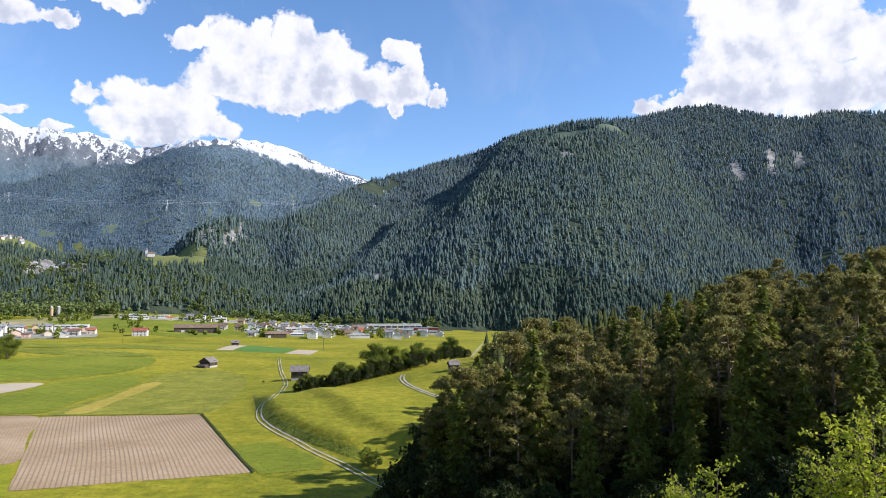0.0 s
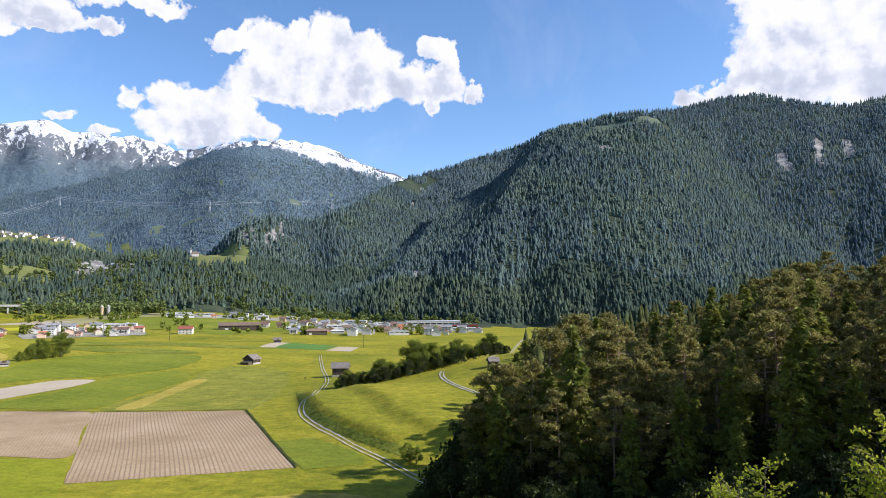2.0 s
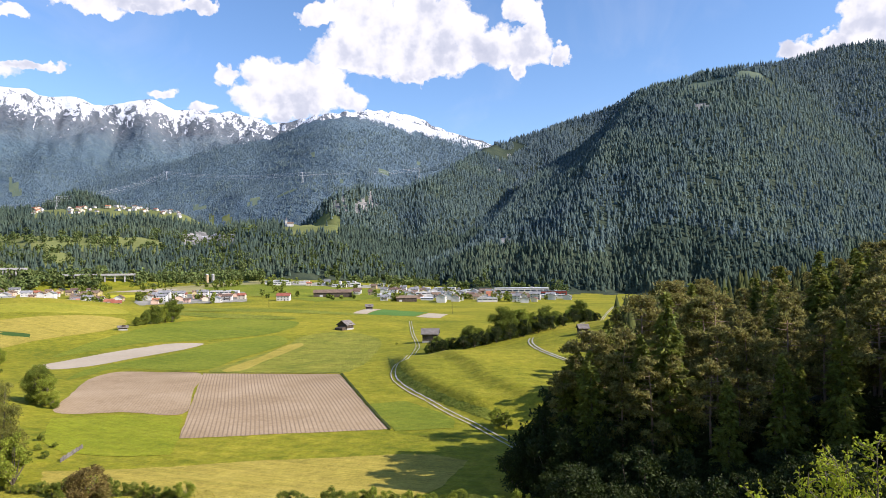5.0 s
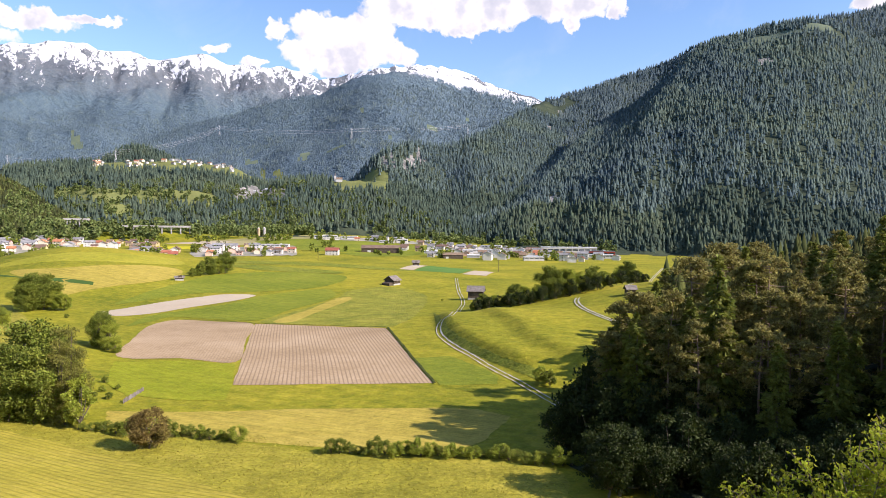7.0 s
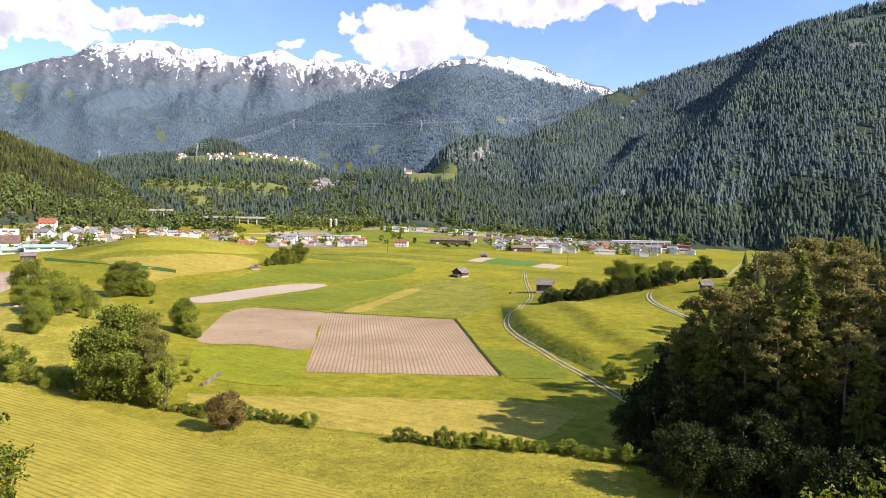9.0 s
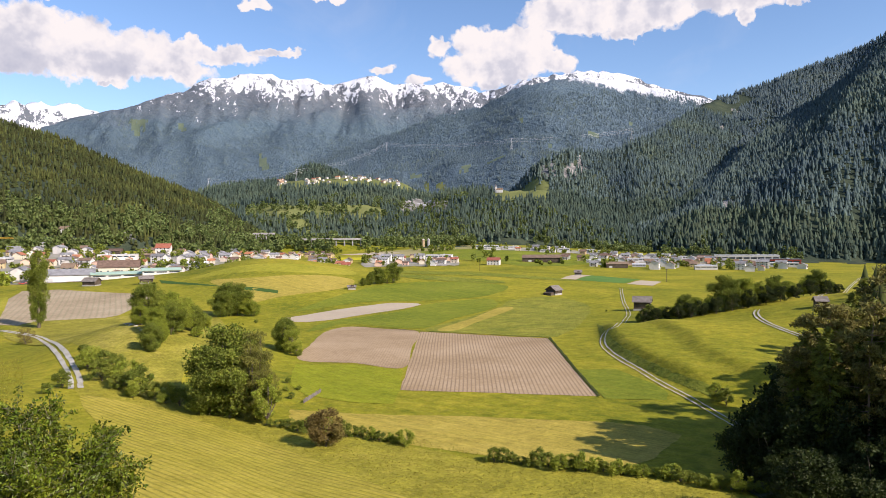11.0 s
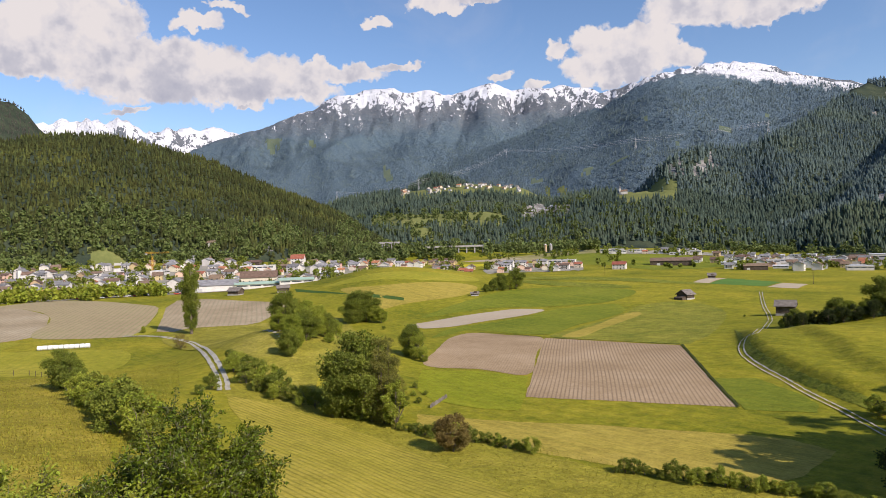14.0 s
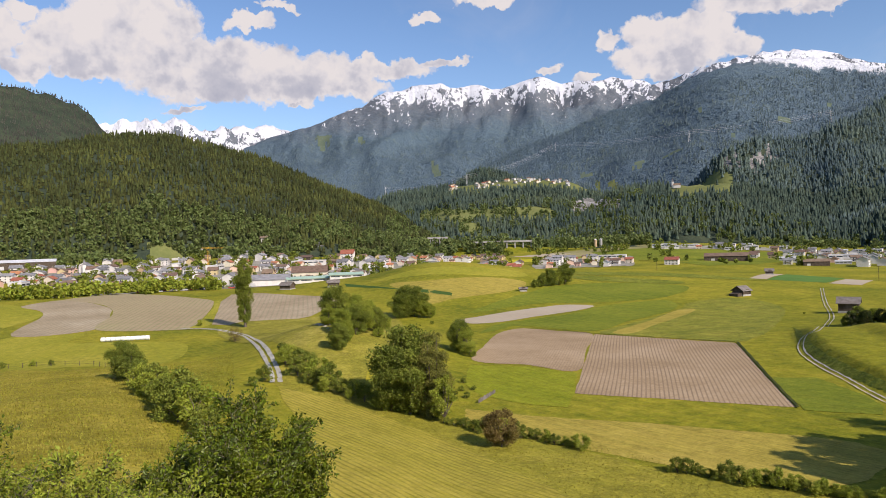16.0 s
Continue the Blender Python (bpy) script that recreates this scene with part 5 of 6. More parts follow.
for i, (az, r, h) in enumerate(((0.6, 78, 15), (-0.9, 76.5, 17.5), (-2.2, 79, 18.5), (-3.4, 77, 19.5), (-0.5, 85, 16.5), (-1.8, 86, 18), (-4.6, 79, 20), (-1.4, 82, 18), (-3.0, 83.5, 20), (-4.4, 84, 21), (-0.6, 91, 17), (-2.0, 92, 19.5), (-3.6, 90, 21), (-5.6, 77, 20.5), (-6.4, 82, 22), (-5.2, 88, 22), (0.2, 80, 15.5))):
    SPRUCES.put(i, *plan(az, r), i * 77, h / 22)
az = -4.0
while az > -36:
    r = rnd.uniform(72.5, 76)
    x, y = plan(az, r)
    most = EYE + r * math.tan(radians(float(along(np.array(az), CROWNS, 0.3)) - rnd.uniform(1.0, 6.0))) - gz(x, y)
    (SPRUCES if rnd.random() < 0.35 else PINES).put(rnd.randrange(9), x, y, rnd.uniform(0, 360), min(most, 20) / 22)
    az -= rnd.uniform(1.6, 3.2)

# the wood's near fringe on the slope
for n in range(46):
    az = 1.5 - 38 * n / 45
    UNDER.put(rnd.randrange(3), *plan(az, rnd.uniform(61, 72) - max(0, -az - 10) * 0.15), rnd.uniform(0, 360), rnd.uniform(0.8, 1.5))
for n in range(7):
    az, r = -12 - 24 * n / 6, rnd.uniform(67, 72)
    x, y = plan(az, r)
    most = EYE + r * math.tan(radians(float(along(np.array(az), CROWNS, 0.3)) - rnd.uniform(2.5, 9.0))) - gz(x, y)
    SPRUCES.put(rnd.randrange(4), x, y, rnd.uniform(0, 360), max(4.0, min(most, 17)) / 22)

# leaning bare-stemmed pine at the front of the wood
x, y = plan(-11.0, 84)
stand(pine(77, 22, "leaning pine with a long bare pale trunk", 0.10, 0.55), x - 1.5, y, 0, 0.93, first=True)

# trees and bushes in the fields
LIME = Kinds(*[broadleaf("field_tree", 90 + i, 9.0, 8.0, "rounded leafy green field tree in full leaf", (LEAF, LEAF_DARK, LEAF)[i], 0.27, 56, 150, 0.04, "field trees") for i in range(3)])
SHRUB = Kinds(*[broadleaf("field_bush", 110 + i, 3.0, 3.6, "low rounded green field bush", (LEAF_DARK, LEAF, LEAF_DARK)[i], 0.18, 26, 160, 0.02, "field bushes", "bush") for i in range(3)])
put = LIME.put
for i, (az, r, s, k) in enumerate([
    (47.5, 100, 1.2, 1), (46.5, 104, 1.3, 1), (46.6, 98, 1.0, 1), (48.2, 99, 0.7, 1), (42.1, 157, 0.78, 1), (41.6, 153, 0.7, 0), (41.1, 149, 0.5, 0), (52.2, 150, 0.85, 0), (51.7, 141, 0.75, 0), (50.4, 152, 0.85, 2), (51.3, 158, 1.05, 0), (50.0, 160, 0.95, 2), (49.4, 166, 0.8, 0), (50.8, 165, 1.05, 2), (52.7, 163, 0.95, 1), (52.4, 136, 0.55, 1), (52.0, 146, 0.8, 2), (49.2, 156, 0.62, 1), (51.0, 148, 0.7, 1), (53.2, 158, 0.8, 0), (48.5, 172, 0.6, 2),
    (47.2, 238, 0.85, 1), (46.6, 240, 1.2, 1), (45.9, 240, 1.15, 1), (45.2, 238, 0.95, 2), (44.6, 236, 0.75, 2), (34.2, 318, 0.85, 1), (33.5, 322, 1.2, 0), (33.0, 324, 1.05, 1), (34.9, 314, 0.6, 1), (35.5, 310, 0.4, 1), (69.0, 134, 0.72, 1), (68.5, 130, 0.6, 1), (63.5, 250, 0.4, 0),
]):
    put(k, *plan(az, r), i * 71, s)
# hedgerow on the knoll beyond the lane
for i, (az, r, s) in enumerate([(12.3, 196, 0.42), (11.4, 197, 0.5), (10.5, 198, 0.55), (9.6, 197, 0.62), (8.7, 199, 0.68), (7.8, 201, 0.75), (6.8, 203, 0.85), (5.6, 206, 1.05), (4.4, 209, 1.2), (3.2, 213, 1.1), (2.2, 218, 0.8),
                                (1.2, 226, 0.75), (0.2, 236, 0.95), (-0.8, 246, 0.85), (4.9, 212, 0.9), (3.8, 218, 0.9), (-1.6, 262, 0.5), (9.1, 203, 0.5), (7.2, 208, 0.6)]):
    put(i, *plan(az, r), i * 53, s, label="leafy tree in a hedgerow on a green knoll")
    UNDER.put(i, *plan(az - 0.45, r - 2.5), i * 31, 0.55 + 0.5 * s, label="dense bush in a hedgerow on a green knoll")
# bank of bushes between the lane and the trees on the left
for i, (az, r, s) in enumerate([(57.0, 138, 1.0), (56.4, 132, 1.3), (55.7, 127, 1.4), (55.0, 122, 1.4), (54.2, 117, 1.25), (53.3, 113, 1.15), (52.4, 109, 1.0), (51.4, 106, 0.9), (50.4, 104, 0.8), (49.5, 102, 0.75), (56.9, 130, 1.0), (55.9, 121, 1.0), (54.8, 115, 1.0), (53.8, 110, 0.85), (58.6, 118, 0.8), (59.6, 114, 0.65),
                                (48.9, 99, 0.7), (47.6, 118, 0.6), (46.0, 128, 0.5), (49.0, 150, 0.7), (47.6, 165, 0.6), (44.4, 220, 0.5), (48.5, 180, 0.8), (68.9, 126, 1.2), (68.2, 118, 1.25), (67.6, 111, 1.25), (67.0, 105, 1.3), (66.4, 98, 1.35), (65.8, 92, 1.45), (65.2, 87, 1.5), (64.6, 82, 1.5), (64.0, 77, 1.4), (66.0, 86, 1.2), (66.8, 95, 1.2), (67.4, 103, 1.1), (65.4, 80, 1.2), (63.4, 72, 1.2), (75.2, 184, 0.5), (74.0, 181, 0.4), (77.0, 186, 0.6), (6.2, 109, 0.9), (5.6, 107, 0.7), (14.9, 236, 0.3)]):
    SHRUB.put(i, *plan(az, r), i * 47, s)
# hedge at the foot of the mown slope
for i in range(58):
    az = 46.5 - 43.5 * i / 57
    if 25.5 < az < 31.5:
        continue
    r = float(along(np.array(az), MEADOW_END)) - 1.5 + rnd.uniform(-0.8, 0.8)
    SHRUB.put(rnd.randrange(3), *plan(az, r), rnd.uniform(0, 360), rnd.uniform(0.35, 0.72), tall=rnd.uniform(0.8, 1.1), label="low ragged hedge bush below a mown meadow")

x, y = plan(44.5, 97)
stand(broadleaf("willow_tree", 130, 13.6, 6.6, "tall olive-green willow with drooping twigs", LEAF_OLIVE, 0.34, 84, 190, 0.0, "", "tree", 1.0, 0.5), x, y, first=True)
x, y = plan(43.7, 94)
stand(broadleaf("young_tree", 131, 7.5, 4.2, "slender light green young tree beside the willow", LEAF, 0.26, 34, 230, 0.0), x, y, first=True)
x, y = plan(38.8, 82)
stand(broadleaf("plum_tree", 132, 5.4, 5.4, "small reddish-brown tree in the hedge", LEAF_RED, 0.22, 38, 220, 0.05), x, y, first=True)

x, y = plan(60.8, 196)
stand(broadleaf("bare_shrub", 133, 5.0, 5.0, "thin brownish shrub with few leaves on a dry bank", LEAF_RED, 0.16, 30, 40, 0.05, "", "bush"), x, y, first=True)


def outcrop(seed, size):
    """A weathered boulder, flattened and broken by noise."""
    rnd = random.Random(seed)
    bm = bmesh.new()
    bmesh.ops.create_icosphere(bm, subdivisions=2, radius=size)
    for v in bm.verts:
        v.co *= rnd.uniform(0.7, 1.15)
        v.co.z *= 0.5
    me = bpy.data.meshes.new("boulder")
    bm.to_mesh(me)
    bm.free()
    me.materials.append(BOULDER)
    return tagged(new("boulder", me), "pale weathered rock outcrop in dry grass", "rock", "rock outcrop")


BOULDER = surface("pale_boulder", [(0.26, 0.245, 0.21), (0.38, 0.36, 0.32), (0.50, 0.48, 0.43)], 0.4, 3, bump_size=0.08, spec=0.15)
for i, (x, y) in enumerate([(-631.1, 388.4), (-638.1, 398.2), (-643.7, 408.9), (-617.8, 396.4), (-582.2, 377.4), (-543.5, 354.6), (-517.1, 339.6), (-492.7, 326.3), (-468.0, 312.6), (-447.9, 301.6), (-607.8, 381.9), (-554.8, 357.6), (-621.5, 353.1), (-611.0, 327.1), (-633.0, 335.3), (-534.3, 352.2)]):
    stand(outcrop(i, 0.6 + 0.5 * (i * 7 % 5) / 4), x, y, i * 40, first=True, sink=0.05)

for i, (az, r) in enumerate(((54.3, 166), (54.0, 163), (53.8, 160), (53.5, 157), (53.3, 154), (53.0, 151), (52.9, 148), (53.6, 163), (52.6, 145), (53.2, 159))):
    stand(outcrop(40 + i, 0.45 + 0.35 * (i * 3 % 4) / 3), *plan(az, r), i * 50, first=True, sink=0.05)


def poplar():
    rnd = np.random.RandomState(140)
    ob = thing("poplar_tree", "tall slim columnar poplar beside the gravel lane", "tree")
    tubes = Tubes(7)
    tubes.add([Vector((0, 0, -0.2)), Vector((0.1, 0, 8)), Vector((0.2, 0, 16)), Vector((0.3, 0, 23))], [0.5, 0.36, 0.2, 0.03])
    cs, ss = [], []
    for i in range(150):
        f = (i + rnd.rand()) / 150
        w = 3.0 * (0.55 + 0.75 * f) * (1 - f**4) ** 0.6 if f < 0.88 else 2.2 * (1 - f) / 0.12 + 0.25
        a, q = rnd.uniform(0, 6.283), rnd.uniform(0.4, 1.0) * w
        c = np.array([math.cos(a) * q, math.sin(a) * q, 2.6 + 21.2 * f])
        cs.append(c)
        ss.append(rnd.uniform(0.75, 1.25) * (1.0 if f < 0.85 else 0.6))
        if i % 2:
            tubes.add([Vector((0.1, 0, max(1.5, c[2] - 3))), Vector(c)], [0.09, 0.02])
    part("trunk", tubes.mesh("trunk", BARK), ob)
    c, d = clumpy(rnd, cs, ss, 190, 1.5, 0.3)
    part("crown", leaves("crown", c, d + np.array([0, 0, 0.9]), 0.34, LEAF_DARK, rnd, 0.6, 0.1), ob)
    return ob


stand(poplar(), *plan(60.0, 239), 0, 1.0, first=True)


def branchy(name, seed, high, wide, label, material, leaf, stems, twigs, per_twig, category="bush", spread=0.5):
    """A near bush: stems that fork into twigs set with single leaves."""
    rnd = np.random.RandomState(seed)
    ob = thing(name, label, category)
    tubes, cs, ds = Tubes(5), [], []
    for s in range(stems):
        a, out = rnd.uniform(0, 6.283), rnd.uniform(0.1, 1.0) ** 0.7 * wide * 0.5
        foot = np.array([math.cos(a), math.sin(a), 0]) * out * 0.25
        tip = np.array([math.cos(a) * out, math.sin(a) * out, high * (1 - 0.42 * (2 * out / wide) ** 2) * rnd.uniform(0.72, 1.03)])
        mid = foot * 0.4 + tip * 0.6 + np.array([0, 0, 0.08 * high]) - tip * np.array([0.15, 0.15, 0])
        pts = [foot + np.array([0, 0, -0.1]), (foot + mid) / 2, mid, tip]
        tubes.add([Vector(p) for p in pts], [0.014 * high * 0.6 + 0.012, 0.03, 0.02, 0.005])
        for t in range(twigs):
            f = rnd.uniform(0.18, 1.0)
            root = (pts[1] * (1 - f * 2) + pts[2] * f * 2) if f < 0.5 else (pts[2] * (2 - f * 2) + pts[3] * (f * 2 - 1))
            way = ball(rnd, 1)[0] * np.array([1, 1, 0.6]) + np.array([math.cos(a) * 0.4, math.sin(a) * 0.4, 0.45])
            long = spread * rnd.uniform(0.5, 1.2) * (1.25 - 0.5 * f)
            end = root + way / np.linalg.norm(way) * long
            tubes.add([Vector(root), Vector(end)], [0.010, 0.003])
            u = rnd.rand(per_twig) ** 0.8
            cs.append(root + (end - root) * u[:, None] + rnd.normal(size=(per_twig, 3)) * leaf * 0.55)
            ds.append(way * 0.6 + rnd.normal(size=(per_twig, 3)) * 0.8 + np.array([0, 0, 0.15]))
    part("branch", tubes.mesh("branch", BARK), ob)
    part("foliage", leaves("foliage", np.concatenate(cs), np.concatenate(ds), leaf, material, rnd, 0.52, 0.16), ob)
    return ob


def place_top(ob, az, r, top, high):
    """Stands a near bush of that height so that its top reaches top degrees."""
    x, y = plan(az, r)
    need = EYE + r * math.tan(radians(top)) - gz(x, y)
    high = max(c.co.z for o in ob.children for c in o.data.vertices) - 0.15
    return stand(ob, x, y, az * 3, max(0.35, need / high), first=True)


place_top(branchy("hazel_bush", 150, 7.0, 5.3, "large glossy dark green leafy bush in front of the meadow", LEAF_SHINY, 0.135, 50, 32, 32, spread=0.95), 59.6, 24.5, -10.2, 7.0)
place_top(branchy("hazel_bush", 151, 6.0, 5.4, "broad leafy green bush on the slope", LEAF_SHINY, 0.17, 34, 26, 20, spread=0.95), 63.4, 21, -14.2, 6.0)
place_top(branchy("hazel_bush", 152, 4.5, 5.0, "low dense green bush on the slope", LEAF_SHINY, 0.15, 30, 24, 18, spread=0.85), 69.0, 18, -15.4, 4.5)
place_top(branchy("hazel_bush", 153, 4.5, 5.0, "low dense green bush on the slope", LEAF, 0.15, 30, 24, 18, spread=0.85), 74.5, 17, -13.6, 4.5)
place_top(branchy("bramble_bush", 156, 3.4, 4.4, "low tangled yellow-green bush on the slope", LEAF, 0.12, 34, 24, 18, spread=0.75), 71.6, 16.5, -15.8, 3.4)
place_top(branchy("bramble_bush", 157, 3.2, 4.4, "low tangled yellow-green bush on the slope", LEAF, 0.12, 34, 24, 18, spread=0.75), 64.2, 17.0, -18.2, 3.2)
place_top(branchy("bramble_bush", 154, 3.0, 4.0, "low tangled green brambles on the slope", LEAF, 0.13, 28, 22, 16, spread=0.75), 66.3, 15.5, -17.2, 3.0)
place_top(branchy("cherry_branch_tree", 155, 6.0, 4.2, "young cherry tree with dark hanging leaves", LEAF_SHINY, 0.13, 9, 20, 16, "tree", 0.75), 79.5, 13, -8.6, 6.0)
place_top(branchy("ash_sapling", 160, 5.0, 3.0, "sunlit young sapling with bright yellow-green leaves", LEAF_BRIGHT, 0.075, 30, 30, 26, "tree", 0.6), -32.4, 11.0, -6.4, 5.0)
place_top(branchy("ash_sapling", 161, 4.0, 3.2, "sunlit young sapling with bright yellow-green leaves", LEAF_BRIGHT, 0.075, 26, 26, 24, "tree", 0.55), -21.6, 12.0, -11.8, 4.0)
place_top(branchy("ash_sapling", 162, 3.4, 3.4, "low sunlit sapling with bright yellow-green leaves", LEAF_BRIGHT, 0.078, 26, 24, 22, "tree", 0.55), -16.4, 12.5, -14.8, 3.4)
place_top(branchy("ash_sapling", 163, 2.8, 3.0, "low sunlit sapling with bright yellow-green leaves", LEAF_BRIGHT, 0.078, 20, 22, 20, "tree", 0.5), -11.8, 12.5, -18.6, 2.8)


def scatter(name, n, area, keep, high, label, seed, material):
    """Leafy valley trees too far off to count, as one mesh."""
    rnd = np.random.RandomState(seed)
    a0, a1, r0, r1 = area
    az, r = rnd.uniform(a0, a1, n), np.sqrt(rnd.uniform(r0 * r0, r1 * r1, n))
    ok = keep(az, r)
    az, r = az[ok], r[ok]
    n = len(az)
    x, y = -r * np.sin(np.radians(az)), r * np.cos(np.radians(az))
    z, h = ground_height(x, y), high * rnd.uniform(0.45, 1.25, n)
    k = 70
    v = ball(rnd, n * k).reshape(n, k, 3) * rnd.uniform(0.55, 1.1, (n, k, 1))
    lump = 1 + 0.3 * np.sin(3 * v + rnd.uniform(0, 6, (n, 1, 3)))
    p = v * lump * np.stack([h * 0.36, h * 0.36, h * 0.46], 1)[:, None, :] + np.stack([x, y, z + 0.5 * h], 1)[:, None, :]
    d = (v + rnd.normal(size=v.shape) * 0.7).reshape(-1, 3)
    me = leaves(name, p.reshape(-1, 3), d, high * 0.2, material, rnd, 1.25, 0.12)
    return tagged(new(name, me), label, "trees", kind="stuff")


scatter("valley_trees", 2700, (0, 48, 830, 1600), lambda a, r: (r > 905 + 9 * np.maximum(a, 0) + 25 * np.sin(a / 3)) & (r < 960 + 20 * np.maximum(a, 0)), 12, "light green riverside trees below the mountain forest", 7, RIVER)
scatter("valley_trees", 1500, (26, 48, 800, 1260), lambda a, r: (r > 905 + 25 * np.sin(a * 1.9)) & (np.sin(a * 2.3 + r / 60) > -0.75), 14, "light green mixed trees along the river and the motorway", 12, RIVER)
scatter("valley_trees", 1300, (38, 80, 820, 1010), lambda a, r: r > 840 + 40 * np.sin(a / 2), 13, "leafy trees at the foot of the wooded hill", 8, RIVER)
scatter("valley_trees", 620, (44, 78, 455, 860), lambda a, r: np.sin(a * 1.7) + np.sin(r / 23) > -0.2, 7.5, "leafy garden trees between town houses", 9, LEAF_DARK)
scatter("valley_trees", 150, (62, 78, 420, 470), lambda a, r: r > 425 + 12 * np.sin(a), 8, "row of leafy trees before the town", 10, LEAF)
scatter("valley_trees", 620, (1, 40, 560, 880), lambda a, r: np.sin(a * 1.3 + 1) + np.sin(r / 31) > 0.3, 7, "leafy trees among workshops and farms", 11, LEAF_DARK)

# ---- houses, barns and works ----
def block(w, d, h, at=(0, 0, 0), bevel=0.0):
    bm = bmesh.new()
    bmesh.ops.create_cube(bm, size=1.0, matrix=Matrix.LocRotScale((at[0], at[1], at[2] + h / 2), None, (w, d, h)))
    if bevel:
        bmesh.ops.bevel(bm, geom=bm.edges[:], offset=bevel, segments=1, affect="EDGES")
    return bm


def finish(name, bm, material, parent=None, label=""):
    me = bpy.data.meshes.new(name)
    bm.to_mesh(me)
    bm.free()
    me.materials.append(material)
    ob = new(name, me)
    if parent:
        ob.parent = parent
    return tagged(ob, label)


def prism(w, d, h, rise):
    """Walls with gable ends to the left and right."""
    bm = bmesh.new()
    v = [bm.verts.new(p) for p in ((-w / 2, -d / 2, 0), (w / 2, -d / 2, 0), (w / 2, d / 2, 0), (-w / 2, d / 2, 0), (-w / 2, -d / 2, h), (w / 2, -d / 2, h), (w / 2, d / 2, h), (-w / 2, d / 2, h), (-w / 2, 0, h + rise), (w / 2, 0, h + rise))]
    for f in ((0, 1, 5, 4), (1, 2, 6, 9, 5), (2, 3, 7, 6), (3, 0, 4, 8, 7), (4, 5, 9, 8), (6, 7, 8, 9), (3, 2, 1, 0)):
        bm.faces.new([v[i] for i in f])
    return bm


def gable_roof(w, d, h, rise, over=0.7, thick=0.22):
    bm = bmesh.new()
    slope = rise / (d / 2)
    for s in (-1, 1):
        y0, y1 = 0.0, s * (d / 2 + over)
        z0, z1 = h + rise + 0.04, h - over * slope + 0.04
        c = [(-w / 2 - over, y0, z0), (w / 2 + over, y0, z0), (w / 2 + over, y1, z1), (-w / 2 - over, y1, z1)]
        low = [bm.verts.new(p) for p in c]
        top = [bm.verts.new((p[0], p[1], p[2] + thick)) for p in c]
        for f in ([low[3], low[2], low[1], low[0]], top, *[[low[i], low[(i + 1) % 4], top[(i + 1) % 4], top[i]] for i in range(4)]):
            bm.faces.new(f)
    bmesh.ops.recalc_face_normals(bm, faces=bm.faces[:])
    return bm


def plaster(name, c):
    return surface(name, [tuple(v * 0.86 for v in c), c, tuple(min(0.85, v * 1.06) for v in c)], 0.25, 2.0, rough=0.85, random=0.08, spec=0.2)


WHITE, CREAM, OCHRE, GREYWALL, PINKISH = plaster("white_plaster", (0.58, 0.56, 0.52)), plaster("cream_plaster", (0.56, 0.50, 0.39)), plaster("ochre_plaster", (0.46, 0.36, 0.20)), plaster("grey_panel", (0.46, 0.46, 0.45)), plaster("rose_plaster", (0.58, 0.38, 0.30))
TILE_RED = surface("red_roof_tiles", [(0.24, 0.085, 0.05), (0.32, 0.12, 0.07), (0.38, 0.165, 0.10)], 0.5, 4, bump_size=0.05, random=0.25, spec=0.2)
TILE_BROWN = surface("brown_roof_tiles", [(0.11, 0.075, 0.055), (0.155, 0.105, 0.078), (0.20, 0.14, 0.105)], 0.5, 4, bump_size=0.05, random=0.25, spec=0.2)
TILE_GREY = surface("grey_roofing", [(0.13, 0.13, 0.135), (0.19, 0.19, 0.195), (0.25, 0.25, 0.25)], 0.4, 4, bump_size=0.03, random=0.25, spec=0.25)
SHEET = surface("metal_sheet", [(0.42, 0.43, 0.44), (0.52, 0.53, 0.54), (0.62, 0.62, 0.62)], 0.2, 3, rough=0.5, random=0.1, spec=0.4)
GREEN_SHEET = surface("green_sheet", [(0.24, 0.36, 0.29), (0.32, 0.44, 0.36)], 0.2, 3, rough=0.55, spec=0.3)
PLANK = surface("weathered_planks", [(0.050, 0.038, 0.028), (0.085, 0.066, 0.050), (0.130, 0.105, 0.082)], 0.7, 9, bump_size=0.03, spec=0.15)
SHINGLE = surface("weathered_shingles", [(0.12, 0.105, 0.092), (0.17, 0.150, 0.135), (0.22, 0.20, 0.18)], 0.8, 8, bump_size=0.03, spec=0.15)
PANE = surface("window_glass", [(0.03, 0.04, 0.05), (0.05, 0.065, 0.08)], 0.5, 2, rough=0.12, spec=0.6)
REDPAINT = plaster("red_paint", (0.42, 0.07, 0.045))
ORANGE = plaster("orange_paint", (0.55, 0.20, 0.035))
CONCRETE = surface("concrete", [(0.24, 0.235, 0.22), (0.31, 0.30, 0.28), (0.38, 0.37, 0.35)], 0.2, 2, bump_size=0.03, spec=0.2)
ASPHALT = surface("asphalt", [(0.045, 0.045, 0.048), (0.065, 0.065, 0.068), (0.10, 0.10, 0.10)], 0.1, 3, bump_size=0.01, spec=0.2)


def openings(ob, w, d, h, wall_w, rows, cols, size=(1.1, 1.3)):
    """Window panes with a frame on the two long sides, and a door in the front."""
    for side in (-1, 1):
        for i in range(rows):
            for j in range(cols):
                x, z = (j + 0.5 - cols / 2) * w / cols, 1.0 + i * 2.7
                if z + size[1] > h:
                    continue
                if side < 0 and i == 0 and j == cols // 2:
                    finish("door", block(1.2, 0.08, 2.1, (x, side * (d / 2 + 0.03), 0.02)), PLANK, ob)
                    continue
                finish("window", block(size[0], 0.08, size[1], (x, side * (d / 2 + 0.03), z)), PANE, ob)


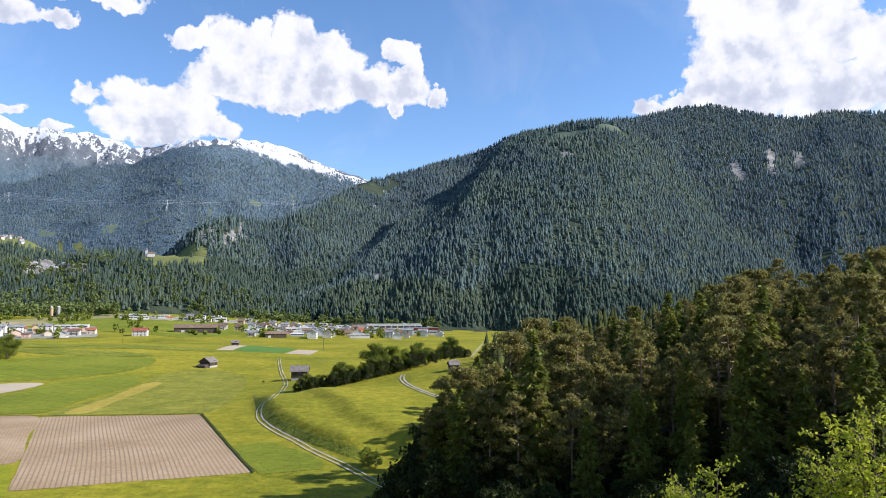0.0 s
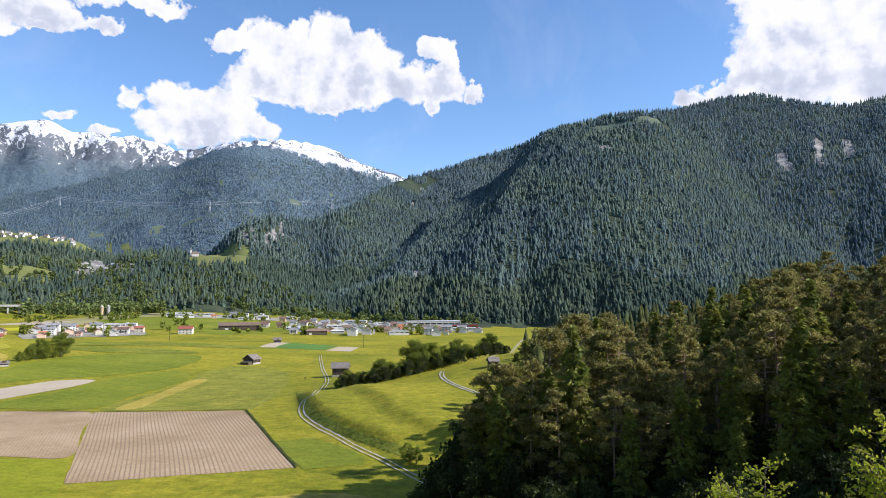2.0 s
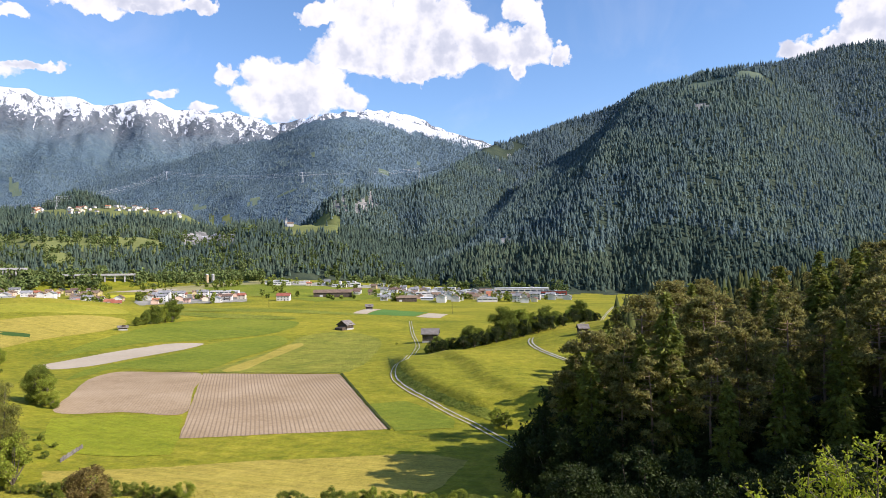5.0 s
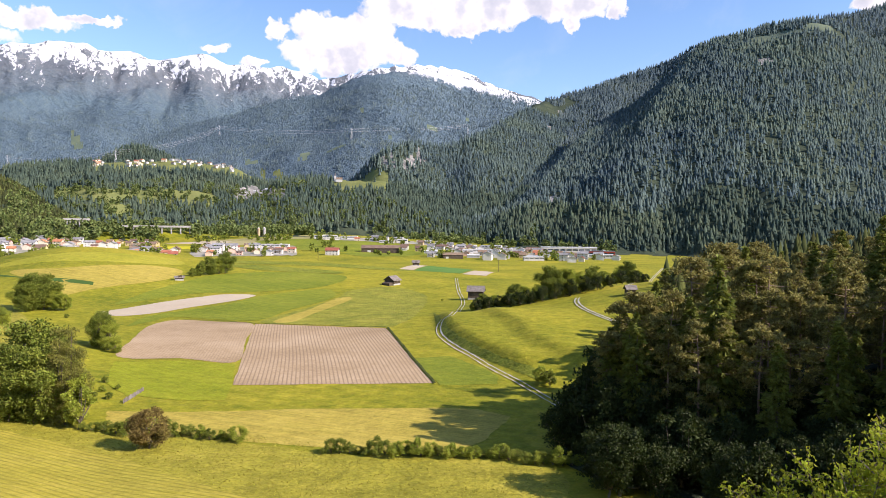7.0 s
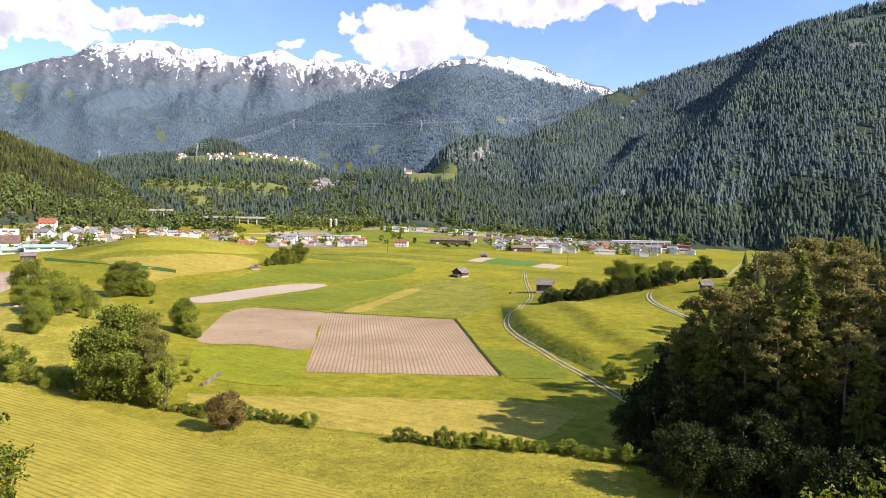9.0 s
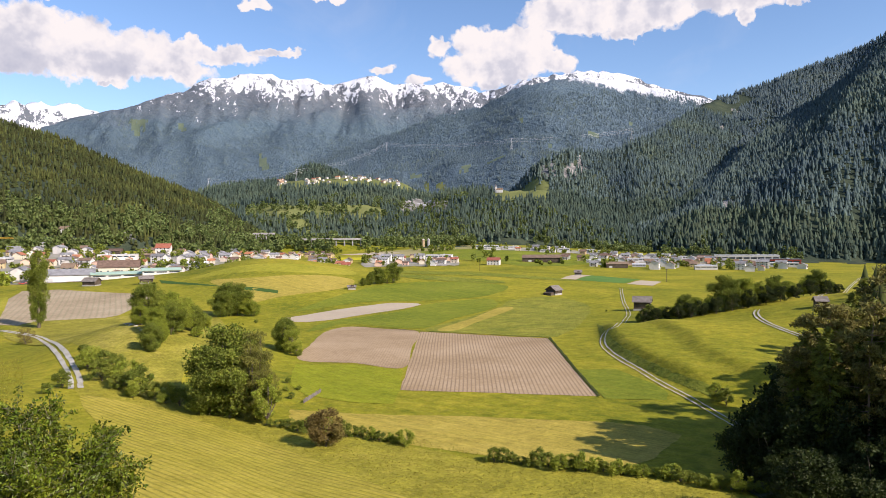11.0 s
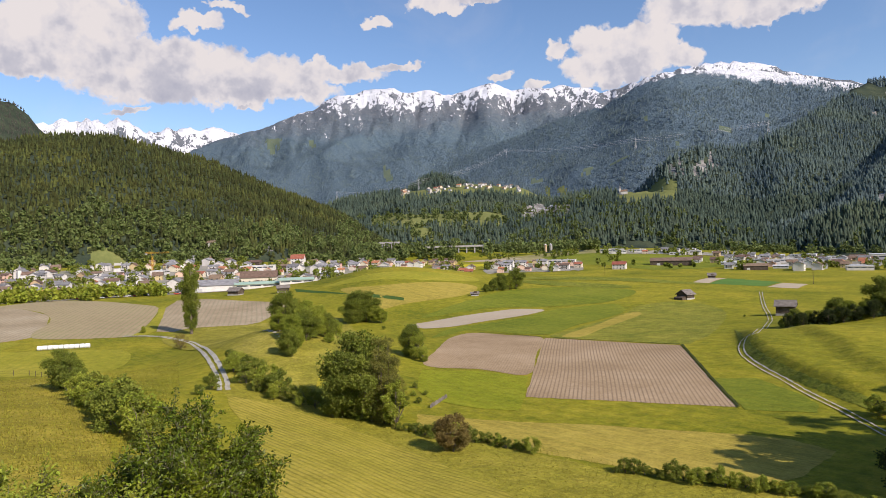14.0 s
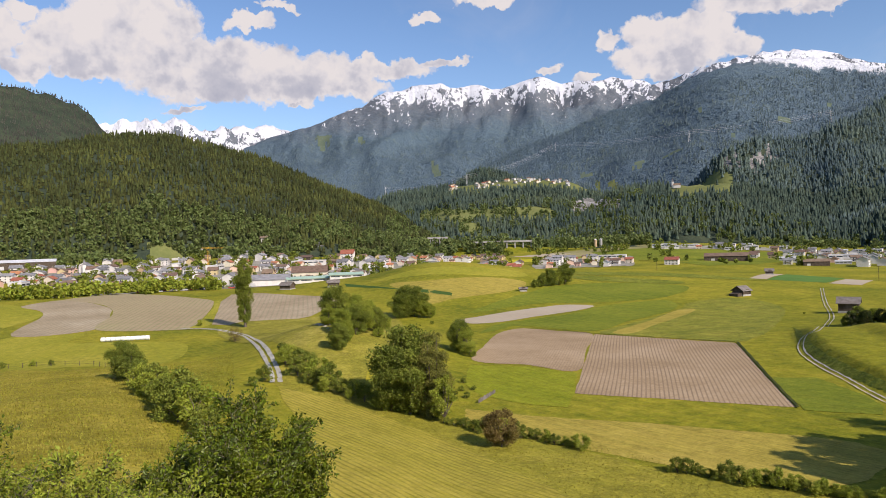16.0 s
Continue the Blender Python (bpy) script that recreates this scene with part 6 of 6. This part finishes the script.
def house(w, d, h, rise, wall_m, roof_m, label, rows=2, cols=2, balcony=False, name="house", group="town houses"):
    ob = thing(name, label, "house", group)
    finish("wall", prism(w, d, h, rise), wall_m, ob)
    finish("roof", gable_roof(w, d, h, rise), roof_m, ob)
    finish("chimney", block(0.7, 0.7, 1.6, (w * 0.22, d * 0.12, h + rise * 0.75)), CONCRETE, ob)
    openings(ob, w, d, h, wall_m, rows, cols)
    if balcony:
        finish("balcony", block(w * 0.7, 1.1, 0.9, (0, -d / 2 - 0.55, 2.8)), PLANK, ob)
    return ob


def hall(w, d, h, wall_m, roof_m, label, band=True, rise=0.0, category="building", name="workshop_hall"):
    ob = thing(name, label, category, "works and halls")
    if rise:
        finish("wall", prism(w, d, h, rise), wall_m, ob)
        finish("roof", gable_roof(w, d, h, rise, 0.6, 0.25), roof_m, ob)
    else:
        finish("wall", block(w, d, h), wall_m, ob)
        finish("roof", block(w + 0.5, d + 0.5, 0.45, (0, 0, h + 0.004)), roof_m, ob)
        finish("roof_unit", block(2.4, 2.0, 1.1, (w * 0.2, 0, h + 0.46)), SHEET, ob)
    for side in (-1, 1):
        if band:
            n = max(2, int(w / 7))
            for j in range(n):
                finish("window", block(w / n * 0.82, 0.08, h * 0.22, ((j + 0.5 - n / 2) * w / n, side * (d / 2 + 0.03), h * 0.58)), PANE, ob)
        finish("gate", block(3.6, 0.1, min(3.8, h * 0.55), (-w * 0.3, side * (d / 2 + 0.04), 0.02)), GREYWALL, ob)
    return ob


HOUSES = Kinds(
    house(11, 10, 5.6, 2.6, WHITE, TILE_GREY, "white plastered house with dark grey gable roof", balcony=True), house(12, 10, 5.8, 2.4, WHITE, TILE_BROWN, "white house with dark brown tiled roof", balcony=True),
    house(10, 9, 5.4, 2.6, CREAM, TILE_RED, "cream house with red tiled gable roof"), house(14, 10, 8.0, 2.5, WHITE, TILE_GREY, "white three-storey house with grey roof", 3, 3, name="apartment_house"),
    house(9, 9, 5.0, 3.0, OCHRE, TILE_BROWN, "ochre house with brown tiled roof"), house(13, 11, 5.6, 2.2, WHITE, TILE_GREY, "white house with shallow grey roof", 2, 3, True),
    house(10, 10, 5.2, 2.2, PINKISH, TILE_BROWN, "rose plastered house with brown roof"))
CHALETS = Kinds(*[house(11, 9, 5.4, 2.4, wall, roof, "pale hillside village house seen far off", 1, 2, name="chalet", group="hillside village houses")
                  for wall, roof in ((WHITE, TILE_GREY), (WHITE, TILE_BROWN), (CREAM, TILE_RED), (GREYWALL, TILE_BROWN))])
HALLS = Kinds(
    hall(34, 18, 6.5, WHITE, SHEET, "white flat-roofed workshop hall with window band"), hall(24, 14, 6.0, GREYWALL, TILE_GREY, "grey flat-roofed commercial building"),
    hall(46, 20, 7.5, WHITE, SHEET, "long white factory hall with pale roof"), hall(20, 12, 8.5, WHITE, SHEET, "white flat-roofed block with window rows"),
    hall(28, 15, 5.5, GREYWALL, SHEET, "grey workshop hall with shallow metal gable roof", True, 2.0), hall(18, 12, 5.5, REDPAINT, TILE_GREY, "red-painted commercial building with dark flat roof"),
    hall(26, 13, 5.0, PLANK, TILE_BROWN, "brown timber hall with a broad gable roof", False, 2.8))

spots_taken = []


def free(x, y, gap):
    if any((x - a) ** 2 + (y - b) ** 2 < max(gap, g) ** 2 for a, b, g in spots_taken):
        return False
    spots_taken.append((x, y, gap))
    return True


def landmark(ob, az, r, turn=0.0, gap=22, sink=0.15, scale=1.0):
    x, y = plan(az, r)
    spots_taken.append((x, y, gap))
    return stand(ob, x, y, turn, scale, sink, first=True)


# single buildings that stand out
landmark(house(26, 13, 7.5, 4.2, CREAM, TILE_BROWN, "long yellow manor house with brown hipped roof", 2, 6), 54.6, 520, 50)
landmark(hall(30, 18, 4.5, WHITE, TILE_GREY, "low white building with a broad grey roof", False, 3.2), 58.0, 470, 48, 26)
landmark(hall(34, 9, 3.2, WHITE, GREEN_SHEET, "low glasshouse-like shed with pale green roof", True, 1.3), 54.4, 462, 55, 24)
landmark(hall(22, 9, 3.2, WHITE, GREEN_SHEET, "low shed with pale green sheet roof", True, 1.3), 51.6, 455, 55, 20)
landmark(house(15, 13, 8, 4.5, WHITE, TILE_RED, "large white chalet with steep red roofs on a terrace", 3, 4, True), 51.4, 800, 40)
landmark(house(15, 12, 6, 3.0, WHITE, TILE_RED, "white farmhouse with bright orange tiled roof", 2, 4), 24.3, 585, 15, scale=0.72)
landmark(hall(44, 15, 5.5, PLANK, TILE_BROWN, "long dark-roofed timber farm building", False, 3.2), 20.2, 640, 16, 36, scale=0.82)
landmark(hall(64, 26, 8.5, WHITE, SHEET, "very long white industrial hall with bright roof"), 4.2, 800, 8, 45)
landmark(hall(36, 18, 6.5, REDPAINT, TILE_GREY, "dark red flat-roofed industrial building"), 1.8, 745, 5, 32)
landmark(hall(60, 22, 7.5, PLANK, SHEET, "long timber sawmill hall with grey roof", False, 2.6), 75.5, 830, 72, 45)
landmark(hall(24, 12, 5.5, ORANGE, TILE_GREY, "orange and black commercial building", True), 65.6, 520, 60, 24)
landmark(hall(26, 14, 6.0, REDPAINT, SHEET, "white and red supermarket building with flat roof", True), 63.4, 480, 58, 26)
landmark(house(10, 9, 5.4, 2.4, WHITE, TILE_BROWN, "small white house alone at the forest edge", 2, 3), 58.2, 905, 30)

rnd = random.Random(12)
for n in range(1400):
    az = rnd.uniform(43.5, 78)
    r = rnd.uniform(475 if az > 50 else 620, 830 + 25 * math.sin(az))
    x, y = plan(az, r)
    big = rnd.random() < 0.16
    if not free(x, y, 30 if big else 17.5):
        continue
    turn = rnd.choice((0, 90)) + az * 0.7 + rnd.uniform(-12, 12)
    (HALLS if big else HOUSES).put(rnd.randrange(7), x, y, turn, rnd.uniform(0.55, 0.8) if big else rnd.uniform(0.72, 1.0))
for az0, az1, r0, r1, tries, share in ((3, 16, 560, 790, 1000, 0.45), (4, 25, 800, 890, 300, 0.8), (27.5, 35, 585, 690, 200, 0.35), (36, 40.5, 560, 680, 60, 0.25), (15, 19, 640, 700, 40, 0.4), (38, 44, 700, 800, 60, 0.5), (0, 6, 640, 760, 160, 0.4)):
    for n in range(tries):
        az, r = rnd.uniform(az0, az1), rnd.uniform(r0, r1)
        x, y = plan(az, r)
        big = rnd.random() < share
        if free(x, y, 23 if big else 11.5):
            (HALLS if big else HOUSES).put(rnd.choice((0, 1, 2, 3, 4, 6)) if az > 26 else rnd.randrange(7), x, y, rnd.choice((0, 90)) * (not big) + az * 0.8 + rnd.uniform(-8, 8), rnd.uniform(0.6, 0.9) if big else rnd.uniform(0.62, 0.85))


def on_range(key, az, el):
    start, crest = RANGES[key][:2]
    r = np.linspace(start * 0.85, crest * 1.45, 1200)
    x, y = -r * math.sin(radians(az)), r * math.cos(radians(az))
    over = np.nonzero(ground_height(x, y) > EYE + r * math.tan(radians(el)))[0]
    return (float(x[over[0]]), float(y[over[0]])) if len(over) else plan(az, crest * 0.8)


for n in range(120):
    az = rnd.choice((rnd.uniform(41.8, 42.5), rnd.uniform(37.5, 40.3), rnd.uniform(34.8, 37.0), rnd.uniform(34.8, 37.0), rnd.uniform(32.4, 34.2)))
    top = float(along(np.array(az), RANGES["village_hill"][4])) - math.degrees(CANOPY["village_hill"] / 1800)
    x, y = on_range("village_hill", az, top - rnd.uniform(0.06, 0.42))
    if free(x, y, 13):
        CHALETS.put(rnd.randrange(4), x, y, rnd.uniform(0, 180), rnd.uniform(0.8, 1.05))
for az, el in ((31.4, 2.85), (30.6, 3.0), (29.6, 3.2), (29.0, 3.15), (28.4, 3.2), (30.1, 2.9)):
    x, y = on_range("village_hill", az, el)
    HALLS.put(4, x, y, az, 0.7)


def church(high, label):
    ob = thing("church", label, "church")
    finish("nave", prism(14, 8, 6.5, 4.0), WHITE, ob)
    finish("roof", gable_roof(14, 8, 6.5, 4.0, 0.4), TILE_BROWN, ob)
    tower = finish("tower", block(4.2, 4.2, high * 0.62, (-8.6, 0, 0)), WHITE, ob)
    bm = bmesh.new()
    bmesh.ops.create_cone(bm, segments=4, radius1=3.4, radius2=0.05, depth=high * 0.38, matrix=Matrix.Translation((-8.6, 0, high * 0.62 + high * 0.19)) @ Matrix.Rotation(radians(45), 4, "Z"))
    finish("spire", bm, TILE_GREY, tower)
    return ob


x, y = on_range("shelf", 23.75, 3.95)
stand(church(22, "small white pilgrimage church on a green forest meadow"), x, y, 20, first=True)
x, y = plan(71.1, 700)
stand(church(20, "white church with a pointed spire in town"), x, y, 70, 0.7, first=True)


# ---- hay barns ----
def hay_barn(w, d, h, rise, label, lean_to=False):
    ob = thing("hay_barn", label, "barn")
    finish("stone_base", block(w + 0.1, d + 0.1, 0.7), CONCRETE, ob)
    n = int(w / 0.32)
    walls = finish("wall", block(w - 0.16, d - 0.16, h - 0.72, (0, 0, 0.71)), PLANK, ob)
    for side in (-1, 1):
        for i in range(n):
            finish("plank", block(0.27, 0.05, h - 0.75 - 0.04 * (i % 3), ((i + 0.5 - n / 2) * w / n, side * (d / 2 - 0.03), 0.72)), PLANK, walls)
    bm = prism(w - 0.16, d - 0.16, 0.02, rise)
    bmesh.ops.translate(bm, vec=(0, 0, h), verts=bm.verts[:])
    finish("gable", bm, PLANK, ob)
    finish("roof", gable_roof(w, d, h, rise, 0.55, 0.16), SHINGLE, ob)
    finish("door", block(1.7, 0.06, 2.0, (0.3, -d / 2 - 0.02, 0.75)), PLANK, ob, "dark plank door")
    if lean_to:
        bm = block(2.4, d * 0.8, 1.7, (-w / 2 - 1.25, 0, 0))
        for v in bm.verts:
            if v.co.z > 1 and v.co.x < -w / 2 - 1.3:
                v.co.z -= 0.7
        finish("lean_to", bm, PLANK, ob)
    return ob


x, y = plan(12.0, 237)
stand(hay_barn(5.4, 4.6, 3.2, 1.5, "grey weathered hay barn with shingled gable roof beside a lane"), x, y, 8, first=True)
x, y = plan(19.2, 292)
stand(hay_barn(4.6, 5.0, 2.3, 1.6, "small weathered field hut with a lean-to", True), x, y, 70, first=True)
x, y = plan(-0.9, 193)
stand(hay_barn(3.6, 4.0, 2.6, 1.3, "reddish-brown hay hut on a green knoll"), x, y, 15, 0.7, first=True)
x, y = plan(36.5, 297)
stand(hay_barn(4.0, 3.0, 1.5, 0.8, "low pale shed on a grassy rise"), x, y, 40, 0.8, first=True)
x, y = plan(52.7, 359)
stand(hay_barn(6.0, 4.5, 2.6, 1.3, "small barn with a bluish sheet roof"), x, y, 55, first=True)
x, y = plan(56.5, 383)
stand(hay_barn(7.0, 5.0, 2.6, 1.6, "brown field barn beside bushes"), x, y, 20, first=True)
x, y = plan(17.2, 420)
stand(hay_barn(4.0, 4.0, 2.2, 1.2, "tiny brown hay hut far across the fields"), x, y, 20, first=True)
x, y = plan(-31.2, 150)
stand(hay_barn(7.0, 6.0, 7.5, 1.4, "pale-roofed hut among dark treetops"), x, y, -20, first=True)


# ---- works of the valley ----
def silo_pair():
    for az, m, label in ((30.35, OCHRE, "tall beige cylindrical silo"), (29.9, CONCRETE, "tall grey cylindrical silo")):
        ob = thing("silo", label, "silo", "silos")
        bm = bmesh.new()
        bmesh.ops.create_cone(bm, cap_ends=True, segments=20, radius1=2.6, radius2=2.6, depth=14, matrix=Matrix.Translation((0, 0, 7)))
        finish("shell", bm, m, ob)
        bm = bmesh.new()
        bmesh.ops.create_cone(bm, cap_ends=True, segments=20, radius1=2.7, radius2=0.5, depth=1.6, matrix=Matrix.Translation((0, 0, 14.81)))
        finish("cap", bm, SHEET, ob)
        stand(ob, *plan(az, 900), 0, 0.72, first=True)


silo_pair()


def viaduct(az0, az1, r, top, spans, label):
    (x0, y0), (x1, y1) = plan(az0, r), plan(az1, r)
    long, turn = math.hypot(x1 - x0, y1 - y0), math.degrees(math.atan2(y1 - y0, x1 - x0))
    base = gz((x0 + x1) / 2, (y0 + y1) / 2)
    ob = thing("viaduct", label, "bridge", at=((x0 + x1) / 2, (y0 + y1) / 2, base), turn=turn)
    high = EYE + r * math.tan(radians(top)) - base
    finish("deck", block(long, 9, 1.4, (0, 0, high - 1.4)), CONCRETE, ob)
    for s in (-1, 1):
        finish("parapet", block(long, 0.3, 0.9, (0, s * 4.3, high + 0.004)), CONCRETE, ob)
    for i in range(spans + 1):
        finish("pier", block(1.6, 6, high, ((i / spans - 0.5) * (long - 3), 0, -1.4)), CONCRETE, ob)


viaduct(44.6, 42.8, 930, 0.62, 8, "pale concrete motorway viaduct on short piers")
viaduct(40.6, 35.6, 900, 0.12, 7, "long concrete road bridge across the valley")


def crane():
    ob = thing("tower_crane", "yellow tower crane above a building site", "crane")
    mast = Tubes(4)
    for a in (-0.8, 0.8):
        for b in (-0.8, 0.8):
            mast.add([Vector((a, b, 0)), Vector((a, b, 27))], [0.16, 0.16])
    for k in range(13):
        s = 1 if k % 2 else -1
        mast.add([Vector((-0.8 * s, -0.8, 2 * k)), Vector((0.8 * s, -0.8, 2 * k + 2))], [0.1, 0.1])
        mast.add([Vector((-0.8, -0.8 * s, 2 * k)), Vector((-0.8, 0.8 * s, 2 * k + 2))], [0.1, 0.1])
    paint = surface("crane_paint", [(0.50, 0.27, 0.02), (0.58, 0.33, 0.03)], 1, 6, rough=0.5, spec=0.4)
    part("mast", mast.mesh("mast", paint), ob)
    jib = Tubes(4)
    for dz, dy in ((0, -0.6), (0, 0.6), (1.2, 0)):
        jib.add([Vector((-9, dy, 25 + dz)), Vector((22, dy, 25 + dz))], [0.16, 0.14])
    for k in range(15):
        jib.add([Vector((-9 + 2 * k, -0.6, 25)), Vector((-8 + 2 * k, 0, 26.2)), Vector((-7 + 2 * k, 0.6, 25))], [0.08, 0.08, 0.08])
    part("jib", jib.mesh("jib", paint), ob)
    finish("counterweight", block(2.4, 1.4, 2.0, (-8, 0, 23.4)), CONCRETE, ob)
    finish("cabin", block(1.5, 1.5, 1.9, (1.2, -1.0, 22.6)), PANE, ob)
    stand(ob, *plan(62.7, 700), 30, 0.8, first=True)


crane()


def pylon(az, r, el):
    high = 44
    rr = np.linspace(r, 4200, 1500)
    z = ground_height(-rr * math.sin(radians(az)), rr * math.cos(radians(az)))
    x, y = plan(az, float(rr[np.argmax(z + high > EYE + rr * math.tan(radians(el)))]))
    z = gz(x, y)
    ob = thing("power_pylon", "tall grey lattice power pylon", "pylon", "power line", at=(x, y, z - 0.5), turn=az)
    legs = Tubes(4)
    for a in (-1, 1):
        for b in (-1, 1):
            legs.add([Vector((3.4 * a, 3.4 * b, 0)), Vector((1.0 * a, 1.0 * b, high * 0.6)), Vector((0.3 * a, 0.3 * b, high))], [0.35, 0.3, 0.22])
    for k in range(8):
        w0, w1 = 3.4 - 2.9 * k / 8, 3.4 - 2.9 * (k + 1) / 8
        for b in (-1, 1):
            legs.add([Vector((-w0, w0 * b, high * k / 8)), Vector((w1, w1 * b, high * (k + 1) / 8))], [0.14, 0.14])
            legs.add([Vector((w0, w0 * b, high * k / 8)), Vector((-w1, w1 * b, high * (k + 1) / 8))], [0.14, 0.14])
    metal = bpy.data.materials.get("galvanised") or surface("galvanised", [(0.50, 0.51, 0.53), (0.62, 0.63, 0.65)], 0.4, 4, rough=0.5, metal=0.2, spec=0.5)
    part("lattice", legs.mesh("lattice", metal), ob)
    for f, w in ((0.68, 9), (0.82, 7.5), (0.95, 5.5)):
        arm = Tubes(4)
        arm.add([Vector((-w, 0, high * f)), Vector((0, 0, high * f + 1.5)), Vector((w, 0, high * f))], [0.18, 0.25, 0.18])
        part("cross_arm", arm.mesh("cross_arm", metal), ob)
    return Vector((x, y, z)), high, radians(az)


def wires(a, b):
    ob = thing("power_cables", "thin sagging power cables between pylons", "cable")
    metal = bpy.data.materials["galvanised"]
    for f, w in ((0.68, 9), (0.82, 7.5), (0.95, 5.5)):
        for s in (-1, 1):
            p0 = a[0] + Vector((math.cos(a[2]) * w * s, math.sin(a[2]) * w * s, a[1] * f))
            p1 = b[0] + Vector((math.cos(b[2]) * w * s, math.sin(b[2]) * w * s, b[1] * f))
            t = Tubes(3)
            sag = (p1 - p0).length * 0.02
            t.add([p0.lerp(p1, k / 16) - Vector((0, 0, 4 * sag * (k / 16) * (1 - k / 16))) for k in range(17)], [0.17] * 17)
            part("cable", t.mesh("cable", metal), ob)


PYLONS = [pylon(48.0, 2000, 5.13), pylon(41.0, 2000, 5.98), pylon(33.4, 2000, 8.28), pylon(22.7, 2000, 8.53), pylon(12.8, 2000, 8.96)]
for a, b in zip(PYLONS, PYLONS[1:]):
    wires(a, b)


# ---- small things in the fields ----
WRAP = surface("bale_wrap", [(0.68, 0.70, 0.70), (0.78, 0.79, 0.79)], 1.5, 8, rough=0.4, bump_size=0.03, spec=0.4)
(bx0, by0), (bx1, by1) = plan(70.5, 223), plan(67.4, 220)
for i in range(10):
    f = i / 9
    bx, by = bx0 + (bx1 - bx0) * f, by0 + (by1 - by0) * f
    bm = bmesh.new()
    bmesh.ops.create_cone(bm, cap_ends=True, segments=16, radius1=0.66, radius2=0.66, depth=1.22, matrix=Matrix.Rotation(radians(90), 4, "Y"))
    bmesh.ops.bevel(bm, geom=bm.edges[:], offset=0.1, segments=2, affect="EDGES")
    ob = finish("silage_bale", bm, WRAP)
    ob.matrix_basis = pose(bx, by, gz(bx, by) + 0.66, 0, 0, math.degrees(math.atan2(by1 - by0, bx1 - bx0)) + (i * 37 % 9 - 4))
    tagged(ob, "white plastic-wrapped round silage bale in a row", "bale", "row of bales")


def fence(points, label, post_high=1.15, gap=3.0):
    ob = thing("fence", label, "fence")
    line = []
    for (x0, y0), (x1, y1) in zip(points, points[1:]):
        n = max(1, int(math.hypot(x1 - x0, y1 - y0) / gap))
        line += [(x0 + (x1 - x0) * i / n, y0 + (y1 - y0) * i / n) for i in range(n)]
    line.append(points[-1])
    for i, (x, y) in enumerate(line):
        t = Tubes(6)
        z = gz(x, y)
        t.add([Vector((x, y, z - 0.2)), Vector((x + 0.03 * (i % 3 - 1), y, z + post_high))], [0.07, 0.06])
        part("post", t.mesh("post", PLANK), ob)
    for h in (0.5, 1.0):
        t = Tubes(3)
        t.add([Vector((x, y, gz(x, y) + h)) for x, y in line], [0.012] * len(line))
        part("wire", t.mesh("wire", PLANK), ob)
    return ob


fence([plan(a, r) for a, r in ((77.5, 185), (74, 180), (71.2, 172), (69.6, 158))], "low wooden post fence with wires along a pasture")


def plank_fence():
    x0, y0 = plan(40.6, 107)
    x1, y1 = plan(39.2, 114)
    ob = thing("plank_fence", "pale weathered plank fence beside a garden patch", "fence")
    for i in range(16):
        f = i / 15
        x, y = x0 + (x1 - x0) * f, y0 + (y1 - y0) * f
        made = finish("plank", block(0.34, 0.05, 0.6 + 0.06 * (i % 3)), SHINGLE, ob)
        made.matrix_basis = pose(x, y, gz(x, y), 0, (i % 5) - 2, math.degrees(math.atan2(y1 - y0, x1 - x0)))
    for h in (0.2, 0.45):
        t = Tubes(4)
        t.add([Vector((x0, y0, gz(x0, y0) + h)), Vector((x1, y1, gz(x1, y1) + h))], [0.05, 0.05])
        part("rail", t.mesh("rail", SHINGLE), ob)


plank_fence()
for i, (az, r) in enumerate(((42.6, 112), (42.0, 115), (41.6, 110), (41.0, 116), (42.9, 118), (41.9, 121))):
    SHRUB.put(i, *plan(az, r), i * 60, 0.32, label="small garden bush beside a plank fence")

# field poles
for az, r in ((10.1, 400), (13.9, 700), (25.5, 470)):
    x, y = plan(az, r)
    t = Tubes(6)
    t.add([Vector((0, 0, -0.2)), Vector((0, 0, 7.5))], [0.14, 0.10])
    ob = thing("utility_pole", "thin wooden utility pole in a field", "pole", at=(x, y, gz(x, y)))
    part("post", t.mesh("post", PLANK), ob)
    finish("cross_arm", block(1.6, 0.12, 0.12, (0, 0, 7.0)), PLANK, ob)


# ---- cars parked in town ----
def car(m, label):
    ob = thing("parked_car", label, "car", "parked cars")
    bm = block(4.2, 1.75, 0.62, (0, 0, 0.32), 0.08)
    body = finish("body", bm, m, ob)
    bm = block(2.3, 1.55, 0.55, (-0.1, 0, 0.95), 0.05)
    for v in bm.verts:
        if v.co.z > 1.3:
            v.co.x *= 0.72
    finish("cabin", bm, PANE, body)
    for a in (-1.3, 1.3):
        for s in (-0.82, 0.82):
            bm = bmesh.new()
            bmesh.ops.create_cone(bm, cap_ends=True, segments=12, radius1=0.32, radius2=0.32, depth=0.2, matrix=Matrix.Translation((a, s, 0.32)) @ Matrix.Rotation(radians(90), 4, "X"))
            finish("wheel", bm, ASPHALT, ob)
    return ob


CARS = Kinds(car(SHEET, "silver car parked on a yard"), car(WHITE, "white car parked on a yard"), car(REDPAINT, "red car parked on a yard"), car(ASPHALT, "black car parked on a yard"))
for n in range(80):
    az, r = (rnd.uniform(59.5, 68), rnd.uniform(440, 475)) if n < 45 else (rnd.uniform(44, 76), rnd.uniform(480, 640)) if n < 65 else (rnd.uniform(6, 24), rnd.uniform(640, 850))
    x, y = plan(az, r)
    if free(x, y, 3.2):
        CARS.put(rnd.randrange(4), x, y, rnd.uniform(0, 360), sink=0.0)
